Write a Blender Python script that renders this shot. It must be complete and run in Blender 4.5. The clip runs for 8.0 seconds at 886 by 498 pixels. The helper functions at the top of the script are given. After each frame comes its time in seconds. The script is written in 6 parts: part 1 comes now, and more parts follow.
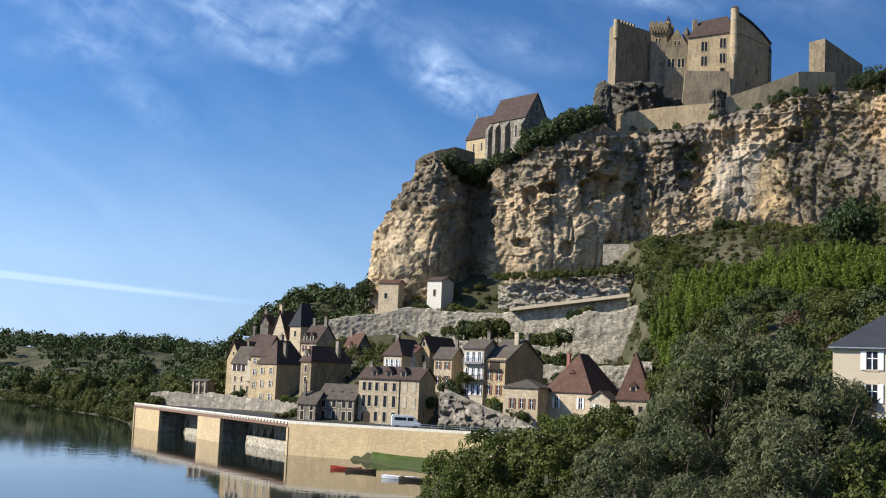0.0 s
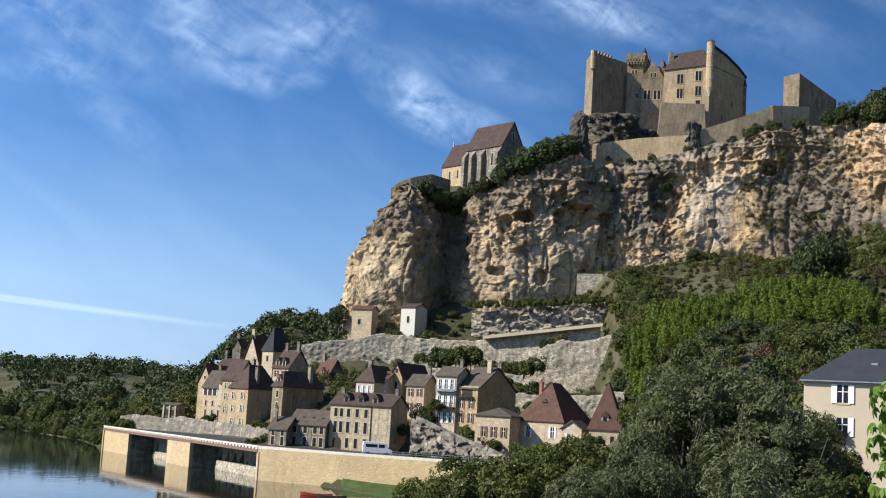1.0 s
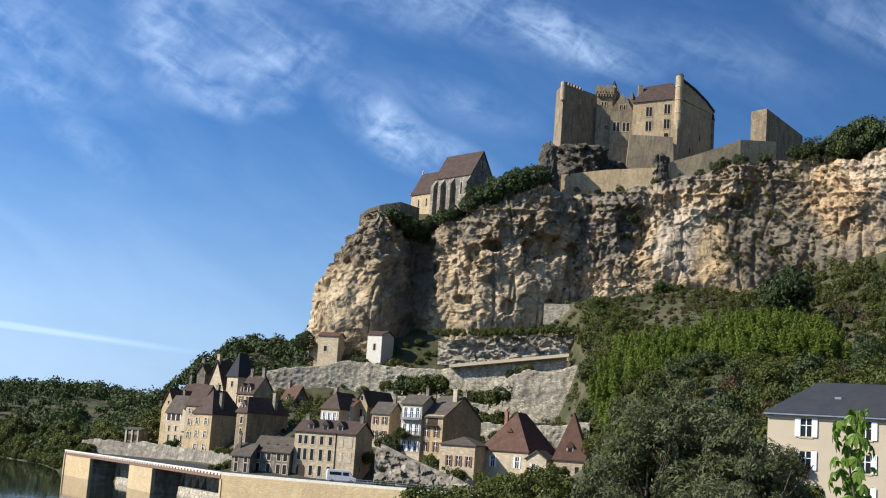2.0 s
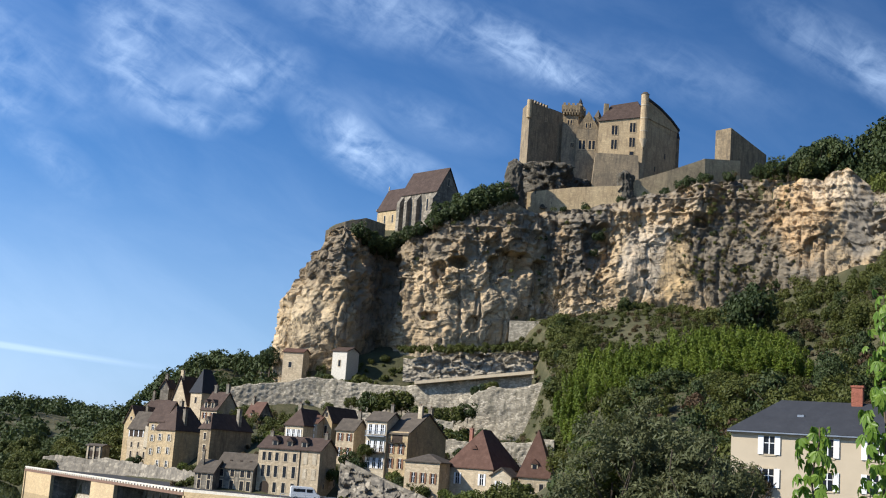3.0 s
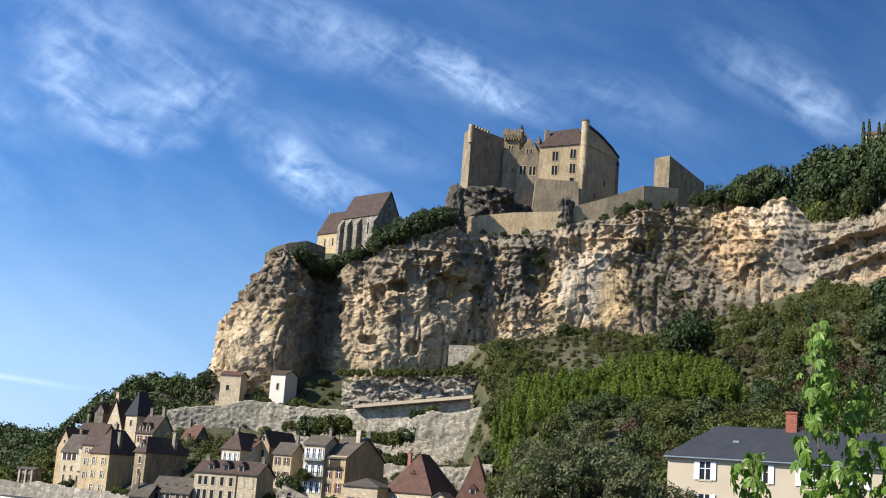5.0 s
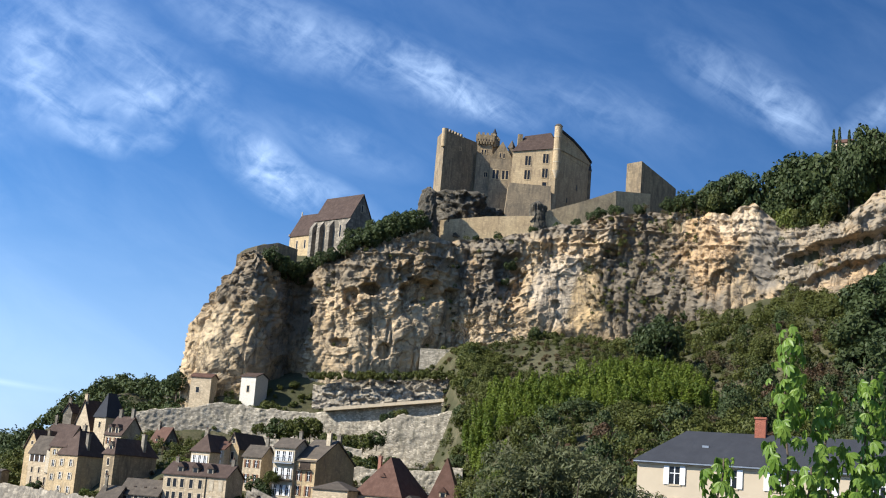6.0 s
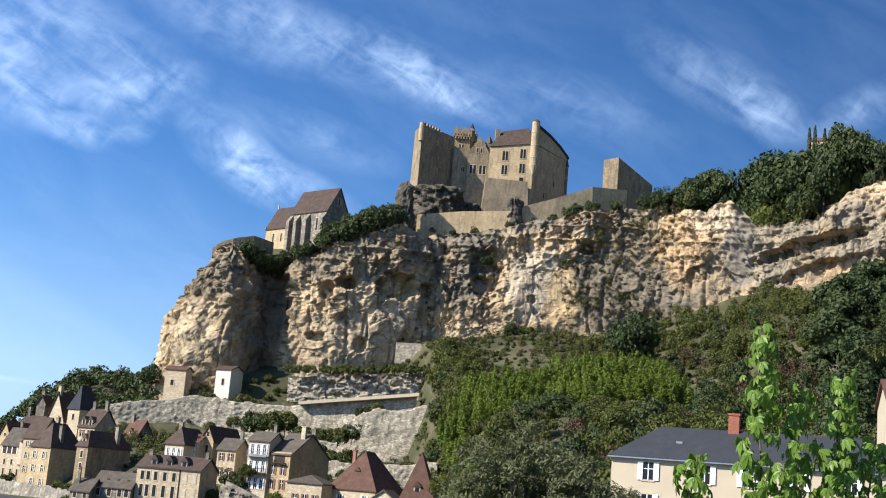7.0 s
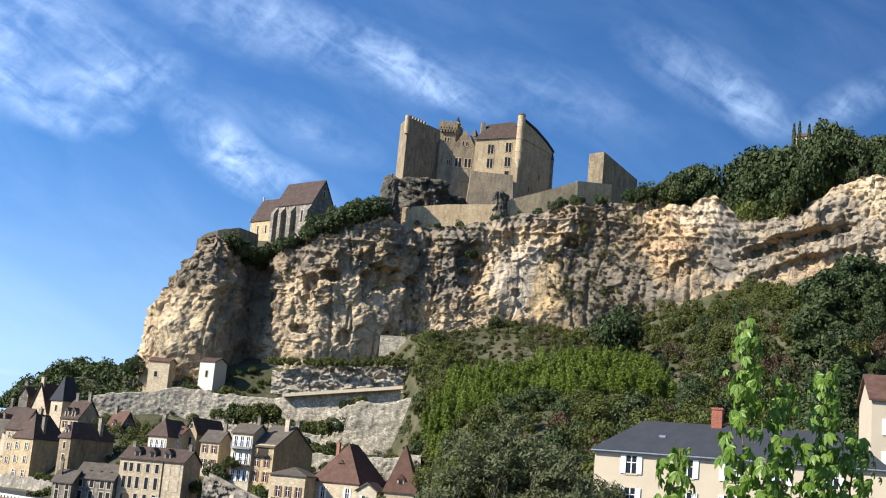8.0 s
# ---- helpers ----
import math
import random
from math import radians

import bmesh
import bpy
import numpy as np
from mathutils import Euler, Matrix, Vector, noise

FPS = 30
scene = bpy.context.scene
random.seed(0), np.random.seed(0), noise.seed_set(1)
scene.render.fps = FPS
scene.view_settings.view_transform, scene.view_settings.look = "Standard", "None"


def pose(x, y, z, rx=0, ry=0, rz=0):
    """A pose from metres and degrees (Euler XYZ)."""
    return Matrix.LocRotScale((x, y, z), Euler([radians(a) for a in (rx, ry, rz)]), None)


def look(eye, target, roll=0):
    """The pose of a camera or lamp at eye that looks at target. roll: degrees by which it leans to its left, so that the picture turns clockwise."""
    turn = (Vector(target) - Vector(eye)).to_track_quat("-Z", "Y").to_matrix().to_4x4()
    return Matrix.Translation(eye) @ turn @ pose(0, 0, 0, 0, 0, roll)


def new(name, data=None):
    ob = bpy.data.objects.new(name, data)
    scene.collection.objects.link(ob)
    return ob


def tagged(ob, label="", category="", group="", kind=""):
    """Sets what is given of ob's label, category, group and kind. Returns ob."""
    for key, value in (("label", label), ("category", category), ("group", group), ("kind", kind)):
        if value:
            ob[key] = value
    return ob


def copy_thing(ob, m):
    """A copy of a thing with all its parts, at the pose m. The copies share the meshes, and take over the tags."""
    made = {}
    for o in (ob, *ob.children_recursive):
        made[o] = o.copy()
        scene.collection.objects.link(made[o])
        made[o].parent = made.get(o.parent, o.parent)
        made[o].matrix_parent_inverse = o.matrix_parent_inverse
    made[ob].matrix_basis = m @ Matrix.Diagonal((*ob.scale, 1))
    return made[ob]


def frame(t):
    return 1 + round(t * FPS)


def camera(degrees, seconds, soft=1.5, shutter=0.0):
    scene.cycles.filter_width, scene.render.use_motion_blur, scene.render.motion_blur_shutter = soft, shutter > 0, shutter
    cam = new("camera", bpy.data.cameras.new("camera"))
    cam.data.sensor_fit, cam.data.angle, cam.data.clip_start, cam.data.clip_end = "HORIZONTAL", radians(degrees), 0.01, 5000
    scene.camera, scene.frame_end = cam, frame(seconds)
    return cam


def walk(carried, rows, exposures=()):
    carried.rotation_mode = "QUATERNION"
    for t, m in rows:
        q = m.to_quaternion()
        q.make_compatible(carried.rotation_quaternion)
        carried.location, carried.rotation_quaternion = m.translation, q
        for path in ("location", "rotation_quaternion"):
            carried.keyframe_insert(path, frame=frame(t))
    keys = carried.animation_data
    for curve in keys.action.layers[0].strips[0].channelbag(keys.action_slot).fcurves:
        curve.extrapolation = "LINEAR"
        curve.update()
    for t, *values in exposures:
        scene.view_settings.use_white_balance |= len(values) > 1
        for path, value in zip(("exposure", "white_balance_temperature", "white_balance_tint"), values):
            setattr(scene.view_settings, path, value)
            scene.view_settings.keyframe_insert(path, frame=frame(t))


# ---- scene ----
cam = camera(38.0, 8.0, 1.1)
EYE = 14.0
# seconds, yaw, pitch, roll of a camera that turns where it stands
ROWS = [
    (0.0, 0.0, 6.17, 2.5), (0.5, -0.62, 6.77, 2.67), (1.0, -1.08, 7.43, 3.32), (1.5, -1.62, 8.09, 3.86),
    (2.0, -2.44, 8.77, 4.07), (3.5, -4.5, 9.9, 4.2), (4.0, -5.08, 10.22, 4.23), (4.5, -5.81, 10.59, 4.28),
    (6.0, -7.78, 11.12, 4.57), (6.5, -8.32, 11.1, 4.84), (7.0, -8.86, 10.96, 4.86), (7.5, -9.25, 10.88, 4.98), (8.0, -9.57, 10.71, 5.07),
]
walk(cam, [(t, pose(0, 0, EYE, 90 + pitch, 0, yaw) @ pose(0, 0, 0, 0, 0, roll)) for t, yaw, pitch, roll in ROWS], [(0.0, 0.46, 5550, 10), (3.5, 0.49, 5550, 10), (4.5, 0.60, 5550, 10), (6.5, 0.74, 5550, 10), (8.0, 0.84, 5550, 10)])

# ---- sky and sun ----
SUN_AZ, SUN_EL = radians(-107), radians(35)   # from straight ahead, clockwise seen from above
TO_SUN = Vector((math.sin(SUN_AZ) * math.cos(SUN_EL), math.cos(SUN_AZ) * math.cos(SUN_EL), math.sin(SUN_EL)))
sun = new("sun", bpy.data.lights.new("sun", "SUN"))
sun.data.energy, sun.data.angle, sun.data.color = 5.0, radians(0.55), (1.0, 0.86, 0.66)
sun.matrix_world = look(TO_SUN * 100, (0, 0, 0))

world = bpy.data.worlds.new("sky")
scene.world = world
world.use_nodes = True
W = world.node_tree
W.nodes.clear()


def wn(kind, **sets):
    n = W.nodes.new(kind)
    for k, v in sets.items():
        n.inputs[k].default_value = v
    return n


def wlink(a, b):
    W.links.new(a, b)


def wmath(op, a, b=None, clamp=False):
    n = W.nodes.new("ShaderNodeMath")
    n.operation, n.use_clamp = op, clamp
    for i, v in enumerate((a, b)):
        if v is None:
            continue
        if isinstance(v, (int, float)):
            n.inputs[i].default_value = v
        else:
            wlink(v, n.inputs[i])
    return n.outputs[0]


sky = W.nodes.new("ShaderNodeTexSky")
sky.sky_type, sky.sun_disc = "NISHITA", False
sky.sun_elevation, sky.sun_rotation = SUN_EL, SUN_AZ
sky.air_density, sky.dust_density, sky.ozone_density = 1.0, 0.9, 5.0
co = W.nodes.new("ShaderNodeTexCoord")
sep = W.nodes.new("ShaderNodeSeparateXYZ")
wlink(co.outputs["Generated"], sep.inputs[0])
ahead = wmath("MAXIMUM", sep.outputs[1], 0.05)
flat = W.nodes.new("ShaderNodeCombineXYZ")     # the sky ahead, laid out as a picture plane
wlink(wmath("DIVIDE", sep.outputs[0], ahead), flat.inputs[0])
wlink(wmath("DIVIDE", sep.outputs[2], ahead), flat.inputs[1])


def feather(scale, turn, stretch, detail, low, high, shift):
    mp = W.nodes.new("ShaderNodeMapping")
    mp.inputs["Location"].default_value = shift
    mp.inputs["Scale"].default_value = (scale, scale * stretch, 1)
    turned = W.nodes.new("ShaderNodeMapping")
    turned.inputs["Rotation"].default_value = (0, 0, radians(-turn))
    wlink(flat.outputs[0], turned.inputs[0])
    wlink(turned.outputs[0], mp.inputs[0])
    n = wn("ShaderNodeTexNoise", Scale=1.0, Detail=detail, Roughness=0.6, Distortion=0.5)
    wlink(mp.outputs[0], n.inputs["Vector"])
    r = wn("ShaderNodeMapRange")
    r.interpolation_type = "SMOOTHSTEP"
    r.inputs[1].default_value, r.inputs[2].default_value = low, high
    wlink(n.outputs[0], r.inputs[0])
    return r.outputs[0]


# high wisps: place right of ahead, height, half length, half width, tilt, density
total = None
for u, v, ln, wd, tilt, dens in (
        (-0.190, 0.300, 0.060, 0.030, -50, 0.85), (-0.108, 0.292, 0.070, 0.024, 20, 0.6), (-0.135, 0.256, 0.036, 0.014, -8, 0.65), (-0.094, 0.264, 0.022, 0.014, 40, 0.5),
        (-0.020, 0.256, 0.055, 0.026, -40, 0.6), (0.002, 0.242, 0.048, 0.022, -35, 0.9), (0.045, 0.231, 0.050, 0.015, -22, 0.55), (0.090, 0.346, 0.120, 0.030, -14, 0.5),
        (0.128, 0.336, 0.050, 0.020, -30, 0.6), (0.165, 0.319, 0.050, 0.014, -16, 0.55), (0.385, 0.366, 0.090, 0.030, -20, 0.45), (0.425, 0.346, 0.040, 0.024, -40, 0.5),
        (0.510, 0.358, 0.070, 0.020, 35, 0.45), (0.050, 0.275, 0.070, 0.020, -15, 0.3), (-0.150, 0.335, 0.120, 0.040, -25, 0.5), (-0.020, 0.365, 0.110, 0.035, -15, 0.45),
        (-0.244, 0.219, 0.060, 0.018, -35, 0.4), (-0.305, 0.256, 0.045, 0.014, 0, 0.55), (-0.300, 0.300, 0.120, 0.040, -25, 0.5), (0.260, 0.330, 0.100, 0.030, -10, 0.25)):
    mp = W.nodes.new("ShaderNodeMapping")
    mp.vector_type = "TEXTURE"
    mp.inputs["Location"].default_value = (u, v, 0)
    mp.inputs["Rotation"].default_value = (0, 0, radians(tilt))
    mp.inputs["Scale"].default_value = (ln * 1.1, wd * 1.15, 1)
    wlink(flat.outputs[0], mp.inputs[0])
    ball = W.nodes.new("ShaderNodeTexGradient")
    ball.gradient_type = "SPHERICAL"
    wlink(mp.outputs[0], ball.inputs[0])
    one = wmath("MULTIPLY", ball.outputs["Fac"], dens)
    total = one if total is None else wmath("ADD", total, one)
fibre = wmath("ADD", wmath("MULTIPLY", feather(18, -25, 2.2, 8, 0.30, 0.74, (3.1, 1.7, 0)), 0.85), wmath("MULTIPLY", feather(34, 50, 1.8, 7, 0.35, 0.80, (0.4, 5.2, 0)), 0.45))
wisps = wmath("MULTIPLY", wmath("MULTIPLY", total, fibre), 0.78)
west = wn("ShaderNodeMapRange")                 # the thin high veil thickens towards the west
west.inputs[1].default_value, west.inputs[2].default_value = 0.25, -0.45
west.inputs[3].default_value, west.inputs[4].default_value = 0.0, 0.30
wlink(sep.outputs[0], west.inputs[0])
veil = wmath("MULTIPLY", feather(7, -25, 2.5, 7, 0.30, 0.85, (7.7, 2.2, 0)), wmath("ADD", wmath("MULTIPLY", west.outputs[0], 0.25), 0.06))
# the vapour trail low over the hills
A, B = Vector((-343.9, 1000, 73.5)).normalized(), Vector((-131.6, 1000, 58.5)).normalized()
dot = W.nodes.new("ShaderNodeVectorMath")
dot.operation = "DOT_PRODUCT"
dot.inputs[1].default_value = A.cross(B).normalized()
wlink(co.outputs["Generated"], dot.inputs[0])
trail = wmath("SUBTRACT", 1.0, wmath("DIVIDE", wmath("ABSOLUTE", dot.outputs["Value"]), 0.0032), True)
ends = wn("ShaderNodeMapRange")
ends.inputs[1].default_value, ends.inputs[2].default_value = -0.13, -0.3
wlink(sep.outputs[0], ends.inputs[0])
trail = wmath("MULTIPLY", wmath("MULTIPLY", trail, ends.outputs[0]), 0.75)
haze = wn("ShaderNodeMapRange")                 # whitish haze low over the western horizon
haze.interpolation_type = "SMOOTHSTEP"
haze.inputs[1].default_value, haze.inputs[2].default_value = 0.24, -0.02
haze.inputs[3].default_value, haze.inputs[4].default_value = 0.0, 2.2
wlink(sep.outputs[2], haze.inputs[0])
low_haze = wmath("MULTIPLY", haze.outputs[0], wmath("ADD", west.outputs[0], 0.08))
cover = wmath("MINIMUM", wmath("ADD", wmath("ADD", wmath("ADD", wisps, veil), trail), low_haze), 0.85)
mix = W.nodes.new("ShaderNodeMix")
mix.data_type = "RGBA"
wlink(cover, mix.inputs["Factor"])
deep = W.nodes.new("ShaderNodeMix")             # a clear, dry autumn blue
deep.data_type, deep.blend_type = "RGBA", "MULTIPLY"
deep.inputs["Factor"].default_value = 1.0
deep.inputs["B"].default_value = (0.69, 0.92, 1.12, 1)
wlink(sky.outputs[0], deep.inputs["A"])
away = wn("ShaderNodeMapRange")                 # the blue deepens away from the sun
away.inputs[1].default_value, away.inputs[2].default_value = -0.4, 0.5
away.inputs[3].default_value, away.inputs[4].default_value = 1.60, 0.70
wlink(sep.outputs[0], away.inputs[0])
fade = W.nodes.new("ShaderNodeVectorMath")
fade.operation = "SCALE"
wlink(deep.outputs["Result"], fade.inputs[0])
wlink(away.outputs[0], fade.inputs["Scale"])
wlink(fade.outputs[0], mix.inputs["A"])
mix.inputs["B"].default_value = (9.5, 11.2, 13.4, 1)
bg = wn("ShaderNodeBackground", Strength=0.058)
wlink(mix.outputs["Result"], bg.inputs[0])
wlink(bg.outputs[0], wn("ShaderNodeOutputWorld").inputs[0])

# ---- materials ----


def rgb(h):
    return (*h, 1.0)


class Mat:
    """A node material with a few chained helpers."""

    def __init__(self, name, rough=0.85, metal=0.0):
        self.m = bpy.data.materials.new(name)
        self.m.use_nodes = True
        self.t = self.m.node_tree
        self.b = self.t.nodes["Principled BSDF"]
        self.b.inputs["Roughness"].default_value = rough
        self.b.inputs["Metallic"].default_value = metal
        self.b.inputs["Specular IOR Level"].default_value = 0.25
        self.co = self.t.nodes.new("ShaderNodeTexCoord")

    def link(self, a, b):
        self.t.links.new(a, b)

    def noise(self, scale, detail=6, rough=0.6, stretch=(1, 1, 1), distortion=0.0, space="Object"):
        mp = self.t.nodes.new("ShaderNodeMapping")
        mp.inputs["Scale"].default_value = stretch
        self.link(self.co.outputs[space], mp.inputs[0])
        n = self.t.nodes.new("ShaderNodeTexNoise")
        for k, v in (("Scale", scale), ("Detail", detail), ("Roughness", rough), ("Distortion", distortion)):
            n.inputs[k].default_value = v
        self.link(mp.outputs[0], n.inputs["Vector"])
        return n.outputs[0]

    def voronoi(self, scale, stretch=(1, 1, 1), feature="F1", out="Distance"):
        mp = self.t.nodes.new("ShaderNodeMapping")
        mp.inputs["Scale"].default_value = stretch
        self.link(self.co.outputs["Object"], mp.inputs[0])
        n = self.t.nodes.new("ShaderNodeTexVoronoi")
        n.feature = feature
        n.inputs["Scale"].default_value = scale
        self.link(mp.outputs[0], n.inputs["Vector"])
        return n.outputs[out]

    def ramp(self, fac, stops):
        n = self.t.nodes.new("ShaderNodeValToRGB")
        e = n.color_ramp.elements
        while len(e) < len(stops):
            e.new(0.5)
        for el, (p, c) in zip(e, stops):
            el.position, el.color = p, rgb(c) if len(c) == 3 else c
        self.link(fac, n.inputs[0])
        return n.outputs[0]

    def mix(self, fac, a, b, how="MIX"):
        n = self.t.nodes.new("ShaderNodeMix")
        n.data_type, n.blend_type = "RGBA", how
        for v, k in ((fac, 0), (a, 6), (b, 7)):
            if isinstance(v, (int, float)):
                n.inputs[k].default_value = v
            elif isinstance(v, tuple):
                n.inputs[k].default_value = rgb(v)
            else:
                self.link(v, n.inputs[k])
        return n.outputs[2]

    def range(self, fac, a, b, c=0.0, d=1.0):
        n = self.t.nodes.new("ShaderNodeMapRange")
        for i, v in enumerate((a, b, c, d)):
            n.inputs[i + 1].default_value = v
        self.link(fac, n.inputs[0])
        return n.outputs[0]

    def blob(self, x, z, rx, rz, tilt=0.0, wander=5.0, low=0.12, high=0.4):
        """A ragged patch over the plan of x and z."""
        n = self.t.nodes.new("ShaderNodeTexNoise")
        n.inputs["Scale"].default_value, n.inputs["Detail"].default_value = 0.11, 6
        self.link(self.co.outputs["Object"], n.inputs["Vector"])
        off = self.t.nodes.new("ShaderNodeVectorMath")
        off.operation = "MULTIPLY_ADD"
        self.link(n.outputs["Color"], off.inputs[0])
        off.inputs[1].default_value = (wander * 2,) * 3
        self.link(self.co.outputs["Object"], off.inputs[2])
        mp = self.t.nodes.new("ShaderNodeMapping")
        mp.vector_type = "TEXTURE"
        mp.inputs["Location"].default_value = (x + wander, 400, z + wander)
        mp.inputs["Rotation"].default_value = (0, radians(-tilt), 0)
        mp.inputs["Scale"].default_value = (rx, 4000, rz)
        self.link(off.outputs[0], mp.inputs[0])
        g = self.t.nodes.new("ShaderNodeTexGradient")
        g.gradient_type = "SPHERICAL"
        self.link(mp.outputs[0], g.inputs[0])
        return self.range(g.outputs["Fac"], low, high)

    def random(self, out="Random"):
        n = self.t.nodes.new("ShaderNodeObjectInfo")
        return n.outputs[out]

    def island(self):
        return self.t.nodes.new("ShaderNodeNewGeometry").outputs["Random Per Island"]

    def colour(self, out):
        if isinstance(out, tuple):
            self.b.inputs["Base Color"].default_value = rgb(out)
        else:
            self.link(out, self.b.inputs["Base Color"])
        return self

    def bump(self, fac, strength=0.5, distance=0.1):
        n = self.t.nodes.new("ShaderNodeBump")
        n.inputs["Strength"].default_value, n.inputs["Distance"].default_value = strength, distance
        self.link(fac, n.inputs["Height"])
        self.link(n.outputs[0], self.b.inputs["Normal"])
        return self


def masonry(name, light, dark, stain, block=1.6, patch=0.25, stain_at=0.62, rnd=0.12, speckle=0.28):
    """Coursed stone: blocks of a varied tone, joints, streaks of dirt and a broad patchiness."""
    k = Mat(name, 0.9)
    broad = k.noise(patch, 6, 0.65)
    cells = k.voronoi(block, (0.75, 0.75, 1.5), "F1", "Color")
    col = k.ramp(broad, [(0.34, dark), (0.62, light)])
    col = k.mix(k.range(cells, 0.1, 0.9, speckle, 0.0), col, tuple(c * 0.55 for c in dark))
    col = k.mix(k.range(cells, 0.55, 1.0, 0.0, speckle), col, tuple(min(0.8, c * 1.3) for c in light))
    streak = k.noise(0.9, 8, 0.7, (1, 1, 0.2), 0.5)
    col = k.mix(k.range(streak, stain_at - 0.1, stain_at + 0.1, 0, 0.8), col, stain)
    grime = k.noise(0.33, 7, 0.7, (1, 1, 0.7), 0.8)
    col = k.mix(k.range(grime, stain_at - 0.06, stain_at + 0.12, 0, 0.65), col, stain)
    joint = k.voronoi(block, (0.75, 0.75, 1.5), "DISTANCE_TO_EDGE")
    col = k.mix(k.range(joint, 0.0, 0.06, 0.35, 0.0), col, tuple(c * 0.45 for c in dark))
    col = k.mix(k.range(k.random(), 0, 1, 0.0, rnd), col, (0.5, 0.46, 0.38))
    k.colour(col)
    k.bump(k.mix(0.5, joint, streak), 0.8, 0.18)
    return k.m


def tiles(name, a, b, c, course=3.2):
    """Small flat roof tiles or stone slates in courses, mottled by lichen."""
    k = Mat(name, 0.85)
    n = k.noise(0.8, 8, 0.7)
    col = k.ramp(n, [(0.28, a), (0.5, b), (0.75, c)])
    cell = k.voronoi(course, (1, 1, 1), "F1", "Color")
    col = k.mix(k.range(cell, 0, 1, 0, 0.45), col, a)
    col = k.mix(k.range(k.random(), 0, 1, 0, 0.25), col, c)
    k.colour(col)
    w = k.t.nodes.new("ShaderNodeTexWave")
    w.bands_direction = "Z"
    w.inputs["Scale"].default_value, w.inputs["Distortion"].default_value = course * 0.7, 1.5
    k.link(k.co.outputs["Object"], w.inputs["Vector"])
    k.bump(k.mix(0.5, w.outputs[0], cell), 0.5, 0.08)
    return k.m


def leafy(name, dark, mid, light, through_light=0.22, rough=0.6):
    """Leaves: each one has its own tone, each plant its own shade, and light passes through."""
    k = Mat(name, rough)
    col = k.ramp(k.island(), [(0.0, dark), (0.5, mid), (1.0, light)])
    col = k.mix(0.5, col, mid)
    col = k.mix(k.range(k.noise(0.3, 3), 0.35, 0.7, 0.0, 0.55), col, dark)
    col = k.mix(k.range(k.noise(0.09, 2), 0.45, 0.65, 0.0, 0.45), col, (mid[0] * 1.35, mid[1] * 1.1, mid[2] * 0.9))
    col = k.mix(k.range(k.random(), 0, 1, 0, 0.35), col, light)
    k.colour(col)
    tr = k.t.nodes.new("ShaderNodeBsdfTranslucent")
    k.link(col, tr.inputs[0])
    mx = k.t.nodes.new("ShaderNodeMixShader")
    mx.inputs[0].default_value = through_light
    k.link(k.b.outputs[0], mx.inputs[1])
    k.link(tr.outputs[0], mx.inputs[2])
    k.link(mx.outputs[0], k.t.nodes["Material Output"].inputs[0])
    return k.m


def plain(name, col, rough=0.7, metal=0.0, vary=0.15, scale=2.0):
    k = Mat(name, rough, metal)
    k.colour(k.ramp(k.noise(scale, 6), [(0.3, tuple(c * (1 - vary) for c in col)), (0.7, tuple(min(1, c * (1 + vary)) for c in col))]))
    return k.m


M_OCHRE = masonry("ochre_stone", (0.54, 0.41, 0.225), (0.42, 0.31, 0.165), (0.17, 0.14, 0.10), 1.7)
M_CREAM = masonry("cream_stone", (0.58, 0.465, 0.30), (0.46, 0.36, 0.225), (0.26, 0.20, 0.13), 2.0, 0.3, 0.62, 0.12, 0.35)
M_RENDER = plain("cream_plaster", (0.50, 0.415, 0.29), 0.9, 0, 0.06, 0.5)
M_PALE = masonry("pale_limewash", (0.60, 0.51, 0.36), (0.48, 0.40, 0.27), (0.27, 0.22, 0.15), 2.0, 0.3, 0.68)
M_GREY = masonry("grey_rubble", (0.36, 0.31, 0.23), (0.22, 0.19, 0.145), (0.08, 0.07, 0.055), 1.0, 0.2, 0.55, 0.12, 0.7)
# same stone as castle_ashlar: weathered, and darkened to paint in the walls' shade
M_CASTLE_SHADED = masonry("castle_stone_shaded", (0.36, 0.27, 0.15), (0.235, 0.175, 0.10), (0.085, 0.066, 0.045), 1.4, 0.12, 0.56)
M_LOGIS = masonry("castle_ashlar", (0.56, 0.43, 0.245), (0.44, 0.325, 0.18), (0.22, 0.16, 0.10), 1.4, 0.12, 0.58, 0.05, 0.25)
M_TERRACE = masonry("terrace_rubble", (0.54, 0.47, 0.35), (0.36, 0.31, 0.225), (0.12, 0.11, 0.07), 1.9, 0.12, 0.60, 0.05, 0.75)
M_QUAY = masonry("quay_ashlar", (0.60, 0.45, 0.24), (0.50, 0.37, 0.20), (0.34, 0.25, 0.14), 1.5, 0.15, 0.66, 0.1, 0.22)
M_TRIM = plain("dressed_stone", (0.50, 0.41, 0.275))
M_COPING = plain("pale_coping", (0.66, 0.60, 0.48))
M_BROWN = tiles("brown_tiles", (0.042, 0.028, 0.021), (0.075, 0.050, 0.038), (0.13, 0.09, 0.068))
M_LAUZE = tiles("stone_slates", (0.055, 0.045, 0.034), (0.098, 0.08, 0.06), (0.165, 0.135, 0.10), 2.6)
M_RED = tiles("red_tiles", (0.070, 0.036, 0.024), (0.112, 0.060, 0.041), (0.17, 0.10, 0.07))
M_SLATE = tiles("blue_slates", (0.028, 0.029, 0.034), (0.038, 0.040, 0.046), (0.052, 0.054, 0.060), 4.0)
M_DARKGLASS = Mat("window_glass", 0.3).colour((0.015, 0.017, 0.02)).m
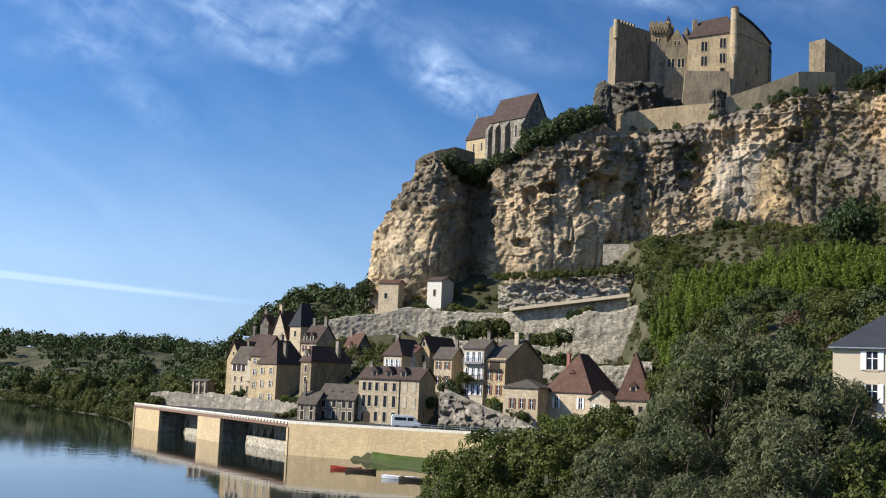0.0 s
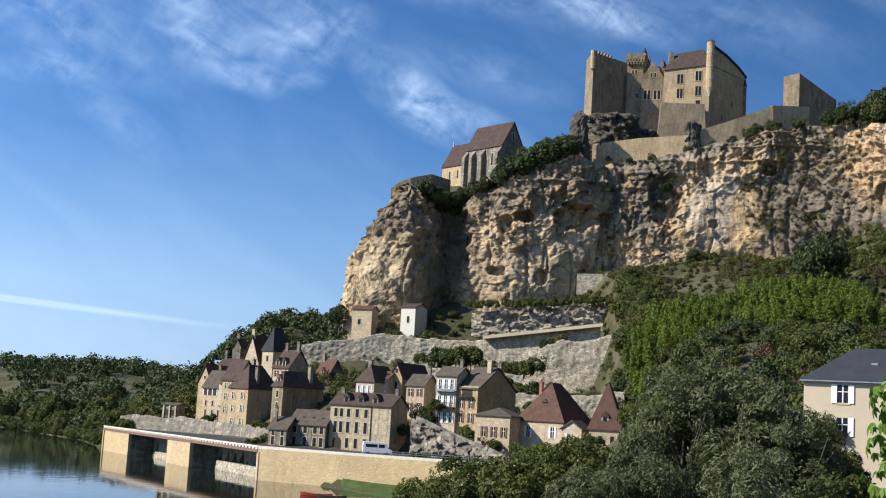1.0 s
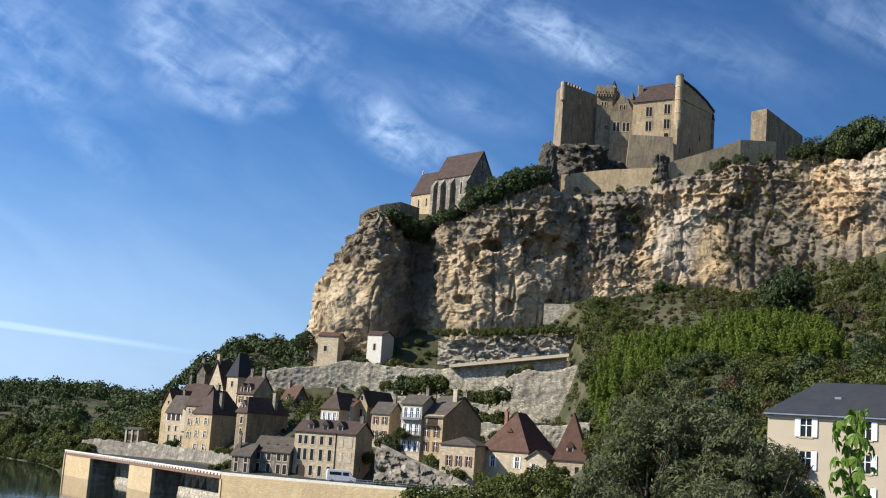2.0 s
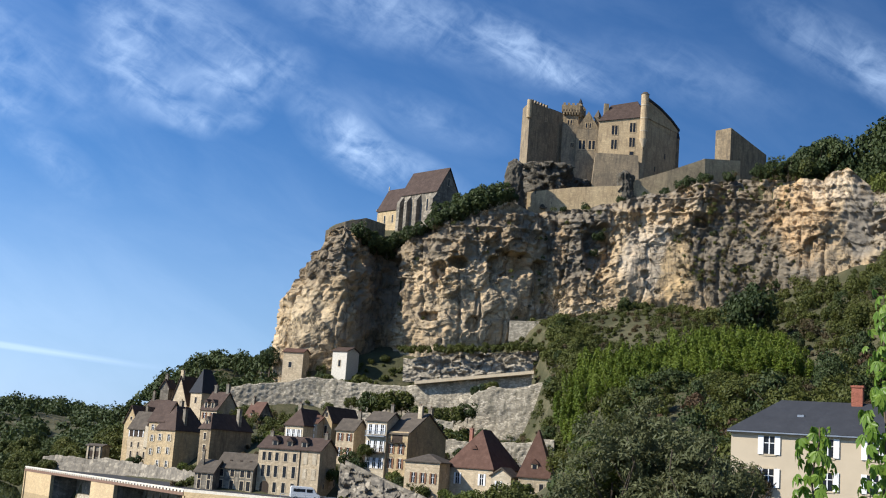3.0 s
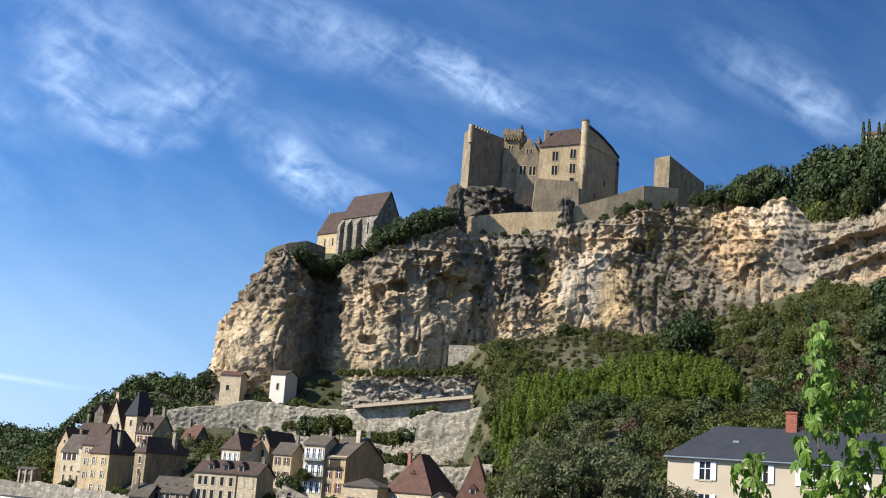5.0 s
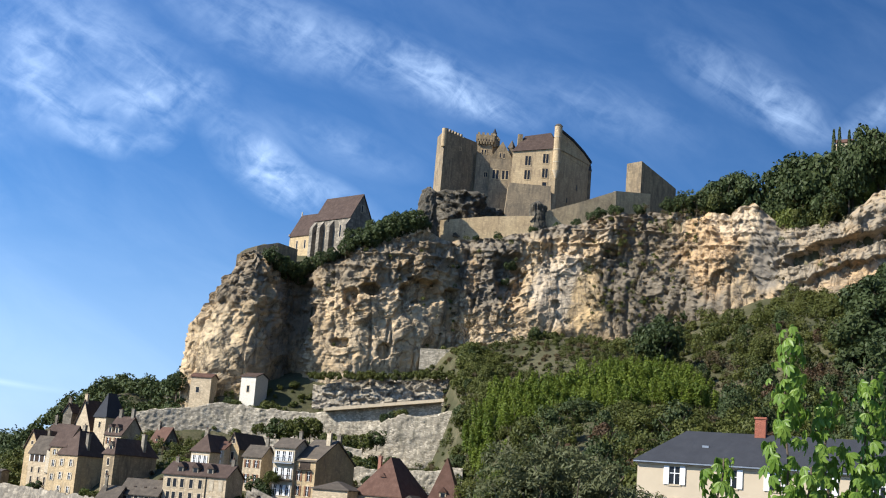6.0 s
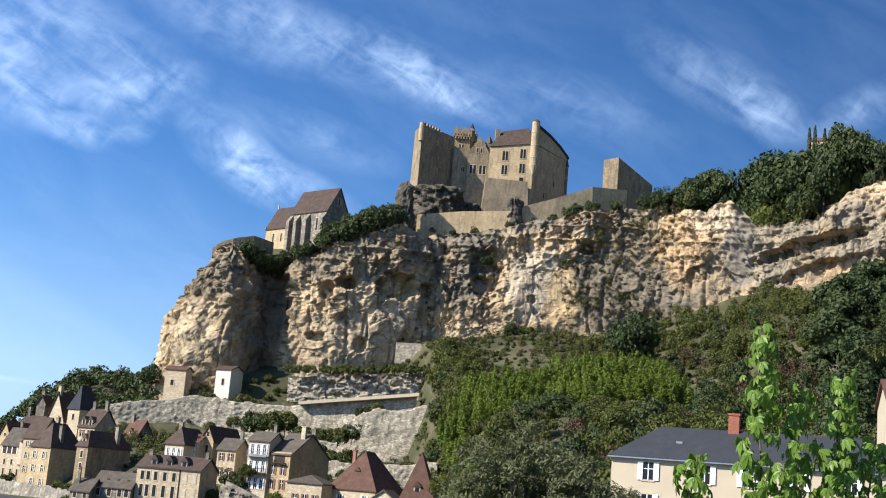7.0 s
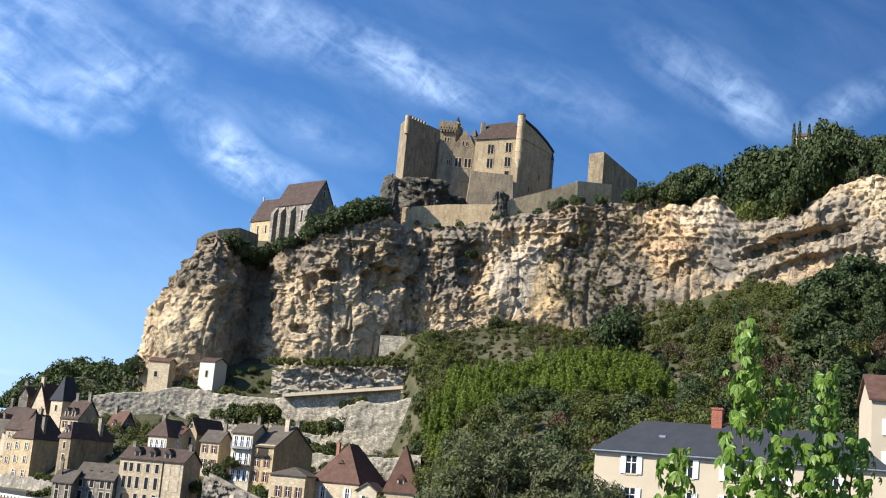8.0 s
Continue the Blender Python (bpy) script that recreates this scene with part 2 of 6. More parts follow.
# dark timber; also fills openings to paint the shade inside them
M_TIMBER_SHADE = plain("dark_timber_and_shade", (0.05, 0.035, 0.025), 0.8)
M_WHITE = plain("white_paint", (0.78, 0.77, 0.74), 0.5, 0, 0.05)
M_OAK = plain("brown_shutter", (0.20, 0.10, 0.05), 0.6)
M_BLUEGREY = plain("blue_grey_paint", (0.24, 0.27, 0.31), 0.5)
M_BRICK = masonry("red_brick", (0.36, 0.13, 0.08), (0.28, 0.10, 0.06), (0.15, 0.07, 0.05), 5.0, 0.5)
M_BARK = plain("bark", (0.11, 0.085, 0.06), 0.95, 0, 0.35, 6.0)
M_STEEL = plain("weathered_metal", (0.32, 0.33, 0.34), 0.4, 0.8)
M_ASPHALT = plain("asphalt", (0.055, 0.053, 0.05), 0.9)
M_RUST = plain("brown_concrete", (0.20, 0.125, 0.085), 0.85)

L_OAK = leafy("oak_leaves", (0.022, 0.034, 0.012), (0.045, 0.066, 0.02), (0.10, 0.12, 0.035))
L_SCRUB = leafy("scrub_leaves", (0.024, 0.032, 0.007), (0.068, 0.082, 0.016), (0.16, 0.165, 0.034))
L_DRY = leafy("dry_leaves", (0.045, 0.036, 0.018), (0.09, 0.070, 0.034), (0.15, 0.12, 0.055))
L_BAMBOO = leafy("bamboo_leaves", (0.036, 0.062, 0.008), (0.11, 0.155, 0.015), (0.23, 0.275, 0.03), 0.3)
L_WILLOW = leafy("willow_leaves", (0.048, 0.056, 0.022), (0.105, 0.118, 0.048), (0.21, 0.215, 0.10), 0.3)
L_BRIGHT = leafy("fresh_leaves", (0.04, 0.06, 0.012), (0.09, 0.12, 0.02), (0.19, 0.20, 0.04), 0.35)
L_RIVER = leafy("riverside_leaves", (0.032, 0.045, 0.010), (0.085, 0.10, 0.02), (0.17, 0.165, 0.035))
L_CREEPER = leafy("creeper_leaves", (0.06, 0.12, 0.016), (0.16, 0.27, 0.035), (0.33, 0.43, 0.08), 0.4, 0.38)
L_RUSSET = leafy("russet_leaves", (0.035, 0.022, 0.012), (0.075, 0.045, 0.022), (0.13, 0.085, 0.04))
L_YELLOW = leafy("yellow_leaves", (0.35, 0.30, 0.03), (0.5, 0.42, 0.04), (0.6, 0.5, 0.08), 0.45, 0.45)


def rock_material():
    k = Mat("limestone", 0.95)
    big = k.noise(0.035, 5, 0.6, (1, 1, 1.3), 0.8)
    fine = k.noise(0.9, 9, 0.72)
    strata = k.noise(0.16, 8, 0.68, (0.4, 0.4, 3.2), 0.6)
    streak = k.noise(0.30, 8, 0.7, (1.5, 1.5, 0.10), 0.6)
    mottle = k.noise(0.13, 8, 0.70, (1, 1, 1.2), 0.5)
    col = k.ramp(big, [(0.34, (0.37, 0.275, 0.165)), (0.45, (0.51, 0.375, 0.21)), (0.56, (0.61, 0.455, 0.265)), (0.70, (0.66, 0.53, 0.345))])
    # fields of different rock: grey weathered crown, grey broken flank, overgrown slab, banded grey bluff, pale and
    # rusty fresh faces; the patch at (8, 66) paints the bay's shade
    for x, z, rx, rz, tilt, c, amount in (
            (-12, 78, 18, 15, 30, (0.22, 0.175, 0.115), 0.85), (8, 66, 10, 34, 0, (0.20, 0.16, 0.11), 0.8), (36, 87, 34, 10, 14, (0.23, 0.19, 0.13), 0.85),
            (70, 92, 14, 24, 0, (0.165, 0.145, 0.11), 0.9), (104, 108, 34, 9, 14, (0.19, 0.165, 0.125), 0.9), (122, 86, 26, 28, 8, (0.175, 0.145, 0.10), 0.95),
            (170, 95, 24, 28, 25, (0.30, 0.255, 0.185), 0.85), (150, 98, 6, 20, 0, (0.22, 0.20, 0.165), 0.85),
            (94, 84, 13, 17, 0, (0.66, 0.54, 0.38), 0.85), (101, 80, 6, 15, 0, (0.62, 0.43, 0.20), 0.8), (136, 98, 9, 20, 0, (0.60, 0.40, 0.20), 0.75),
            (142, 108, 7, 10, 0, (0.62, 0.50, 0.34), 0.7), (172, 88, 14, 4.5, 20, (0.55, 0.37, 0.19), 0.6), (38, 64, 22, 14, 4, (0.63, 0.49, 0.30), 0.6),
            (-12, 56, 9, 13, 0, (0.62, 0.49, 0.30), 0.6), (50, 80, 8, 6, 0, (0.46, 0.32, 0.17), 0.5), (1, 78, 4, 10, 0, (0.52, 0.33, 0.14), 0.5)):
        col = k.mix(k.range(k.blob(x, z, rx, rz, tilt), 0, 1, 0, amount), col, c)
    col = k.mix(k.range(strata, 0.48, 0.64, 0, 0.40), col, (0.26, 0.22, 0.16))
    col = k.mix(k.range(mottle, 0.52, 0.62, 0, 0.42), col, (0.22, 0.19, 0.14))
    col = k.mix(k.range(k.noise(0.075, 5, 0.6), 0.55, 0.66, 0, 0.45), col, (0.56, 0.36, 0.16))
    col = k.mix(k.range(streak, 0.55, 0.66, 0, 0.65), col, (0.12, 0.11, 0.095))
    col = k.mix(k.range(fine, 0.36, 0.58, 0.30, 0.0), col, (0.16, 0.13, 0.10))
    col = k.mix(k.range(k.noise(0.22, 6, 0.7), 0.62, 0.70, 0, 0.55), col, (0.085, 0.085, 0.045))
    dark_line = [(0.485, (0, 0, 0)), (0.498, (1, 1, 1)), (0.502, (1, 1, 1)), (0.515, (0, 0, 0))]
    cracks = k.ramp(k.noise(0.10, 7, 0.62, (1.2, 1.2, 0.6), 0.8), dark_line)
    col = k.mix(k.range(cracks, 0, 1, 0, 0.5), col, (0.09, 0.075, 0.055))
    k.colour(col)
    chips = k.voronoi(0.55, (1, 1, 1.5), "F1", "Color")
    h = k.mix(0.5, k.mix(0.5, strata, fine), k.mix(0.5, mottle, k.mix(0.5, streak, chips)))
    col = k.mix(k.range(chips, 0.2, 0.8, 0.22, 0.0), col, (0.17, 0.135, 0.09))
    h = k.mix(k.range(cracks, 0, 1, 0, 0.4), h, (0.0, 0.0, 0.0))
    k.bump(h, 0.9, 1.3)
    return k.m


def ground_material():
    k = Mat("hillside", 0.95)
    col = k.ramp(k.noise(0.06, 8, 0.65), [(0.3, (0.035, 0.038, 0.016)), (0.46, (0.07, 0.066, 0.03)), (0.58, (0.13, 0.112, 0.06)), (0.72, (0.24, 0.20, 0.13))])
    col = k.mix(k.range(k.noise(1.1, 6, 0.7), 0.4, 0.65), col, (0.06, 0.062, 0.028))
    k.colour(col).bump(k.noise(0.8, 8, 0.7), 0.8, 0.5)
    return k.m


def water_material():
    k = Mat("river_water", 0.04)
    k.b.inputs["Specular IOR Level"].default_value = 0.3
    k.b.inputs["IOR"].default_value = 1.33
    k.colour((0.012, 0.018, 0.014))
    n = k.mix(0.5, k.noise(0.55, 4, 0.5, (1, 0.55, 1)), k.noise(0.06, 3, 0.5))
    k.bump(n, 0.1, 0.25)
    return k.m


# grey stained rock, its base tone darkened to paint shade under the castle
def shade_rock_material():
    k = Mat("stained_shade_rock", 0.95)
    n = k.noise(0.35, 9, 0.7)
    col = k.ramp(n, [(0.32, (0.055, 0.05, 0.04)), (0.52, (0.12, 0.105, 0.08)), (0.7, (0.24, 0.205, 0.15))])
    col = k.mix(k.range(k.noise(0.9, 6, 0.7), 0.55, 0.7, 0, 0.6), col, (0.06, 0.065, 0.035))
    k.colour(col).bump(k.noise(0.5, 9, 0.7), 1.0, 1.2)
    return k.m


M_SHADE_ROCK = shade_rock_material()
M_ROCK, M_GROUND, M_WATER = rock_material(), ground_material(), water_material()
M_GRASS = plain("mown_grass", (0.060, 0.088, 0.018), 0.9, 0, 0.35, 0.6)

# ---- mesh helpers ----


def mesh_object(name, verts, faces, material, parent=None, label="", smooth=False):
    me = bpy.data.meshes.new(name)
    me.from_pydata([tuple(v) for v in verts], [], [tuple(f) for f in faces])
    me.materials.append(material)
    if smooth:
        me.shade_smooth()
    ob = new(name, me)
    ob.parent = parent
    if label:
        tagged(ob, label)
    return ob


def part(name, bm, material, parent=None, label="", smooth=False):
    me = bpy.data.meshes.new(name)
    bm.normal_update()
    bm.to_mesh(me)
    bm.free()
    me.materials.append(material)
    if smooth:
        me.shade_smooth()
    ob = new(name, me)
    ob.parent = parent
    if label:
        tagged(ob, label)
    return ob


def thing(name, m, label, category, group="", kind=""):
    ob = new(name)
    ob.matrix_basis = m
    return tagged(ob, label, category, group, kind)


def hexa(bm, x0, x1, y0, y1, z0, z1, top=0.0):
    """A box; top shrinks the upper face on all sides (a batter)."""
    t = top
    v = [bm.verts.new(p) for p in ((x0, y0, z0), (x1, y0, z0), (x1, y1, z0), (x0, y1, z0), (x0 + t, y0 + t, z1), (x1 - t, y0 + t, z1), (x1 - t, y1 - t, z1), (x0 + t, y1 - t, z1))]
    for f in ((0, 3, 2, 1), (4, 5, 6, 7), (0, 1, 5, 4), (1, 2, 6, 5), (2, 3, 7, 6), (3, 0, 4, 7)):
        bm.faces.new([v[i] for i in f])
    return bm


def box(x0, x1, y0, y1, z0, z1, top=0.0):
    return hexa(bmesh.new(), x0, x1, y0, y1, z0, z1, top)


def prism(bm, ring, z0, z1, shrink=0.0, tops=None):
    """A solid over a ring of plan points (anticlockwise); tops may give each corner its own height."""
    c = Vector((sum(p[0] for p in ring) / len(ring), sum(p[1] for p in ring) / len(ring)))
    lo = [bm.verts.new((p[0], p[1], z0)) for p in ring]
    hi = [bm.verts.new((c.x + (p[0] - c.x) * (1 - shrink), c.y + (p[1] - c.y) * (1 - shrink), tops[i] if tops else z1)) for i, p in enumerate(ring)]
    n = len(ring)
    for i in range(n):
        bm.faces.new((lo[i], lo[(i + 1) % n], hi[(i + 1) % n], hi[i]))
    bm.faces.new(hi)
    bm.faces.new(lo[::-1])
    return bm


def cone(bm, x, y, z0, z1, r0, r1, n=12):
    lo = [bm.verts.new((x + r0 * math.cos(6.2832 * i / n), y + r0 * math.sin(6.2832 * i / n), z0)) for i in range(n)]
    hi = [bm.verts.new((x + r1 * math.cos(6.2832 * i / n), y + r1 * math.sin(6.2832 * i / n), z1)) for i in range(n)]
    for i in range(n):
        bm.faces.new((lo[i], lo[(i + 1) % n], hi[(i + 1) % n], hi[i]))
    bm.faces.new(hi)
    bm.faces.new(lo[::-1])
    return bm


def fbm(x, y, z, octaves=5, rough=0.5):
    """Smooth fractal noise on arrays, by sums of turned sine waves and hashed cells."""
    total, amp, norm = 0.0, 1.0, 0.0
    for o in range(octaves):
        s = 2.0 ** o
        total = total + amp * value_noise(x * s + 17.3 * o, y * s - 9.1 * o, z * s + 4.7 * o)
        norm += amp
        amp *= rough
    return total / norm


def hash3(i, j, k):
    n = (i.astype(np.int64) * 374761393 + j.astype(np.int64) * 668265263 + k.astype(np.int64) * 2147483647) & 0xFFFFFFFF
    n = ((n ^ (n >> 13)) * 1274126177) & 0xFFFFFFFF
    return ((n ^ (n >> 16)) & 0xFFFF) / 32767.5 - 1.0


def value_noise(x, y, z):
    x, y, z = np.broadcast_arrays(np.asarray(x, float), np.asarray(y, float), np.asarray(z, float))
    i, j, k = np.floor(x), np.floor(y), np.floor(z)
    u, v, w = x - i, y - j, z - k
    u, v, w = (a * a * (3 - 2 * a) for a in (u, v, w))
    out = 0.0
    for a in (0, 1):
        for b in (0, 1):
            for c in (0, 1):
                out = out + hash3(i + a, j + b, k + c) * (u if a else 1 - u) * (v if b else 1 - v) * (w if c else 1 - w)
    return out


def ease(a, b, x):
    t = np.clip((np.asarray(x, float) - a) / (b - a), 0, 1)
    return t * t * (3 - 2 * t)


def grid_mesh(name, X, Y, Z, material, parent=None, smooth=False):
    """A sheet from three equal arrays of rows and columns."""
    r, c = X.shape
    me = bpy.data.meshes.new(name)
    me.vertices.add(r * c)
    me.vertices.foreach_set("co", np.stack([X, Y, Z], -1).astype(np.float32).ravel())
    idx = np.arange(r * c).reshape(r, c)
    quads = np.stack([idx[:-1, :-1], idx[:-1, 1:], idx[1:, 1:], idx[1:, :-1]], -1).reshape(-1, 4)
    me.loops.add(quads.size)
    me.loops.foreach_set("vertex_index", quads.ravel().astype(np.int32))
    me.polygons.add(len(quads))
    me.polygons.foreach_set("loop_start", np.arange(0, quads.size, 4, dtype=np.int32))
    me.update(calc_edges=True)
    me.validate()
    me.materials.append(material)
    if smooth:
        me.shade_smooth()
    ob = new(name, me)
    ob.parent = parent
    return ob


# ---- the lie of the land ----
CLIFF_X = np.array([-20, -13, -3, 3, 7, 13, 16, 30, 48, 62, 80, 100, 121, 136, 152, 166, 187, 215, 260.0])
CLIFF_Y = np.array([405, 397, 394, 400, 410, 411, 401, 398, 399, 403, 400, 396, 388, 378, 367, 354, 339, 324, 300.0])
TOP_X = np.array([-24, -21.5, -19.5, -16, -9.5, -2, 9, 20, 35, 49, 59, 74, 88, 97, 111, 123, 130, 140, 146, 153, 167, 174, 185, 260.0])
TOP_Z = np.array([56, 61, 67, 74, 84, 87, 86, 89, 94, 99, 98, 100, 104, 106, 110, 112, 112, 109, 114, 105, 106, 114, 119, 124.0])
BASE_X = np.array([-23, -16, -4, 12, 21, 38, 49, 61, 79, 96, 121, 136, 152, 166, 187, 260.0])
BASE_Z = np.array([37, 40, 45, 50, 51, 53, 57, 61, 66, 70, 71, 69, 66, 68, 70, 72.0])


def bank_x(y):
    """Where the water meets the near bank."""
    return np.interp(y, [-60, 0, 90, 150, 208, 225, 239, 243, 250, 352, 364, 420, 520, 640, 900, 1400, 3500],
                     [-16, -13, -6, -3, 2.5, -6, -13, -14, -20.5, -73.5, -84, -104, -160, -215, -420, -900, -2400])


def land(x, y):
    """Height of the ground."""
    x, y = np.broadcast_arrays(np.asarray(x, float), np.asarray(y, float))
    d = x - bank_x(y)
    s = (x + 28.6) * 0.885 + (y - 250) * 0.465
    west = np.interp(s, [0, 19, 28, 44, 57, 60, 110, 400], [6.0, 6.0, 9.2, 21.5, 26, 28, 26, 27])
    mid = np.interp(y, [252, 272, 280, 300, 350, 374, 385, 402, 440], [6.0, 6.0, 10.5, 15.5, 21.5, 24, 34, 46, 52])
    mid = mid + ease(385, 402, y) * np.interp(x, [-20, 20, 60, 100], [-6, 3, 12, 20])
    town = west + (mid - west) * ease(-34, -10, x)
    right = np.interp(y, [60, 110, 150, 300, 385, 400, 500], [5, 9, 14, 43, 66, 70, 75])
    g = ease(18, 68, x)
    near = 0.4 + (5.0 * (1 - 0.72 * ease(165, 212, y)) * (1 - g) + right * g) * ease(0, 26, d)
    right = right + ease(105, 165, x) * ease(190, 310, y) * 24
    right = right - 8 * (1 - ease(60, 95, x)) * ease(232, 290, y)
    hill = town + (right - town) * ease(48, 60, x)
    z = near + (hill - near) * ease(232, 262, y)
    behind = y - np.interp(x, [-30, -12, 16, 45], [253, 244, 231.5, 224.5])
    z = np.where((behind > 0) & (x > -30) & (x < 44), np.maximum(z, np.minimum(hill, 6.0)), z)
    z = z + ease(262, 300, y) * ease(22, 44, s) * 1.2 * fbm(x / 25, y / 25, 0.0, 4)
    low = ease(354, 378, y) * (1 - ease(700, 900, y))
    z = np.where(x < 0, z + (0.4 + (z - 0.4) * np.clip(d / np.interp(y, [380, 480, 640], [55, 75, 220]), 0, 1) ** 1.4 - z) * low, z)
    # the plateau on the cliff
    cy = np.interp(x, CLIFF_X, CLIFF_Y)
    top = np.interp(x, TOP_X, TOP_Z)
    up = top - 1.5 + ease(448, 466, y) * ease(40, 58, x) * np.clip(124 - top, 0, 40)
    up = up + np.where(x > 130, ease(135, 165, x) * np.clip(y - cy - 8, 0, 60) * 0.22, 0)
    z = np.where((x > -12) & (y > cy + 7), np.maximum(up - 1.5, z), z)
    # far wooded ridges
    far = 9 * np.exp(-((x + 350) / 85) ** 2 - ((y - 1200) / 260) ** 2) + 6 * np.exp(-((x + 215) / 30) ** 2 - ((y - 1000) / 150) ** 2)
    far = far + 17 * ease(-92, -38, x) * ease(395, 470, y) * (1 - ease(520, 680, y))
    z = z + np.where((s > 60) & (x < 20), far, 0)
    # the terrace where the camera stands
    z = z + (12.3 - z) * (1 - ease(15, 34, np.hypot(x - 4, y - 2)))
    left = 3.0 * ease(-150, -190, d)
    return np.where(d < 0, -2.5 + 2.7 * ease(-5, 0, d) + left * 2, np.where(y > 240, z, 0.2 + (z - 0.2) * ease(0, 4, d)))


def steps(*runs):
    out = []
    for a, b, st in runs:
        out += list(np.arange(a, b, st))
    return np.array(out)


gx = steps((-3000, -600, 200), (-600, -140, 20), (-140, 230, 2.0), (230, 500, 15), (500, 3001, 250))
gy = steps((-400, -20, 40), (-20, 500, 2.0), (500, 800, 10), (800, 3000, 60))
GX, GY = np.meshgrid(gx, gy)
ground = grid_mesh("ground", GX, GY, land(GX, GY), M_GROUND, None, True)
tagged(ground, "dry grassy hillside with bare earth above the river", "ground", "", "structure")
wx, wy = np.meshgrid(np.linspace(-3000, 3000, 13), np.linspace(-500, 3500, 13))
water = grid_mesh("water", wx, wy, wx * 0, M_WATER)
tagged(water, "dark green calm river with faint ripples", "river", "", "structure")


def facets(a, b, slope):
    """Broken faces: every cell of a jittered net is a tilted plane of its own height."""
    ia, ib = np.floor(a), np.floor(b)
    best, out = np.full(a.shape, 9.0), np.zeros(a.shape)
    for da in (-1, 0, 1):
        for db in (-1, 0, 1):
            ca, cb = ia + da, ib + db
            zero = ca * 0
            fa = a - (ca + 0.5 + 0.42 * hash3(ca, cb, zero))
            fb = b - (cb + 0.5 + 0.42 * hash3(ca, cb, zero + 1))
            d = fa * fa + fb * fb
            near = d < best
            plane = 0.7 * hash3(ca, cb, zero + 2) + slope * 4 * (fa * hash3(ca, cb, zero + 3) + fb * hash3(ca, cb, zero + 4))
            out = np.where(near, plane, out)
            best = np.where(near, d, best)
    return out


def build_cliff():
    """Limestone face: ledges, bulges, hollows and cracks pushed into a sheet between its foot and its brow."""
    px = np.concatenate([[-19, -20.5], CLIFF_X])
    py = np.concatenate([[450, 425], CLIFF_Y])
    seg = np.concatenate([[0], np.cumsum(np.hypot(np.diff(px), np.diff(py)))])
    u = np.linspace(0, seg[-1], 860)
    ker = np.exp(-np.linspace(-2, 2, 17) ** 2)
    ker /= ker.sum()
    bx, by = (np.convolve(np.pad(np.interp(u, seg, p), 8, mode="edge"), ker, "valid") for p in (px, py))
    tx, ty = np.gradient(bx), np.gradient(by)
    ln = np.hypot(tx, ty)
    nx, ny = ty / ln, -tx / ln
    v = np.linspace(0, 1, 270)
    V, BX = np.meshgrid(v, bx, indexing="ij")
    BY, NX, NY = (np.broadcast_to(a, V.shape) for a in (by, nx, ny))
    lo = np.interp(BX, BASE_X, BASE_Z) - 5
    rough_top = 1.6 * fbm(BX / 7, BY / 7, 3.0, 4)
    hi = np.interp(BX, TOP_X, TOP_Z) + rough_top
    Z = lo + (hi - lo) * V
    edge = 0.3 + 0.7 * ease(-19, -6, BX)
    out = edge * (5.0 * fbm(BX / 30, BY / 30, Z / 44, 2) + 1.6 * fbm(BX / 11, BY / 11, Z / 9, 3))
    upper = ease(0.5, 0.8, V + 0.3 * fbm(BX / 20, BY / 20, 6.0, 2))
    broken = ease(54, 64, BX) * (1 - ease(78, 86, BX)) + ease(112, 122, BX) * (1 - ease(134, 142, BX)) * 0.4
    calm = 0.45 + 0.55 * np.clip(upper + broken, 0, 1)             # the lower face is smoother
    out += calm * 0.8 * fbm(BX / 3.2, BY / 3.2, Z / 2.4, 5, 0.6)
    out += (0.4 + 0.6 * calm) * 0.8 * (0.5 - np.abs(fbm(BX / 7.5, BY / 7.5, Z / 10 + 3, 4, 0.55)) * 2.2)
    wob = fbm(BX / 8, BY / 8, Z / 8, 3)
    run = np.broadcast_to(u, V.shape) + 1.2 * wob
    for size, amp, slope in ((13.0, 1.2, 0.28), (5.5, 0.85, 0.36), (2.6, 0.55, 0.45), (1.3, 0.30, 0.5)):     # split, angular blocks
        out += amp * (0.45 + 0.7 * np.clip(upper + broken, 0, 1.2)) * facets(run / size, Z / (size * 1.15) + 0.4 * wob, slope)
    ledge = Z / 4.5 + 0.5 * fbm(BX / 30, BY / 30, Z / 30, 3)
    out += 1.5 * ease(10, 20, BX) * (0.1 + upper) * (np.abs((ledge % 1.0) - 0.5) * 2) ** 4 * (0.5 + fbm(BX / 30, 0, Z / 15 + 9, 2))
    crack = np.abs(fbm(BX / 9 + 40, BY / 9, Z / 45, 3))
    out -= 1.3 * np.exp(-(crack / 0.025) ** 2)
    out += 1.8 * np.sin(np.pi * np.clip(V * 1.1, 0, 1)) - 3.0 * ease(0.85, 1.0, V) ** 2 - 1.0 * ease(0.3, 0.0, V)
    out -= 5.0 * ease(0.35, 1.0, V) * ease(106, 114, BX) * (1 - ease(128, 138, BX))      # the overgrown slab leans back
    out += 2.2 * np.exp(-((BX - 143) / 5) ** 2)                                           # a proud pillar
    out += 0.6 * (1 - ease(-19, -8, BX))
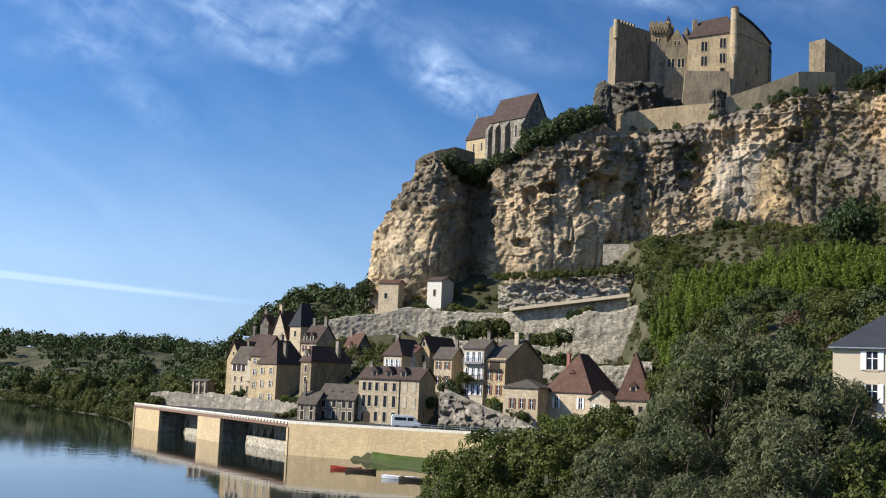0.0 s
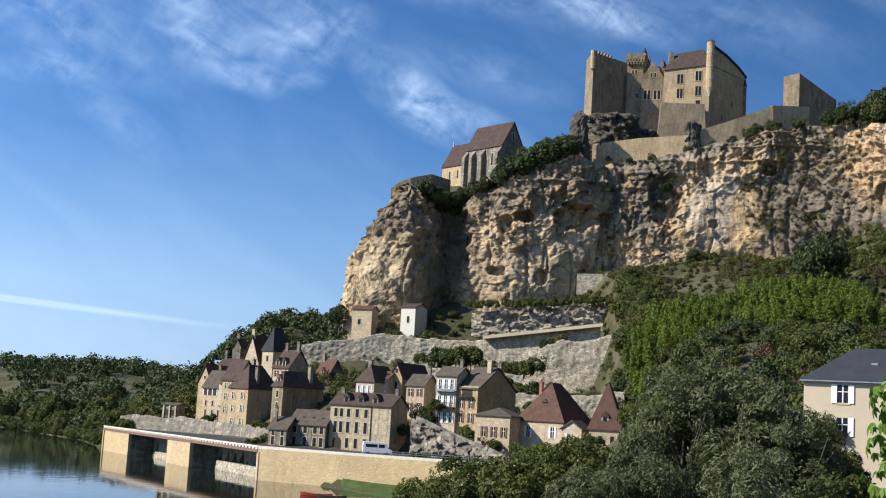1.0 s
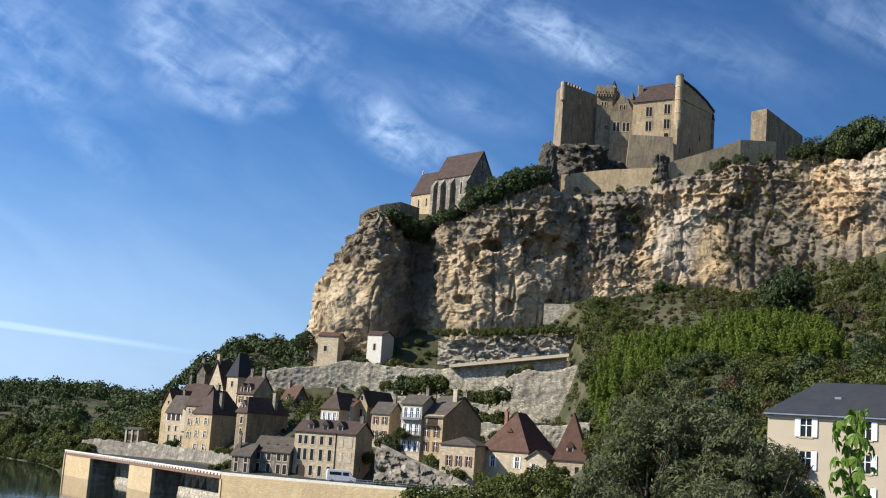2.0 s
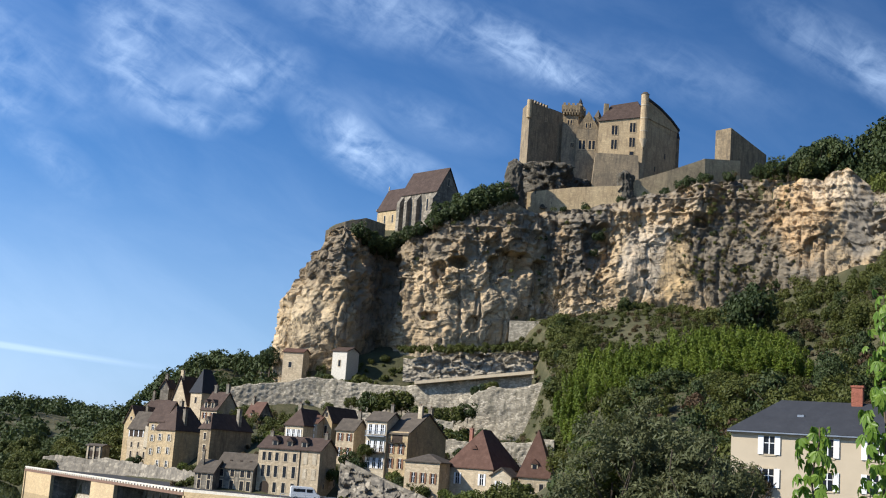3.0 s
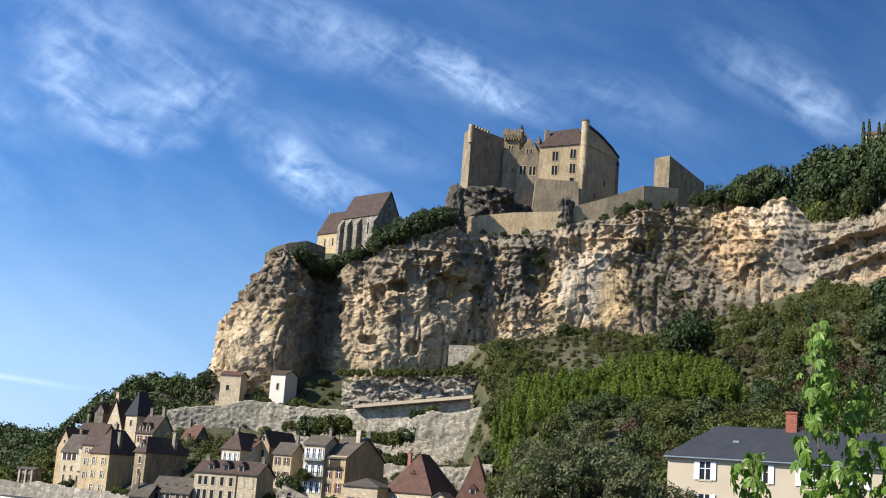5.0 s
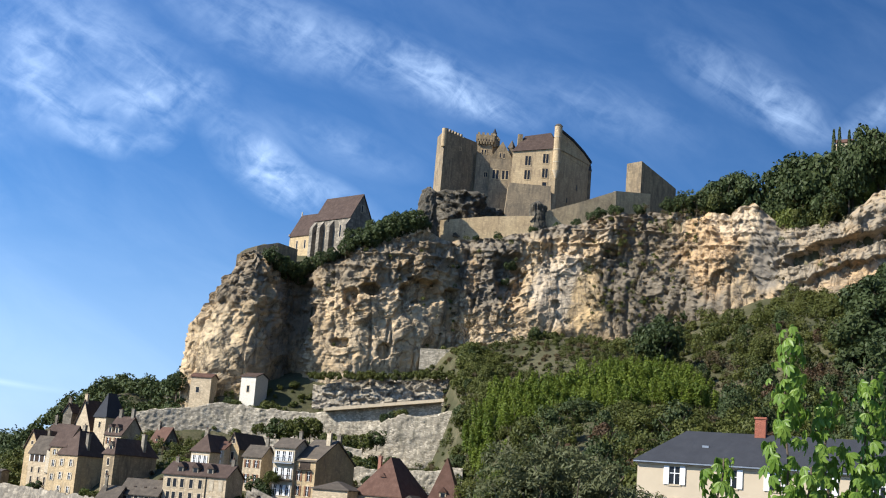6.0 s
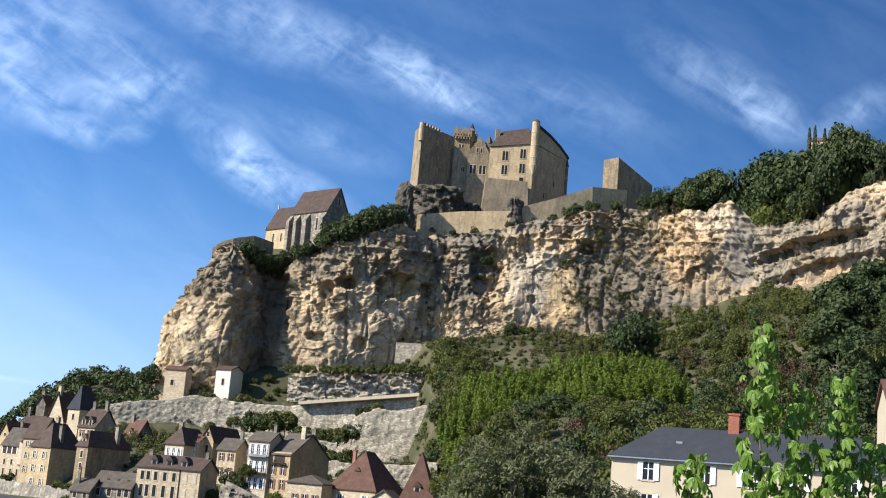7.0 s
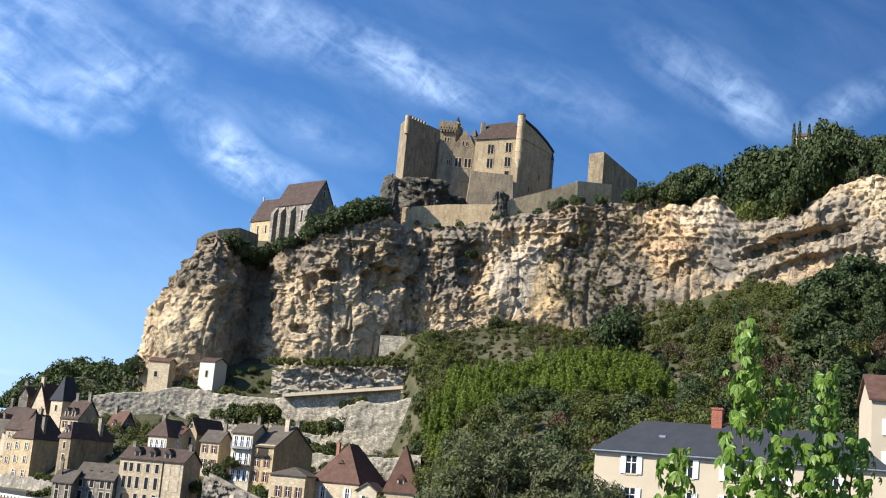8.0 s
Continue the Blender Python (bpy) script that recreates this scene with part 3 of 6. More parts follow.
    # hollows: x, z, half width, half height, depth
    for hx, hz, hw, hh, dp in ((32.5, 77.5, 3.4, 1.7, 6), (27, 75, 2.2, 2.8, 4), (48.5, 78.5, 6.5, 4.2, 5.5), (58.5, 79.3, 2.6, 2.4, 5), (25, 60, 3, 1.6, 3), (38, 58.5, 2, 2.4, 2.5),
                               (91.8, 78.6, 1.2, 1.4, 3.5), (108, 96, 2.2, 2.0, 4), (12, 62, 5, 16, 2.5), (77, 86, 4.5, 9, 3.5), (165, 97.5, 13, 2.4, 5.5), (170, 89.5, 16, 3.2, 3)):
        tilt = hz + (0.33 * (BX - hx) if hw > 10 else 0.0)
        q = (np.abs(BX - hx) / hw) ** 2.4 + (np.abs(Z - tilt) / hh) ** 2.4 + 0.6 * fbm(BX / 3, 1.0, Z / 3, 3) + 0.3 * facets(run / 2.2, Z / 1.8, 0.4)
        out -= dp * ease(1.25, 0.55, q)
    # a smooth, freshly fallen face
    fresh = np.exp(-((BX - 96) / 8) ** 2 - ((Z - 82) / 9) ** 2)
    out = out * (1 - 0.6 * fresh)
    X, Y = BX + NX * out, BY + NY * out
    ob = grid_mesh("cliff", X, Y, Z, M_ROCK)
    return tagged(ob, "tall weathered limestone cliff, ochre and grey, with hollows", "cliff", "", "structure")


build_cliff()

# ---- houses ----


def window(house, x, z, w, h, face="front", depth=0.0, frame_mat=None, shutters=None, open_w=0.0, cross=True):
    """A window or door leaf on the front (y=0) or the right-hand side (x=0) of a house."""
    def put(a0, a1, d0, d1, z0, z1):
        if face == "front":
            return box(a0, a1, d0, d1, z0, z1)
        return box(-d1, -d0, a0, a1, z0, z1)
    win = part("window", put(x - w / 2, x + w / 2, -0.02 + depth, 0.25 + depth, z, z + h), M_DARKGLASS, house)
    if frame_mat:
        bm = put(x - w / 2 - 0.16, x + w / 2 + 0.16, -0.07 + depth, 0.05 + depth, z - 0.18, z - 0.002)
        for a0, a1, z0, z1 in ((x - w / 2 - 0.16, x - w / 2, z, z + h), (x + w / 2, x + w / 2 + 0.16, z, z + h), (x - w / 2 - 0.16, x + w / 2 + 0.16, z + h, z + h + 0.2)):
            b2 = put(a0, a1, -0.06 + depth, 0.05 + depth, z0, z1)
            tmp = bpy.data.meshes.new("tmp")
            b2.to_mesh(tmp)
            b2.free()
            bm.from_mesh(tmp)
            bpy.data.meshes.remove(tmp)
        part("surround", bm, frame_mat, win)
    if cross:
        part("glazing_bar", put(x - 0.05, x + 0.05, -0.045 + depth, -0.022 + depth, z, z + h), M_WHITE if shutters is not None else M_TIMBER_SHADE, win)
        part("glazing_bar", put(x - w / 2, x + w / 2, -0.043 + depth, -0.023 + depth, z + h * 0.6, z + h * 0.6 + 0.07), M_WHITE if shutters is not None else M_TIMBER_SHADE, win)
    if shutters is not None:
        sw = open_w or w * 0.5
        for side in (-1, 1):
            a = x + side * (w / 2 + sw / 2 + 0.03)
            part("shutter", put(a - sw / 2, a + sw / 2, -0.12 + depth, -0.07 + depth, z - 0.05, z + h + 0.05), shutters, win)
    return win


def roof_solid(wf, ws, h, rh, kind, over=0.35, thick=0.22):
    """Roof over the box x -wf..0, y 0..ws. kinds: side (ridge along the front), front (gable on the front), hip."""
    bm = bmesh.new()
    x0, x1, y0, y1 = -wf - over, over, -over, ws + over
    drop = rh * over / (min(wf, ws) / 2 + over)
    e = h - drop * 0.4
    if kind == "side":
        ym = ws / 2
        prof = [(y0, e), (ym, h + rh), (y1, e), (y1, e - thick), (ym, h + rh - thick * 1.6), (y0, e - thick)]
        ends = [[bm.verts.new((x, y, z)) for y, z in prof] for x in (x0, x1)]
    elif kind == "front":
        xm = -wf / 2
        prof = [(x1, e), (xm, h + rh), (x0, e), (x0, e - thick), (xm, h + rh - thick * 1.6), (x1, e - thick)]
        ends = [[bm.verts.new((x, y, z)) for x, z in prof] for y in (y0, y1)]
    else:
        inset = min(wf, ws) / 2 * 0.85 + over
        if ws >= wf:
            a, b = Vector((-wf / 2, y0 + inset, h + rh)), Vector((-wf / 2, y1 - inset, h + rh))
        else:
            a, b = Vector((x0 + inset, ws / 2, h + rh)), Vector((x1 - inset, ws / 2, h + rh))
        lo = [bm.verts.new(p) for p in ((x0, y0, e - thick), (x1, y0, e - thick), (x1, y1, e - thick), (x0, y1, e - thick))]
        mid = [bm.verts.new((v.co.x, v.co.y, e)) for v in lo]
        A, B = bm.verts.new(a), bm.verts.new(b)
        bm.faces.new(lo[::-1])
        for i in range(4):
            bm.faces.new((lo[i], lo[(i + 1) % 4], mid[(i + 1) % 4], mid[i]))
        if ws >= wf:
            bm.faces.new((mid[0], mid[1], A)), bm.faces.new((mid[1], mid[2], B, A)), bm.faces.new((mid[2], mid[3], B)), bm.faces.new((mid[3], mid[0], A, B))
        else:
            bm.faces.new((mid[0], mid[1], B, A)), bm.faces.new((mid[1], mid[2], B)), bm.faces.new((mid[2], mid[3], A, B)), bm.faces.new((mid[3], mid[0], A))
        return bm
    n = len(ends[0])
    for i in range(n):
        bm.faces.new((ends[0][i], ends[0][(i + 1) % n], ends[1][(i + 1) % n], ends[1][i]))
    bm.faces.new(ends[0][::-1]), bm.faces.new(ends[1])
    bmesh.ops.recalc_face_normals(bm, faces=bm.faces)
    return bm


def wall_solid(wf, ws, h, rh, kind, foot=4.0):
    """The walls down to a footing in the slope, with their gables."""
    bm = bmesh.new()
    if kind == "hip":
        return hexa(bm, -wf, 0, 0, ws, -foot, h)
    k = 0.97
    if kind == "side":
        prof = [(0, -foot), (ws, -foot), (ws, h), (ws / 2, h + rh * k - 0.25), (0, h)]
        ends = [[bm.verts.new((x, y, z)) for y, z in prof] for x in (-wf, 0)]
    else:
        prof = [(-wf, -foot), (0, -foot), (0, h), (-wf / 2, h + rh * k - 0.25), (-wf, h)]
        ends = [[bm.verts.new((x, y, z)) for x, z in prof] for y in (0, ws)]
    n = len(prof)
    for i in range(n):
        bm.faces.new((ends[0][i], ends[0][(i + 1) % n], ends[1][(i + 1) % n], ends[1][i]))
    bm.faces.new(ends[0][::-1]), bm.faces.new(ends[1])
    bmesh.ops.recalc_face_normals(bm, faces=bm.faces)
    return bm


def house(x, y, z, wf, ws, h, rh, turn, kind, wall, roof, label, name="house", foot=4.0):
    """A house by the corner between its front and its right-hand side; turn: degrees that the front looks to the left."""
    ob = thing(name, pose(x, y, z, 0, 0, -turn), label, "house", "village houses")
    part("wall", wall_solid(wf, ws, h, rh, kind, foot), wall, ob)
    part("roof", roof_solid(wf, ws, h, rh, kind), roof, ob)
    return ob


def chimney(ob, x, y, z0, z1, w=0.7, d=0.6, material=None):
    bm = box(x - w / 2, x + w / 2, y - d / 2, y + d / 2, z0, z1)
    hexa(bm, x - w / 2 - 0.09, x + w / 2 + 0.09, y - d / 2 - 0.09, y + d / 2 + 0.09, z1 + 0.002, z1 + 0.16)
    c = part("chimney", bm, material or M_GREY, ob)
    part("chimney_pot", cone(bmesh.new(), x, y, z1 + 0.165, z1 + 0.55, 0.16, 0.13, 8), M_RED, c)
    return c


def dormer(ob, x, y, z, w, h, depth, wall, roof, face="front"):
    """A small gabled window in the roof."""
    bm = box(x - w / 2, x + w / 2, y, y + depth, z, z + h)
    d = part("dormer", bm, wall, ob)
    b2 = bmesh.new()
    e = [[b2.verts.new((px, py, pz)) for px, pz in ((x - w / 2 - 0.2, z + h + 0.003), (x + w / 2 + 0.2, z + h + 0.003), (x, z + h + w * 0.75))] for py in (y - 0.2, y + depth)]
    for i in range(3):
        b2.faces.new((e[0][i], e[0][(i + 1) % 3], e[1][(i + 1) % 3], e[1][i]))
    b2.faces.new(e[0][::-1]), b2.faces.new(e[1])
    bmesh.ops.recalc_face_normals(b2, faces=b2.faces)
    part("dormer_roof", b2, roof, d)
    part("pane", box(x - w * 0.28, x + w * 0.28, y - 0.05, y + 0.05, z + h * 0.15, z + h * 0.9), M_DARKGLASS, d)
    return d


def rows_of(ob, xs, storeys, surround, shutters=None, w=0.9, cross=True):
    for z, h in storeys:
        for a in xs:
            window(ob, a, z, w, h, "front", 0, surround, shutters, 0, cross)


# the long ochre house on the quay
hh = house(-3.7, 268, 6.2, 13.8, 9.0, 9.4, 2.6, 22, "side", M_CREAM, M_BROWN, "tall ochre stone house with many windows on the quay")
for z, h in ((0.3, 2.0), (3.4, 2.3), (6.7, 1.7)):
    for i, a in enumerate((-12.5, -11.2, -9.6, -7.6, -5.6)):
        if not (z < 1 and i in (0, 1)):
            window(hh, a, z, 0.75, h, "front", 0, M_TRIM, None, 0, False)
for z, h in ((3.5, 1.9), (6.6, 1.9)):
    for a in (-3.2, -1.2):
        window(hh, a, z, 0.7, h, "front", 0, M_TRIM, None, 0, False)
        part("shutter", box(a - 0.33, a + 0.33, -0.06, -0.024, z, z + h), M_PALE, hh, "pale closed shutter")
window(hh, -2.0, 0.4, 1.0, 1.0, "front", 0, M_TRIM, None, 0, False)
window(hh, 3.0, 1.6, 0.6, 1.0, "side", 0, M_TRIM, None, 0, False)
arch = bmesh.new()
hexa(arch, -12.9, -10.9, -0.03, 0.3, 0.0, 1.5)
ring = [arch.verts.new((-11.9 + math.cos(a) * 1.0, dy, 1.5 + math.sin(a) * 1.0)) for dy in (-0.03, 0.3) for a in np.linspace(0, math.pi, 10)]
arch.faces.new(ring[:10][::-1])
arch.faces.new(ring[10:])
for i in range(9):
    arch.faces.new((ring[i], ring[i + 1], ring[i + 11], ring[i + 10]))
part("archway", arch, M_TIMBER_SHADE, hh, "dark arched carriage door")
for a in (-10.6, -7.3, -4.0):
    dormer(hh, a, 0.7, 9.55, 1.3, 1.3, 2.6, M_GREY, M_BROWN)
part("downpipe", cone(bmesh.new(), -4.4, -0.09, -0.2, 9.2, 0.09, 0.09, 8), M_TIMBER_SHADE, hh)
chimney(hh, -0.6, 4.2, 10.6, 12.9)
chimney(hh, -13.0, 4.2, 10.6, 12.7)

# the low row beside it
hh = house(-17.2, 272, 6.1, 8.5, 7.0, 4.8, 3.1, 22, "side", M_GREY, M_LAUZE, "low grey stone row house with a stone-slate roof")
rows_of(hh, (-7.2, -4.7, -2.4, -0.9), ((0.2, 1.9), (2.9, 1.4)), M_TRIM, None, 0.85)
for a in (-5.9, -3.6, -1.4):
    part("skylight", box(a - 0.25, a + 0.25, 1.3, 1.6, 6.0, 6.35), M_TIMBER_SHADE, hh)
hh = house(-25.3, 272, 6.0, 4.2, 6.0, 3.7, 2.5, 22, "side", M_GREY, M_LAUZE, "small grey stone cottage with a stone-slate roof")
rows_of(hh, (-3.1, -0.9), ((0.2, 1.8), (2.2, 1.0)), M_TRIM, None, 0.7)
chimney(hh, -3.4, 1.6, 4.4, 8.0, 0.5, 0.5)

# the tall narrow house with a hipped roof
hh = house(-29.4, 300, 8.6, 3.8, 12.3, 10.6, 3.4, 45, "hip", M_CASTLE_SHADED, M_BROWN, "tall narrow stone house with a hipped brown tile roof")
rows_of(hh, (-1.9,), ((2.5, 0.8), (5.2, 1.4), (7.8, 1.5)), M_TRIM, None, 0.8)
dormer(hh, -1.9, 0.25, 10.7, 1.3, 1.5, 1.6, M_PALE, M_LAUZE)
chimney(hh, -0.7, 8.6, 11.0, 15.2, 1.0, 0.8)

# the house with the steep hipped roof
hh = house(-40.5, 325, 8.0, 6.9, 10.4, 10.6, 5.8, 40, "hip", M_OCHRE, M_BROWN, "stone house with a steep hipped brown roof")
rows_of(hh, (-5.2, -2.0), ((1.2, 1.5), (4.4, 1.6), (7.6, 1.6)), M_TRIM, M_PALE, 0.8)
chimney(hh, -0.9, 3.6, 11.5, 15.6, 0.9, 0.8)
chimney(hh, -5.8, 6.6, 13.0, 17.8, 0.9, 0.8)
hh = house(-44.0, 329, 10.5, 4.6, 8.0, 10.0, 5.2, 30, "side", M_OCHRE, M_BROWN, "narrow stone house with a steep brown roof")
rows_of(hh, (-3.2, -1.3), ((1.5, 1.5), (4.8, 1.5), (7.6, 1.3)), M_TRIM, M_PALE, 0.7)

# the house with the open gallery
hh = house(-49.3, 345, 9.0, 7.4, 7.0, 9.4, 4.6, 32, "side", M_CREAM, M_LAUZE, "ochre house with an open gallery under the eaves")
# a dark panel stands for the shade inside the gallery
part("gallery", box(-7.2, -2.3, -0.03, 0.4, 7.2, 8.9), M_TIMBER_SHADE, hh, "dark open gallery with posts")
for a in (-7.1, -5.6, -4.0, -2.4):
    part("post", box(a - 0.12, a + 0.12, -0.09, -0.034, 7.2, 8.9), M_WHITE, hh)
rows_of(hh, (-6.0, -3.7, -1.6), ((1.5, 1.9), (4.4, 1.4)), M_TRIM, None, 0.55)
part("turret", box(-1.5, 0.25, -0.5, 2.0, 4.6, 10.2), M_PALE, hh, "pale square stair turret")
cap = bmesh.new()
cone(cap, -0.62, 0.75, 10.203, 12.6, 1.75, 0.06, 4)
part("turret_roof", cap, M_BROWN, hh)

# the gabled house at the end of the village
hh = house(-55.6, 362, 11.5, 4.8, 8.4, 8.4, 5.0, 35, "front", M_OCHRE, M_BROWN, "gabled ochre stone house at the village's end", foot=6)
rows_of(hh, (-2.4,), ((3.0, 1.4), (6.4, 1.3), (9.3, 0.8)), M_TRIM, None, 0.7)
chimney(hh, -0.6, 4.0, 10.0, 13.2)
hh = house(-50.0, 372, 17.0, 6.8, 7.4, 6.0, 4.4, 25, "side", M_CASTLE_SHADED, M_BROWN, "dark stone house with a brown tiled roof behind the gable house", foot=6)
dormer(hh, -2.2, 0.5, 6.4, 1.2, 1.2, 2.2, M_PALE, M_BROWN)
chimney(hh, -6.2, 3.6, 9.0, 12.4)
# timber frame sheds by the lane
shed = house(-62.5, 352, 7.6, 4.6, 4.0, 5.6, 0.5, 20, "side", M_GREY, M_LAUZE, "open timber shed on a stone wall", "shed", 3)
for a in (-4.1, -2.3, -0.5):
    part("post", box(a - 0.2, a + 0.2, -0.3, -0.05, -1.0, 5.4), M_PALE, shed)
# dark boxes stand for the shade in the shed's open bays
for zz in (0.6, 2.6):
    part("opening", box(-3.9, -0.7, -0.045, 0.1, zz, zz + 1.5), M_TIMBER_SHADE, shed)

# the manor: steep gable, pyramid tower and dormered wing
hh = house(-44.0, 372, 18.5, 6.0, 8.5, 8.0, 8.0, 36, "front", M_CREAM, M_BROWN, "manor house with a steep stepped gable", foot=6)
rows_of(hh, (-3.0,), ((2.4, 1.5), (6.2, 1.6)), M_TRIM, None, 0.8)
chimney(hh, -3.0, 0.45, 14.6, 17.4, 1.0, 0.7, M_CREAM)
hh = house(-50.5, 380, 22.0, 2.6, 5.0, 9.0, 2.6, 20, "front", M_GREY, M_BROWN, "narrow grey stone turret house of the manor", foot=8)
chimney(hh, -1.4, 1.0, 9.6, 12.8, 0.8, 0.7)
hh = house(-39.6, 368, 17.5, 4.4, 6.9, 12.8, 6.4, 40, "hip", M_CREAM, M_SLATE, "square stone tower with a pyramid slate roof", foot=6)
rows_of(hh, (-2.2,), ((9.4, 1.6),), M_TRIM, None, 0.8)
hh = house(-33.4, 352, 17.0, 5.5, 8.9, 8.0, 5.0, 35, "side", M_CREAM, M_BROWN, "cream stone wing with two dormers and chimneys", foot=6)
for a in (-4.2, -1.9):
    dormer(hh, a, 0.2, 8.1, 1.2, 1.7, 1.9, M_PALE, M_BROWN)
rows_of(hh, (-4.2, -1.6), ((5.4, 1.6),), M_TRIM, M_OAK, 0.8)
chimney(hh, -0.5, 4.4, 11.6, 14.9, 0.9, 0.8)
chimney(hh, -4.6, 4.4, 11.6, 14.6, 0.9, 0.8)
hh = house(-22.0, 340, 17.0, 4.7, 6.6, 5.7, 4.9, 40, "side", M_GREY, M_RED, "small house with a weathered red-brown roof", foot=5)
dormer(hh, -2.4, 0.6, 6.3, 1.1, 1.1, 2.0, M_PALE, M_RED)
window(hh, 3.3, 6.2, 1.0, 1.1, "side", 0, M_TRIM, None, 0, False)
chimney(hh, -4.2, 3.0, 8.4, 11.6, 0.7, 0.7)

# the upper row
hh = house(-8.5, 300, 16.8, 4.9, 11.8, 4.6, 3.8, 30, "hip", M_PALE, M_BROWN, "small pale house with a hipped dark roof")
rows_of(hh, (-3.9, -2.5, -1.1), ((0.8, 2.6),), M_TRIM, M_WHITE, 0.6)
chimney(hh, -3.3, 3.3, 6.0, 9.4, 0.9, 0.7)
hh = house(-2.1, 305, 16.5, 3.2, 13.1, 6.2, 3.6, 30, "front", M_OCHRE, M_BROWN, "narrow gabled stone house with a dark roof")
rows_of(hh, (-1.6,), ((3.0, 2.2), (7.2, 1.1)), M_TRIM, None, 0.7)
hh = house(-5.4, 303.5, 16.6, 4.4, 7.0, 5.6, 1.9, 25, "side", M_PALE, M_RED, "pale cottage with a faded red tile roof")
rows_of(hh, (-3.3, -1.2), ((1.0, 1.9), (3.6, 1.3)), M_TRIM, M_WHITE, 0.6)
hh = house(3.1, 290, 14.4, 4.5, 6.6, 6.4, 2.6, 28, "side", M_CREAM, M_LAUZE, "ochre cottage with a stone-slate roof")
rows_of(hh, (-3.4, -1.2), ((0.4, 2.0), (3.9, 1.6)), M_TRIM, M_OAK, 0.7)
chimney(hh, -0.5, 3.2, 8.4, 10.6)

# the pale house with two balconies
hh = house(9.9, 280, 12.2, 4.8, 8.0, 10.9, 2.1, 26, "side", M_PALE, M_LAUZE, "tall pale house with wooden balconies")
rows_of(hh, (-3.8, -2.4, -1.0), ((0.6, 2.2), (4.2, 2.2), (7.9, 2.0)), M_TRIM, M_WHITE, 0.65)
for z in (3.9, 7.5):
    bal = part("balcony", box(-4.6, -0.1, -1.0, -0.02, z - 0.18, z), M_BLUEGREY if z > 5 else M_TIMBER_SHADE, hh)
    part("handrail", box(-4.6, -0.1, -1.0, -0.92, z + 0.95, z + 1.05), M_BLUEGREY if z > 5 else M_TIMBER_SHADE, bal)
    for i in range(16):
        a = -4.55 + i * 0.296
        part("baluster", box(a - 0.035, a + 0.035, -0.98, -0.94, z + 0.003, z + 0.948), M_BLUEGREY if z > 5 else M_TIMBER_SHADE, bal)
chimney(hh, -0.6, 3.8, 12.0, 14.4)
# its neighbour with the great blank flank
hh = house(14.5, 278, 12.6, 5.4, 17.2, 8.1, 4.8, 33, "side", M_OCHRE, M_LAUZE, "stone house with a broad blank flank and slate roof")
rows_of(hh, (-3.9, -1.5), ((0.5, 2.0), (3.6, 2.0)), M_TRIM, M_OAK, 0.75)
bal = part("balcony", box(-4.2, -1.0, -0.9, -0.02, 5.9, 6.05), M_TIMBER_SHADE, hh, "dark timber balcony")
# a dark box stands for the shade behind the balcony
part("opening", box(-3.9, -1.3, -0.03, 0.2, 6.1, 7.9), M_TIMBER_SHADE, hh)
for i in range(9):
    part("baluster", box(-4.15 + i * 0.38, -4.08 + i * 0.38, -0.88, -0.82, 6.053, 6.9), M_TIMBER_SHADE, bal)
chimney(hh, -1.0, 6.6, 10.6, 14.2, 1.0, 0.8, M_PALE)
chimney(hh, -0.6, 10.4, 11.0, 14.0, 0.9, 0.8)

# the low ochre house and the brown-roofed pair
hh = house(20.5, 262, 8.4, 7.6, 9.0, 6.6, 1.6, 26, "hip", M_CREAM, M_LAUZE, "low ochre stone house with brown shutters")
rows_of(hh, (-5.6, -3.5, -1.3), ((2.2, 2.0),), M_TRIM, M_OAK, 0.7)
hh = house(31.3, 262, 8.4, 10.7, 13.0, 6.2, 7.8, 34, "hip", M_CREAM, M_RED, "old house with a very steep brown tiled roof")
rows_of(hh, (-8.0, -2.4), ((2.6, 2.2),), M_TRIM, M_WHITE, 0.8)
dormer(hh, -5.4, 1.9, 8.9, 1.0, 0.9, 1.6, M_TIMBER_SHADE, M_RED)
chimney(hh, -8.6, 6.0, 10.0, 14.0, 0.7, 0.7, M_BRICK)
hh = house(34.6, 258.5, 8.2, 4.2, 6.0, 5.0, 1.7, 25, "front", M_PALE, M_LAUZE, "small gabled annexe with white shutters")
rows_of(hh, (-2.6,), ((2.2, 1.7),), M_TRIM, M_WHITE, 0.7)
hh = house(42.5, 258, 8.8, 6.5, 9.0, 5.0, 9.2, 15, "hip", M_CREAM, M_RED, "tower house with a tall brown pyramid roof")
dormer(hh, -3.4, 0.2, 5.4, 1.4, 1.8, 2.0, M_CREAM, M_RED)
rows_of(hh, (-4.2, -1.8), ((1.5, 1.8),), M_TRIM, None, 0.8)

# the houses under the cliff
M_LIME = plain("fresh_limewash", (0.62, 0.57, 0.47))
hh = house(0.1, 388, 36.5, 5.0, 7.3, 10.0, 1.4, 30, "side", M_LIME, M_BROWN, "white house with a low roof at the foot of the cliff", foot=6)
window(hh, -2.4, 5.2, 0.8, 1.9, "front", 0, M_TRIM, None, 0, False)
hh = house(-13.0, 389.5, 37.4, 6.4, 5.0, 7.8, 1.2, 20, "side", M_CREAM, M_RED, "stone lean-to house built against the cliff", foot=6)
window(hh, -4.0, 3.0, 1.0, 1.6, "front", 0, M_TRIM, None, 0, False)
hh = house(-24.5, 430, 37.0, 4.0, 5.0, 6.0, 1.5, 20, "side", M_GREY, M_LAUZE, "small stone house on the hill", foot=8)

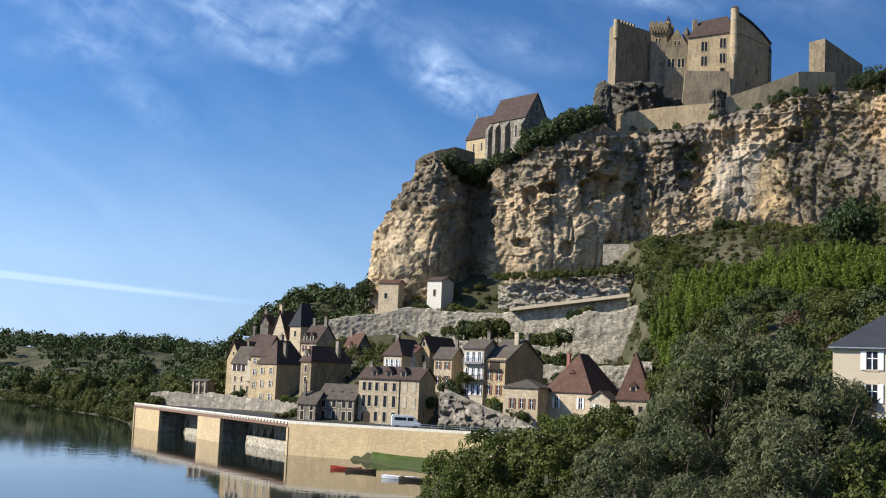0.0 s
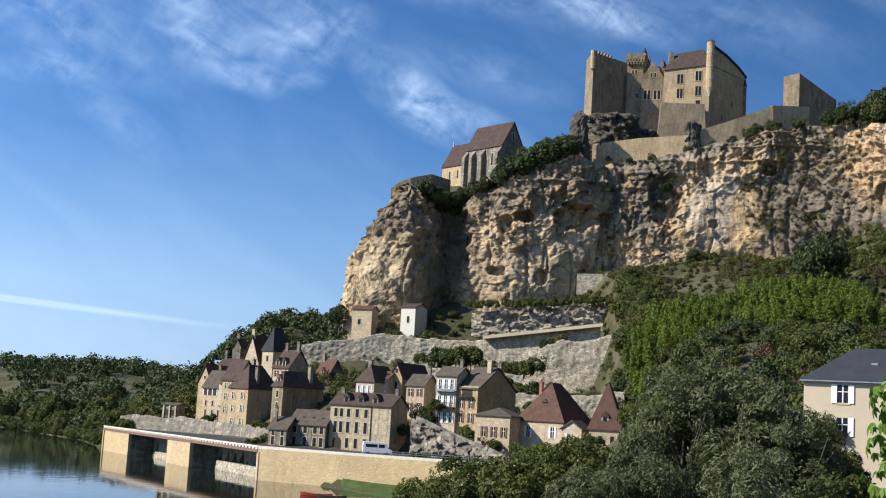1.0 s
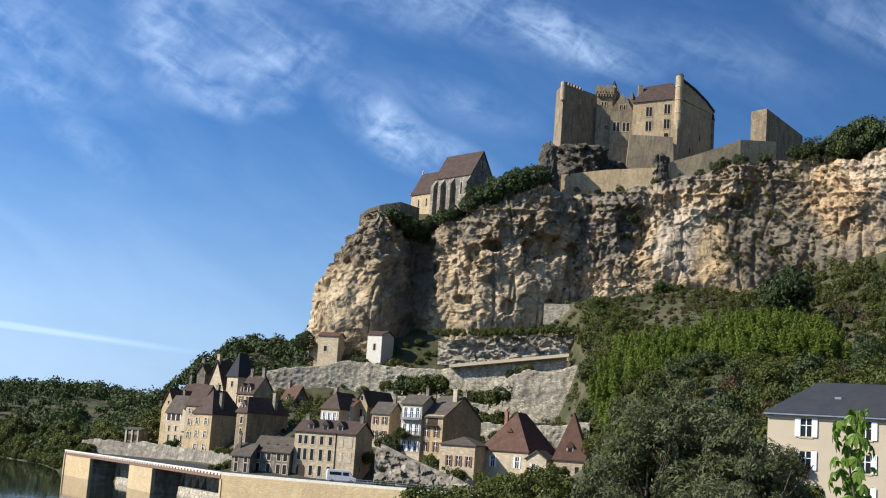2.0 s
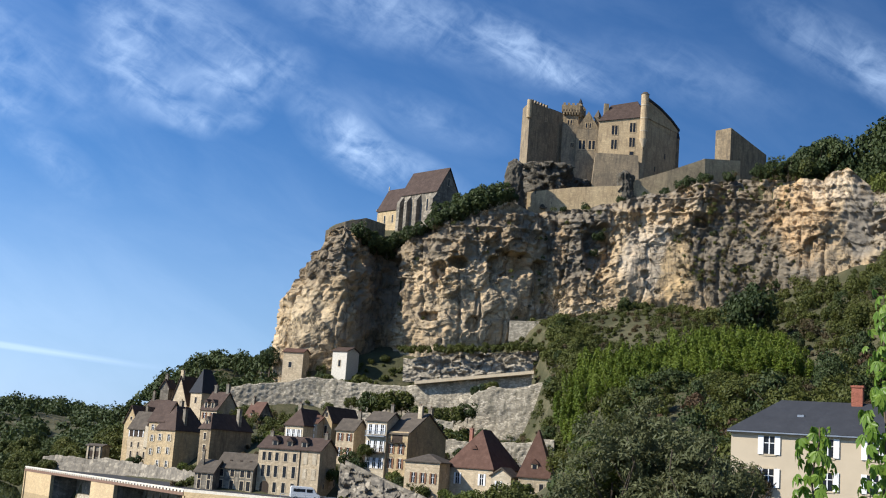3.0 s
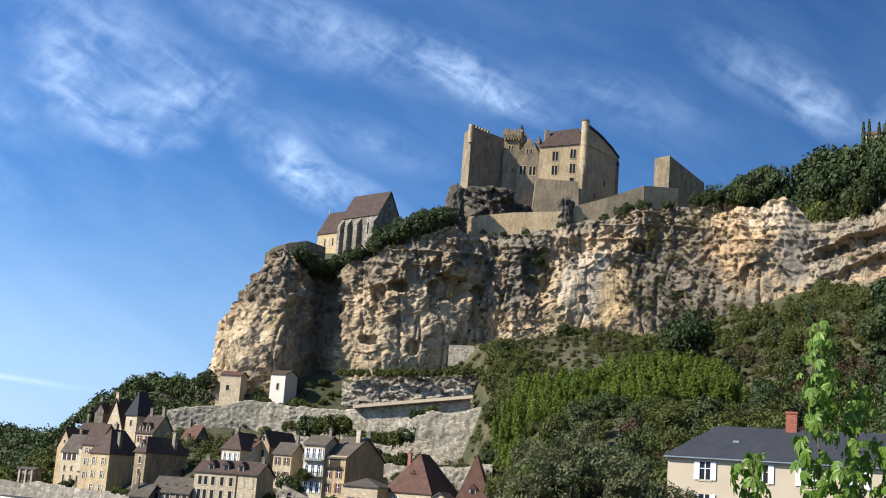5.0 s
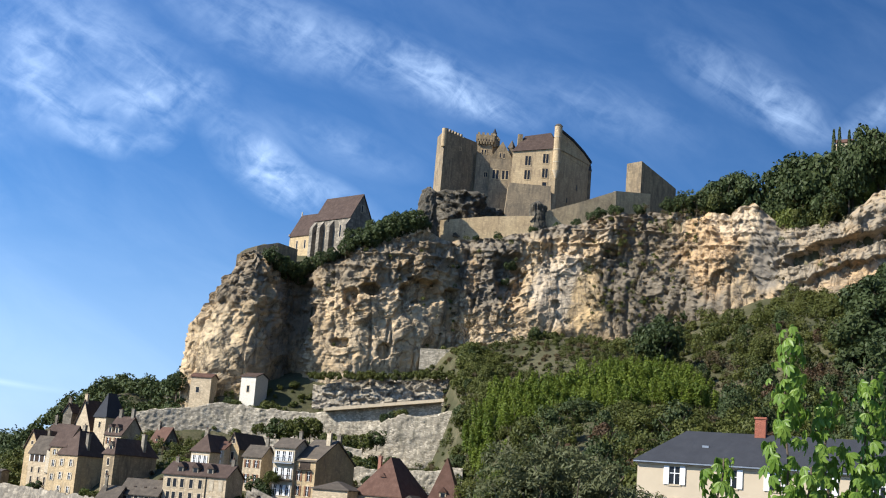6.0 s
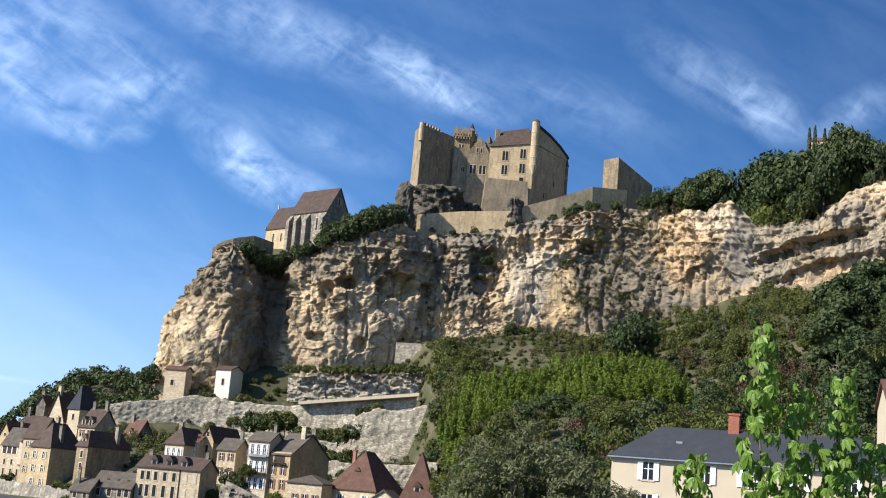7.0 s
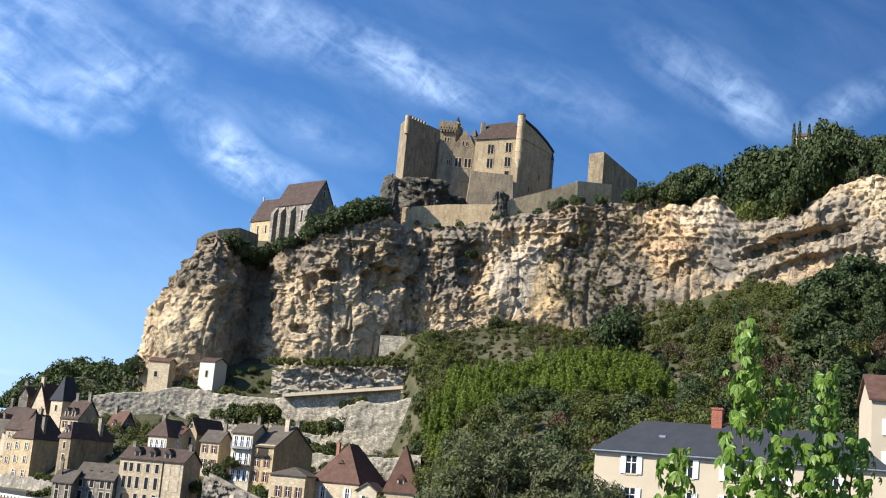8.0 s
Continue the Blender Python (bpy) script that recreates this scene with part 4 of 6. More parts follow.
# ---- the cream house with the slate roof ----
hh = house(58.6, 105.0, 9.0, 26.0, 8.6, 10.5, 3.1, 30, "hip", M_RENDER, M_SLATE, "long cream house with a dark slate roof and white shutters")
for z, h in ((2.5, 1.6), (5.4, 1.6), (8.35, 1.6)):
    for a in (-22.5, -17.3, -13.4, -9.0, -4.5):
        window(hh, a, z, 0.95, h, "front", 0, M_TRIM, M_WHITE, 0.5)
part("cornice", box(-26.1, 0.1, -0.16, -0.01, 10.05, 10.3), M_TRIM, hh)
part("gutter", box(-26.3, 0.3, -0.5, -0.37, 10.2, 10.32), M_STEEL, hh)
bm = box(-15.9, -14.9, 3.8, 4.8, 12.6, 15.0)
hexa(bm, -15.98, -14.82, 3.72, 4.88, 15.003, 15.2)
part("chimney", bm, M_BRICK, hh, "red brick chimney")
part("skylight", box(-20.4, -19.8, 1.9, 2.2, 11.7, 12.15), M_STEEL, hh)
# the house behind it and the one on the plateau
hh = house(82, 122, 19.5, 14.0, 9.0, 8.4, 3.0, 20, "side", M_RENDER, M_RED, "cream house with a brown tiled roof behind the slate house", foot=8)
rows_of(hh, (-12.0, -9.0, -6.0, -3.0), ((4.6, 1.6), (1.0, 1.8)), M_TRIM, M_WHITE, 0.9)
hh = house(191, 398, 132.0, 5.0, 7.0, 13.0, 2.0, 35, "side", M_CREAM, M_RED, "cream house among cypresses on the plateau", foot=10)

# ---- quay ----


def wall_run(name, pts, thick, material, label, category, kind="structure", coping=None):
    """A free-standing or retaining wall through (x, y, foot, top) points."""
    bm = bmesh.new()
    for (ax, ay, a0, a1), (bx, by, b0, b1) in zip(pts, pts[1:]):
        n = Vector((-(by - ay), bx - ax)).normalized() * thick
        v = [bm.verts.new(p) for p in ((ax, ay, a0), (bx, by, b0), (bx + n.x, by + n.y, b0), (ax + n.x, ay + n.y, a0), (ax, ay, a1), (bx, by, b1), (bx + n.x, by + n.y, b1), (ax + n.x, ay + n.y, a1))]
        for f in ((0, 3, 2, 1), (4, 5, 6, 7), (0, 1, 5, 4), (1, 2, 6, 5), (2, 3, 7, 6), (3, 0, 4, 7)):
            bm.faces.new([v[i] for i in f])
    ob = part(name, bm, material)
    return tagged(ob, label, category, "", kind)


Q0, Q1 = Vector((-28.4, 250.0)), Vector((-81.8, 352.0))
qd = (Q1 - Q0).normalized()
qn = Vector((qd.y, -qd.x))       # inland
TURN = math.degrees(math.atan2(qd.y, qd.x))
wall_run("quay_wall", [(-28.4, 250, -3, 6.0), (-12, 241.5, -3, 6.0), (16, 229, -3, 6.0), (44, 222, -3, 6.0)], 1.2, M_QUAY, "smooth sunlit ochre stone quay wall", "quay wall")
quay = thing("quay_gallery", pose(Q0.x, Q0.y, 0, 0, 0, TURN), "quay carried on broad ochre piers above the river", "quay", "", "structure")
span = (Q1 - Q0).length
# local x runs up-river along the quay, local y to the left of it (over the water)
for a0, a1 in ((41, 57.5), (90, 113.5)):
    part("pier", box(a0, a1, -0.8, 0.0, -3, 5.3), M_QUAY, quay, "broad ochre stone pier")
    # pier sides split off in darker grey stone to paint their shade
    part("cross_wall", box(a0 + 0.05, a1 - 0.05, -6.6, -0.803, -3, 5.3), M_GREY, quay)
part("pier", box(-0.3, 0.6, -0.8, -0.02, -3, 5.3), M_QUAY, quay)
part("cross_wall", box(-0.2, 0.5, -6.6, -0.803, -3, 5.3), M_GREY, quay)
part("deck", box(0.0, span, -6.5, 0.12, 5.303, 5.9), M_RUST, quay, "brown concrete road deck")
part("roadway", box(0, span, -17, -0.4, 6.0, 6.12), M_ASPHALT, quay)
part("back_wall", box(0, span, -7.4, -6.6, -3, 5.2), M_GREY, quay)
part("rubble_foot", box(1, 34, -6.5, -3.2, -3, 2.0, 0.5), M_TERRACE, quay, "pale rubble footing")
part("rubble_foot", box(58, 80, -6.5, -3.4, -3, 1.5, 0.5), M_TERRACE, quay, "pale rubble footing")
part("end_post", box(span - 0.8, span, -0.6, 0.1, -3, 5.3), M_QUAY, quay)
part("parapet", box(0, span, -0.35, 0.05, 6.25, 6.55), M_COPING, quay, "pale stone parapet on small blocks")
n = 62
for i in range(n):
    a = (i + 0.5) * span / n
    part("parapet_block", box(a - 0.5, a + 0.5, -0.33, 0.03, 5.903, 6.247), M_COPING, quay)
wall_run("quay_parapet", [(-28.4, 250, 6.0, 6.55), (-12, 241.5, 6.0, 6.5), (16, 229, 6.0, 6.5), (44, 222, 6.0, 6.5)], 0.4, M_COPING, "low pale stone parapet along the quay road", "parapet")
# road on the quay
rb = bmesh.new()
vv = [[rb.verts.new(p) for p in ring] for ring in ([(-26.5, 250.6, 6.06), (-11.5, 243, 6.06), (44, 223.6, 6.06)], [(-23, 270, 6.06), (-3, 267, 6.06), (44, 257, 6.06)])]
for i in range(2):
    rb.faces.new((vv[0][i], vv[0][i + 1], vv[1][i + 1], vv[1][i]))
ex = bmesh.ops.extrude_face_region(rb, geom=list(rb.faces))
bmesh.ops.translate(rb, vec=(0, 0, -0.6), verts=[e for e in ex["geom"] if isinstance(e, bmesh.types.BMVert)])
bmesh.ops.recalc_face_normals(rb, faces=rb.faces)
tagged(part("road", rb, M_ASPHALT), "grey asphalt road along the quay", "road", "", "structure")
# metal rail on the parapet
rail = thing("guard_rail", pose(-10, 240.7, 6.5, 0, 0, -24), "thin metal guard rail along the quay", "rail", "", "structure")
for z in (0.35, 0.7):
    part("bar", box(0, 26, 0.1, 0.16, z, z + 0.06), M_STEEL, rail)
for i in range(11):
    part("post", box(i * 2.55, i * 2.55 + 0.07, 0.1, 0.16, 0, 0.76), M_STEEL, rail)

# ---- terraces above the village ----
wall_run("terrace_edge", [(20, 371, 37.0, 37.9), (36, 366.5, 39.4, 40.3), (53, 361, 41.9, 42.8)], 2.5, M_TRIM, "pale straight edge of a terrace road", "terrace edge")
wall_run("stone_enclosure", [(49.5, 396, 54, 60.5), (60.5, 394, 54, 60.8), (63, 402, 54, 60.8)], 1.0, M_TERRACE, "ruined square stone enclosure", "wall")


M_BANDROCK = masonry("broken_limestone", (0.44, 0.385, 0.29), (0.27, 0.23, 0.17), (0.10, 0.09, 0.065), 0.6, 0.2, 0.56, 0.05, 0.5)


def rock_band(name, x0, x1, y0, y1, zf, zt, label, material):
    """A rough outcrop between two levels."""
    u, v = np.linspace(0, 1, 170), np.linspace(0, 1, 36)
    V, U = np.meshgrid(v, u, indexing="ij")
    X, Y = x0 + (x1 - x0) * U, y0 + (y1 - y0) * U
    Z = (zf[0] + (zf[1] - zf[0]) * U) * (1 - V) + (zt[0] + (zt[1] - zt[0]) * U) * V
    Y = Y + V * 5 - 1.6 * fbm(X / 7, Y / 7, Z / 4, 5, 0.6) - 0.8 * facets(X / 3.2, Z / 1.6, 0.4) - 0.4 * facets(X / 1.3, Z / 0.8, 0.4) - 0.4 * hash3(np.floor(X / 3.1), np.floor(X * 0), np.floor(Z / 1.7))
    Z = Z + V * 1.0 * fbm(X / 5, Y / 5, 8.0, 3)
    return tagged(grid_mesh(name, X, Y, Z, material), label, "rock", "", "structure")


def rubble_wall(pts, label, jag=1.0, material=None):
    """A weathered rubble wall through (x, y, foot, top) points: bulging face, ragged top."""
    pts = np.array(pts, float)
    seg = np.concatenate([[0], np.cumsum(np.hypot(np.diff(pts[:, 0]), np.diff(pts[:, 1])))])
    u = np.arange(0, seg[-1], 0.36)
    v = np.concatenate([np.linspace(0, 1, 40), [1.0, 1.0]])
    V, U = np.meshgrid(v, u, indexing="ij")
    X, Y, F, T = (np.interp(U, seg, pts[:, k]) for k in range(4))
    T = T + jag * (0.9 * fbm(X / 6, Y / 6, 3.0, 4) + 0.5 * hash3(np.floor(U / 2.3), np.floor(U * 0), np.floor(U * 0)))
    Z = F + (T - F) * V
    Y = Y + V * 1.4 - 0.5 * fbm(X / 5, Y / 5, Z / 4, 4) - 0.07 * facets(U / 1.5, Z / 1.0, 0.3) - 0.11 * hash3(np.floor(U / 0.9 + (np.floor(Z / 0.6) % 2) * 0.5), np.floor(X * 0), np.floor(Z / 0.6))
    Y[-2:] += np.array([[2.0], [4.0]])
    Z[-1] -= 3
    return tagged(grid_mesh("terrace_wall", X, Y, Z, material or M_TERRACE), label, "retaining wall", "", "structure")


rubble_wall([(-34, 378, 20, 32.5), (-18, 379, 22, 35.5), (-8, 379, 24, 37.5), (4, 377, 24, 36.5), (20, 374, 25, 36.4), (36, 370, 25, 36.0), (50, 366, 25, 37)], "long pale rubble retaining wall above the village", 0.5)
rubble_wall([(31, 359, 22, 31.5), (38, 357, 22, 36.0), (57.5, 353, 18, 39.2), (59, 360, 18, 39.4)], "high broken rubble wall beside the slope", 1.0)
rubble_wall([(-79, 357, 2, 9.4), (-66, 348, 3, 9.8), (-52, 336, 4, 9.6), (-40, 315, 4, 9.2), (-30, 293, 4, 8.9), (-25, 281, 4, 8.0)], "old grey stone wall below the village houses", 0.6, M_GREY)
rubble_wall([(-24, 322, 10, 18.0), (-12, 320, 12, 19.5), (0, 322, 14, 20.5)], "garden retaining wall between the houses", 0.8)
rubble_wall([(16, 304, 12, 19.5), (26, 302, 12, 20.0), (40, 300, 10, 20.5), (50, 298, 8, 22.0)], "overgrown garden wall behind the houses", 1.0)
rubble_wall([(-12, 292, 9, 15.5), (0, 291, 9, 15.0)], "low terrace wall under the upper cottages", 0.6)
rubble_wall([(0, 349, 17, 26.5), (14, 347, 17, 26.0), (30, 344, 17, 26.5)], "overgrown middle terrace wall", 1.0)
rubble_wall([(18, 373.5, 22, 36.6), (20, 372.2, 22, 36.9), (36, 367.7, 22, 39.3), (53, 362.2, 22, 41.8)], "rubble wall carrying the terrace road", 0.0)
rock_band("rock_outcrop", 17, 60, 381, 372, (38, 42), (45.5, 51), "pale broken limestone band above the terrace", M_BANDROCK)
rock_band("rock_outcrop", 0.5, 20, 258.5, 248.5, (5.5, 5.5), (13.4, 6.8), "grey overgrown rock bank beside the ramp", M_GREY)
wall_run("ramp_wall", [(1.5, 263.5, 13.0, 14.0), (9.0, 259.5, 10.2, 11.0), (19, 253, 6.6, 7.4)], 0.6, M_GREY, "low stone parapet of the ramp up to the village", "ramp wall")

# ---- the castle ----
castle = thing("castle", pose(0, 0, 0), "medieval castle of weathered ochre stone on the cliff", "castle")


def crenels(parent, a, b, z, n, w=0.8, h=1.0, d=0.7, material=None):
    """Merlons along a line."""
    a, b = Vector(a), Vector(b)
    t = (b - a).normalized()
    for i in range(n):
        c = a + (b - a) * ((i + 0.5) / n)
        bm = box(-w / 2, w / 2, -d / 2, d / 2, 0, h)
        bm.transform(pose(c.x, c.y, z, 0, 0, math.degrees(math.atan2(t.y, t.x))))
        part("merlon", bm, material or M_CASTLE_SHADED, parent)


def castle_window(parent, p, t, w, h, cross=True):
    """Mullioned window at the foot point p on a wall that runs along t (degrees)."""
    def at(bm):
        bm.transform(pose(p[0], p[1], p[2], 0, 0, t))
        return bm
    win = part("window", at(box(-w / 2, w / 2, -0.06, 0.3, 0, h)), M_DARKGLASS, parent)
    bm = box(-w / 2 - 0.25, w / 2 + 0.25, -0.12, 0.1, -0.3, -0.003)
    hexa(bm, -w / 2 - 0.25, -w / 2, -0.12, 0.1, 0, h)
    hexa(bm, w / 2, w / 2 + 0.25, -0.12, 0.1, 0, h)
    hexa(bm, -w / 2 - 0.25, w / 2 + 0.25, -0.12, 0.1, h + 0.003, h + 0.3)
    part("surround", at(bm), M_LOGIS, win)
    if cross:
        part("mullion", at(box(-0.12, 0.12, -0.1, -0.062, 0, h)), M_LOGIS, win)
    return win


# west tower: its shaded face looks towards the river road; its stone colour adds shade
tw = part("tower", prism(bmesh.new(), [(60.4, 463), (75.6, 476.6), (70, 486), (59.0, 474)], 122, 151.5, 0.03), M_CASTLE_SHADED, castle, "tall dark crenellated tower")
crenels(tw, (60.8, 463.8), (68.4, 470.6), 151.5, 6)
part("upper_wall", prism(bmesh.new(), [(68.9, 471.2), (75.2, 476.6), (70, 485), (64, 480)], 149.5, 151.9), M_CASTLE_SHADED, tw)
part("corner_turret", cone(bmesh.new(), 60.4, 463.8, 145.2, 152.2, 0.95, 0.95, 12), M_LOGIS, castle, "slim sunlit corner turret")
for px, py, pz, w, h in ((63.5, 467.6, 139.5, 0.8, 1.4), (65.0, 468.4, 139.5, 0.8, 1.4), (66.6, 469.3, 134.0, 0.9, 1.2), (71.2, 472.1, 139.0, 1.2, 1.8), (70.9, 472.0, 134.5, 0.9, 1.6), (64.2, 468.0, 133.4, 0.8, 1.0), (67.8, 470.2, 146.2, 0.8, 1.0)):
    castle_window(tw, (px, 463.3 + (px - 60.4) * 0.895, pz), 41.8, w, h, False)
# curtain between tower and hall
cw = part("curtain_wall", prism(bmesh.new(), [(75.0, 474.2), (83.2, 474.2), (83, 480), (74, 482)], 122, 146.8), M_CASTLE_SHADED, castle, "lower crenellated wall")
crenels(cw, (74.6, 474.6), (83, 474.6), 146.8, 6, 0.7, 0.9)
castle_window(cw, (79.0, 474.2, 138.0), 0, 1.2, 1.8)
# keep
kp = part("keep", prism(bmesh.new(), [(75.9, 481), (81.9, 480), (85.2, 487), (79, 489)], 122, 153.6), M_CASTLE_SHADED, castle, "tall square keep with machicolations")
part("machicolation", prism(bmesh.new(), [(75.2, 480.3), (82.3, 479.3), (86, 487.4), (78.6, 489.8)], 153.603, 156.4), M_CASTLE_SHADED, kp)
for i in range(6):
    c = Vector((75.6, 480.2)) + Vector((6.4, -0.9)) * ((i + 0.5) / 6)
    part("corbel", box(c.x - 0.22, c.x + 0.22, c.y - 0.35, c.y + 0.7, 152.5, 153.6), M_CASTLE_SHADED, kp)
    # a dark box stands for the shade in each hole
    part("gap", box(c.x - 0.28, c.x + 0.28, c.y + 0.02, c.y + 0.3, 153.9, 154.6), M_TIMBER_SHADE, kp)
crenels(kp, (75.4, 480.6), (82.2, 479.7), 156.4, 4, 0.9, 0.9)
crenels(kp, (82.4, 479.8), (85.8, 487.2), 156.4, 4, 0.9, 0.9)
part("watch_turret", cone(bmesh.new(), 82.6, 481.2, 152.0, 157.6, 0.9, 0.9, 8), M_CASTLE_SHADED, kp)
part("watch_spire", cone(bmesh.new(), 82.6, 481.2, 157.603, 159.8, 1.0, 0.05, 8), M_SLATE, kp)
for dx in (0, 1.1):
    castle_window(kp, (78.2 + dx, 480.62 - dx * 0.166, 148.6), -9.5, 0.7, 1.9, False)
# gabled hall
hall = part("hall", prism(bmesh.new(), [(80.2, 472.6), (88.6, 471.0), (91, 480), (82.4, 482)], 121, 145.2), M_CASTLE_SHADED, castle, "gabled hall")
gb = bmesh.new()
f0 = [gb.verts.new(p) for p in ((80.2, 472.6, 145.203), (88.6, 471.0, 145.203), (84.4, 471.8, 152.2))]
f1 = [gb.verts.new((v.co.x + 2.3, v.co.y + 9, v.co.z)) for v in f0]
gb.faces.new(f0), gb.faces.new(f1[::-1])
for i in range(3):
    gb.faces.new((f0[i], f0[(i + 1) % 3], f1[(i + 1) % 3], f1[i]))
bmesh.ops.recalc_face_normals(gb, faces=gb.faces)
part("gable", gb, M_CASTLE_SHADED, hall)
for dx in (1.6, 3.0, 5.2, 6.6):
    castle_window(hall, (80.2 + dx, 472.6 - dx * 0.19, 137.2), -10.8, 0.95, 3.4, False)
for dx in (3.6, 5.0):
    castle_window(hall, (80.2 + dx, 472.6 - dx * 0.19, 145.6), -10.8, 0.6, 1.8, False)
ct = part("stair_turret", prism(bmesh.new(), [(87.0, 472.6), (89.4, 472.2), (89.8, 475), (87.4, 475.2)], 144, 150.2), M_CASTLE_SHADED, castle)
part("turret_roof", cone(bmesh.new(), 88.4, 473.7, 150.203, 153.6, 1.9, 0.05, 4), M_LAUZE, ct)
# main dwelling
ring = [(88.2, 470.0), (104.6, 466.0), (123.0, 485.0), (105.0, 490.0)]
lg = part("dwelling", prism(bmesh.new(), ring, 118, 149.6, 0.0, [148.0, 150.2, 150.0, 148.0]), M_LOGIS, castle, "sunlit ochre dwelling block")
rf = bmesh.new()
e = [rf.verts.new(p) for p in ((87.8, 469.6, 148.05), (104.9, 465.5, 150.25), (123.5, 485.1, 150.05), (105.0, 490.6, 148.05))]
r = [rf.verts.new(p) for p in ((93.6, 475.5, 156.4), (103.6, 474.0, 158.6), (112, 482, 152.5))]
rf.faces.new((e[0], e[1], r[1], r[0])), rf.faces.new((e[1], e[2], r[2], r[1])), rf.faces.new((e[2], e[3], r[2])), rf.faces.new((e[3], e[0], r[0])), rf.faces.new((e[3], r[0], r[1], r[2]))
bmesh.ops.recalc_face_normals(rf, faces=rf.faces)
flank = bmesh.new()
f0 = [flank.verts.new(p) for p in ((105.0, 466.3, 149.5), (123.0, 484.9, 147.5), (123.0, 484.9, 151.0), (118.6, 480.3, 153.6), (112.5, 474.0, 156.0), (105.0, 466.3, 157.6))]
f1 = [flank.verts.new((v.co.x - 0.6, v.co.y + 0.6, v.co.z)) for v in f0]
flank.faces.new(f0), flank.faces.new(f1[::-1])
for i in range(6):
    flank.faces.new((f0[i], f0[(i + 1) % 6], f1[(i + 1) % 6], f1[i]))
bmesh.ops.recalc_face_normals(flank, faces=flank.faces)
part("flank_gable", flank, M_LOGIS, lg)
verge = bmesh.new()
for a, b in zip(f_line := [(105.3, 465.9, 157.7), (112.8, 473.7, 156.1), (118.9, 480.0, 153.7), (123.3, 484.6, 151.1)], f_line[1:]):
    v = [verge.verts.new((p[0] + o, p[1] - o * 1.0, p[2] + dz)) for p in (a, b) for o, dz in ((0.0, 0.0), (-1.4, 0.0), (-1.4, 0.9), (0.0, 0.9))]
    for f in ((0, 3, 2, 1), (4, 5, 6, 7), (0, 1, 5, 4), (1, 2, 6, 5), (2, 3, 7, 6), (3, 0, 4, 7)):
        verge.faces.new([v[i] for i in f])
bmesh.ops.recalc_face_normals(verge, faces=verge.faces)
part("verge", verge, M_SLATE, lg, "dark slate verge")
part("roof", rf, M_BROWN, lg, "steep grey-brown slate roof")
for fx, fz, w, h in ((0.36, 143.0, 2.1, 3.6), (0.36, 137.4, 2.1, 3.6), (0.76, 144.2, 2.1, 3.6), (0.76, 138.4, 2.1, 3.6), (0.42, 133.2, 1.2, 2.0), (0.76, 134.0, 1.6, 2.6)):
    castle_window(lg, (88.2 + 16.4 * fx, 470.0 - 4.0 * fx, fz), -13.7, w, h, h > 3)
for fx, fz, w, h in ((0.35, 131.0, 0.8, 2.0), (0.62, 137.5, 0.9, 2.2), (0.5, 127.6, 0.8, 1.6)):
    castle_window(lg, (104.6 + 18.4 * fx, 466.0 + 19.0 * fx, fz), 46, w, h, False)
bt = part("bartizan", cone(bmesh.new(), 104.7, 466.0, 141.5, 159.0, 1.5, 1.5, 16), M_LOGIS, castle, "tall round corner turret")
part("corbelling", cone(bmesh.new(), 104.7, 466.0, 138.3, 141.497, 0.35, 1.6, 16), M_TRIM, bt)
for z in (144.5, 149.5, 154.5):
    part("moulding", cone(bmesh.new(), 104.7, 466.0, z, z + 0.35, 1.62, 1.62, 16), M_TRIM, bt)
part("cap", cone(bmesh.new(), 104.7, 466.0, 159.003, 159.9, 1.65, 0.9, 16), M_LAUZE, bt)
part("end_turret", cone(bmesh.new(), 122.2, 485.0, 126.0, 148.0, 1.2, 1.2, 12), M_CASTLE_SHADED, castle)
part("end_spire", cone(bmesh.new(), 122.2, 485.0, 148.003, 153.6, 1.4, 0.05, 12), M_SLATE, castle)
part("chimney", box(90.6, 92.4, 473.4, 474.6, 149, 156.4), M_CASTLE_SHADED, lg)
# battered bastion at its foot
part("bastion", prism(bmesh.new(), [(84.6, 461), (103.0, 459.5), (104, 469), (86, 471.5)], 114, 133.6, 0.14), M_CASTLE_SHADED, castle, "grey battered bastion")
part("buttress", prism(bmesh.new(), [(101.6, 461.5), (104.8, 462.8), (105.2, 468), (102, 467)], 116, 131.5, 0.1), M_LOGIS, castle)


def crag(x, y, z0, z1, r0, r1, label):
    """A rock pillar: a rough column of ledges."""
    a, v = np.linspace(0, 2 * math.pi, 97), np.linspace(0, 1, 70)
    V, A2 = np.meshgrid(v, a, indexing="ij")
    Z = z0 + (z1 - z0) * V
    R = (r0 + (r1 - r0) * V) * (1 + 0.16 * facets(A2 * r0 / 3.0, Z / 3.2 + x, 0.5) + 0.07 * facets(A2 * r0 / 1.3, Z / 1.5 + x, 0.5) + 0.25 * fbm(np.cos(A2) * 1.6 + x, np.sin(A2) * 1.6, Z / 6, 5, 0.6) + 0.12 * hash3(np.floor(A2 * 2.5 + x), np.floor(Z * 0), np.floor(Z / 2.6 + A2))) * (1 - 0.75 * ease(0.93, 1.0, V))
    ob = grid_mesh("rock_pillar", x + R * np.cos(A2), y + R * np.sin(A2), Z, M_SHADE_ROCK)
    return tagged(ob, label, "rock", "", "structure")


crag(54.3, 446, 94, 124.5, 4.4, 2.6, "craggy limestone pillar beside the ramparts")
crag(94.5, 447, 100, 124.0, 3.0, 2.8, "dark overgrown rock stub between the rampart walls")
# these two carry the shade below tower and hall in their rock colour
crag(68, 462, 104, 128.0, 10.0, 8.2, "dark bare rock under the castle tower")
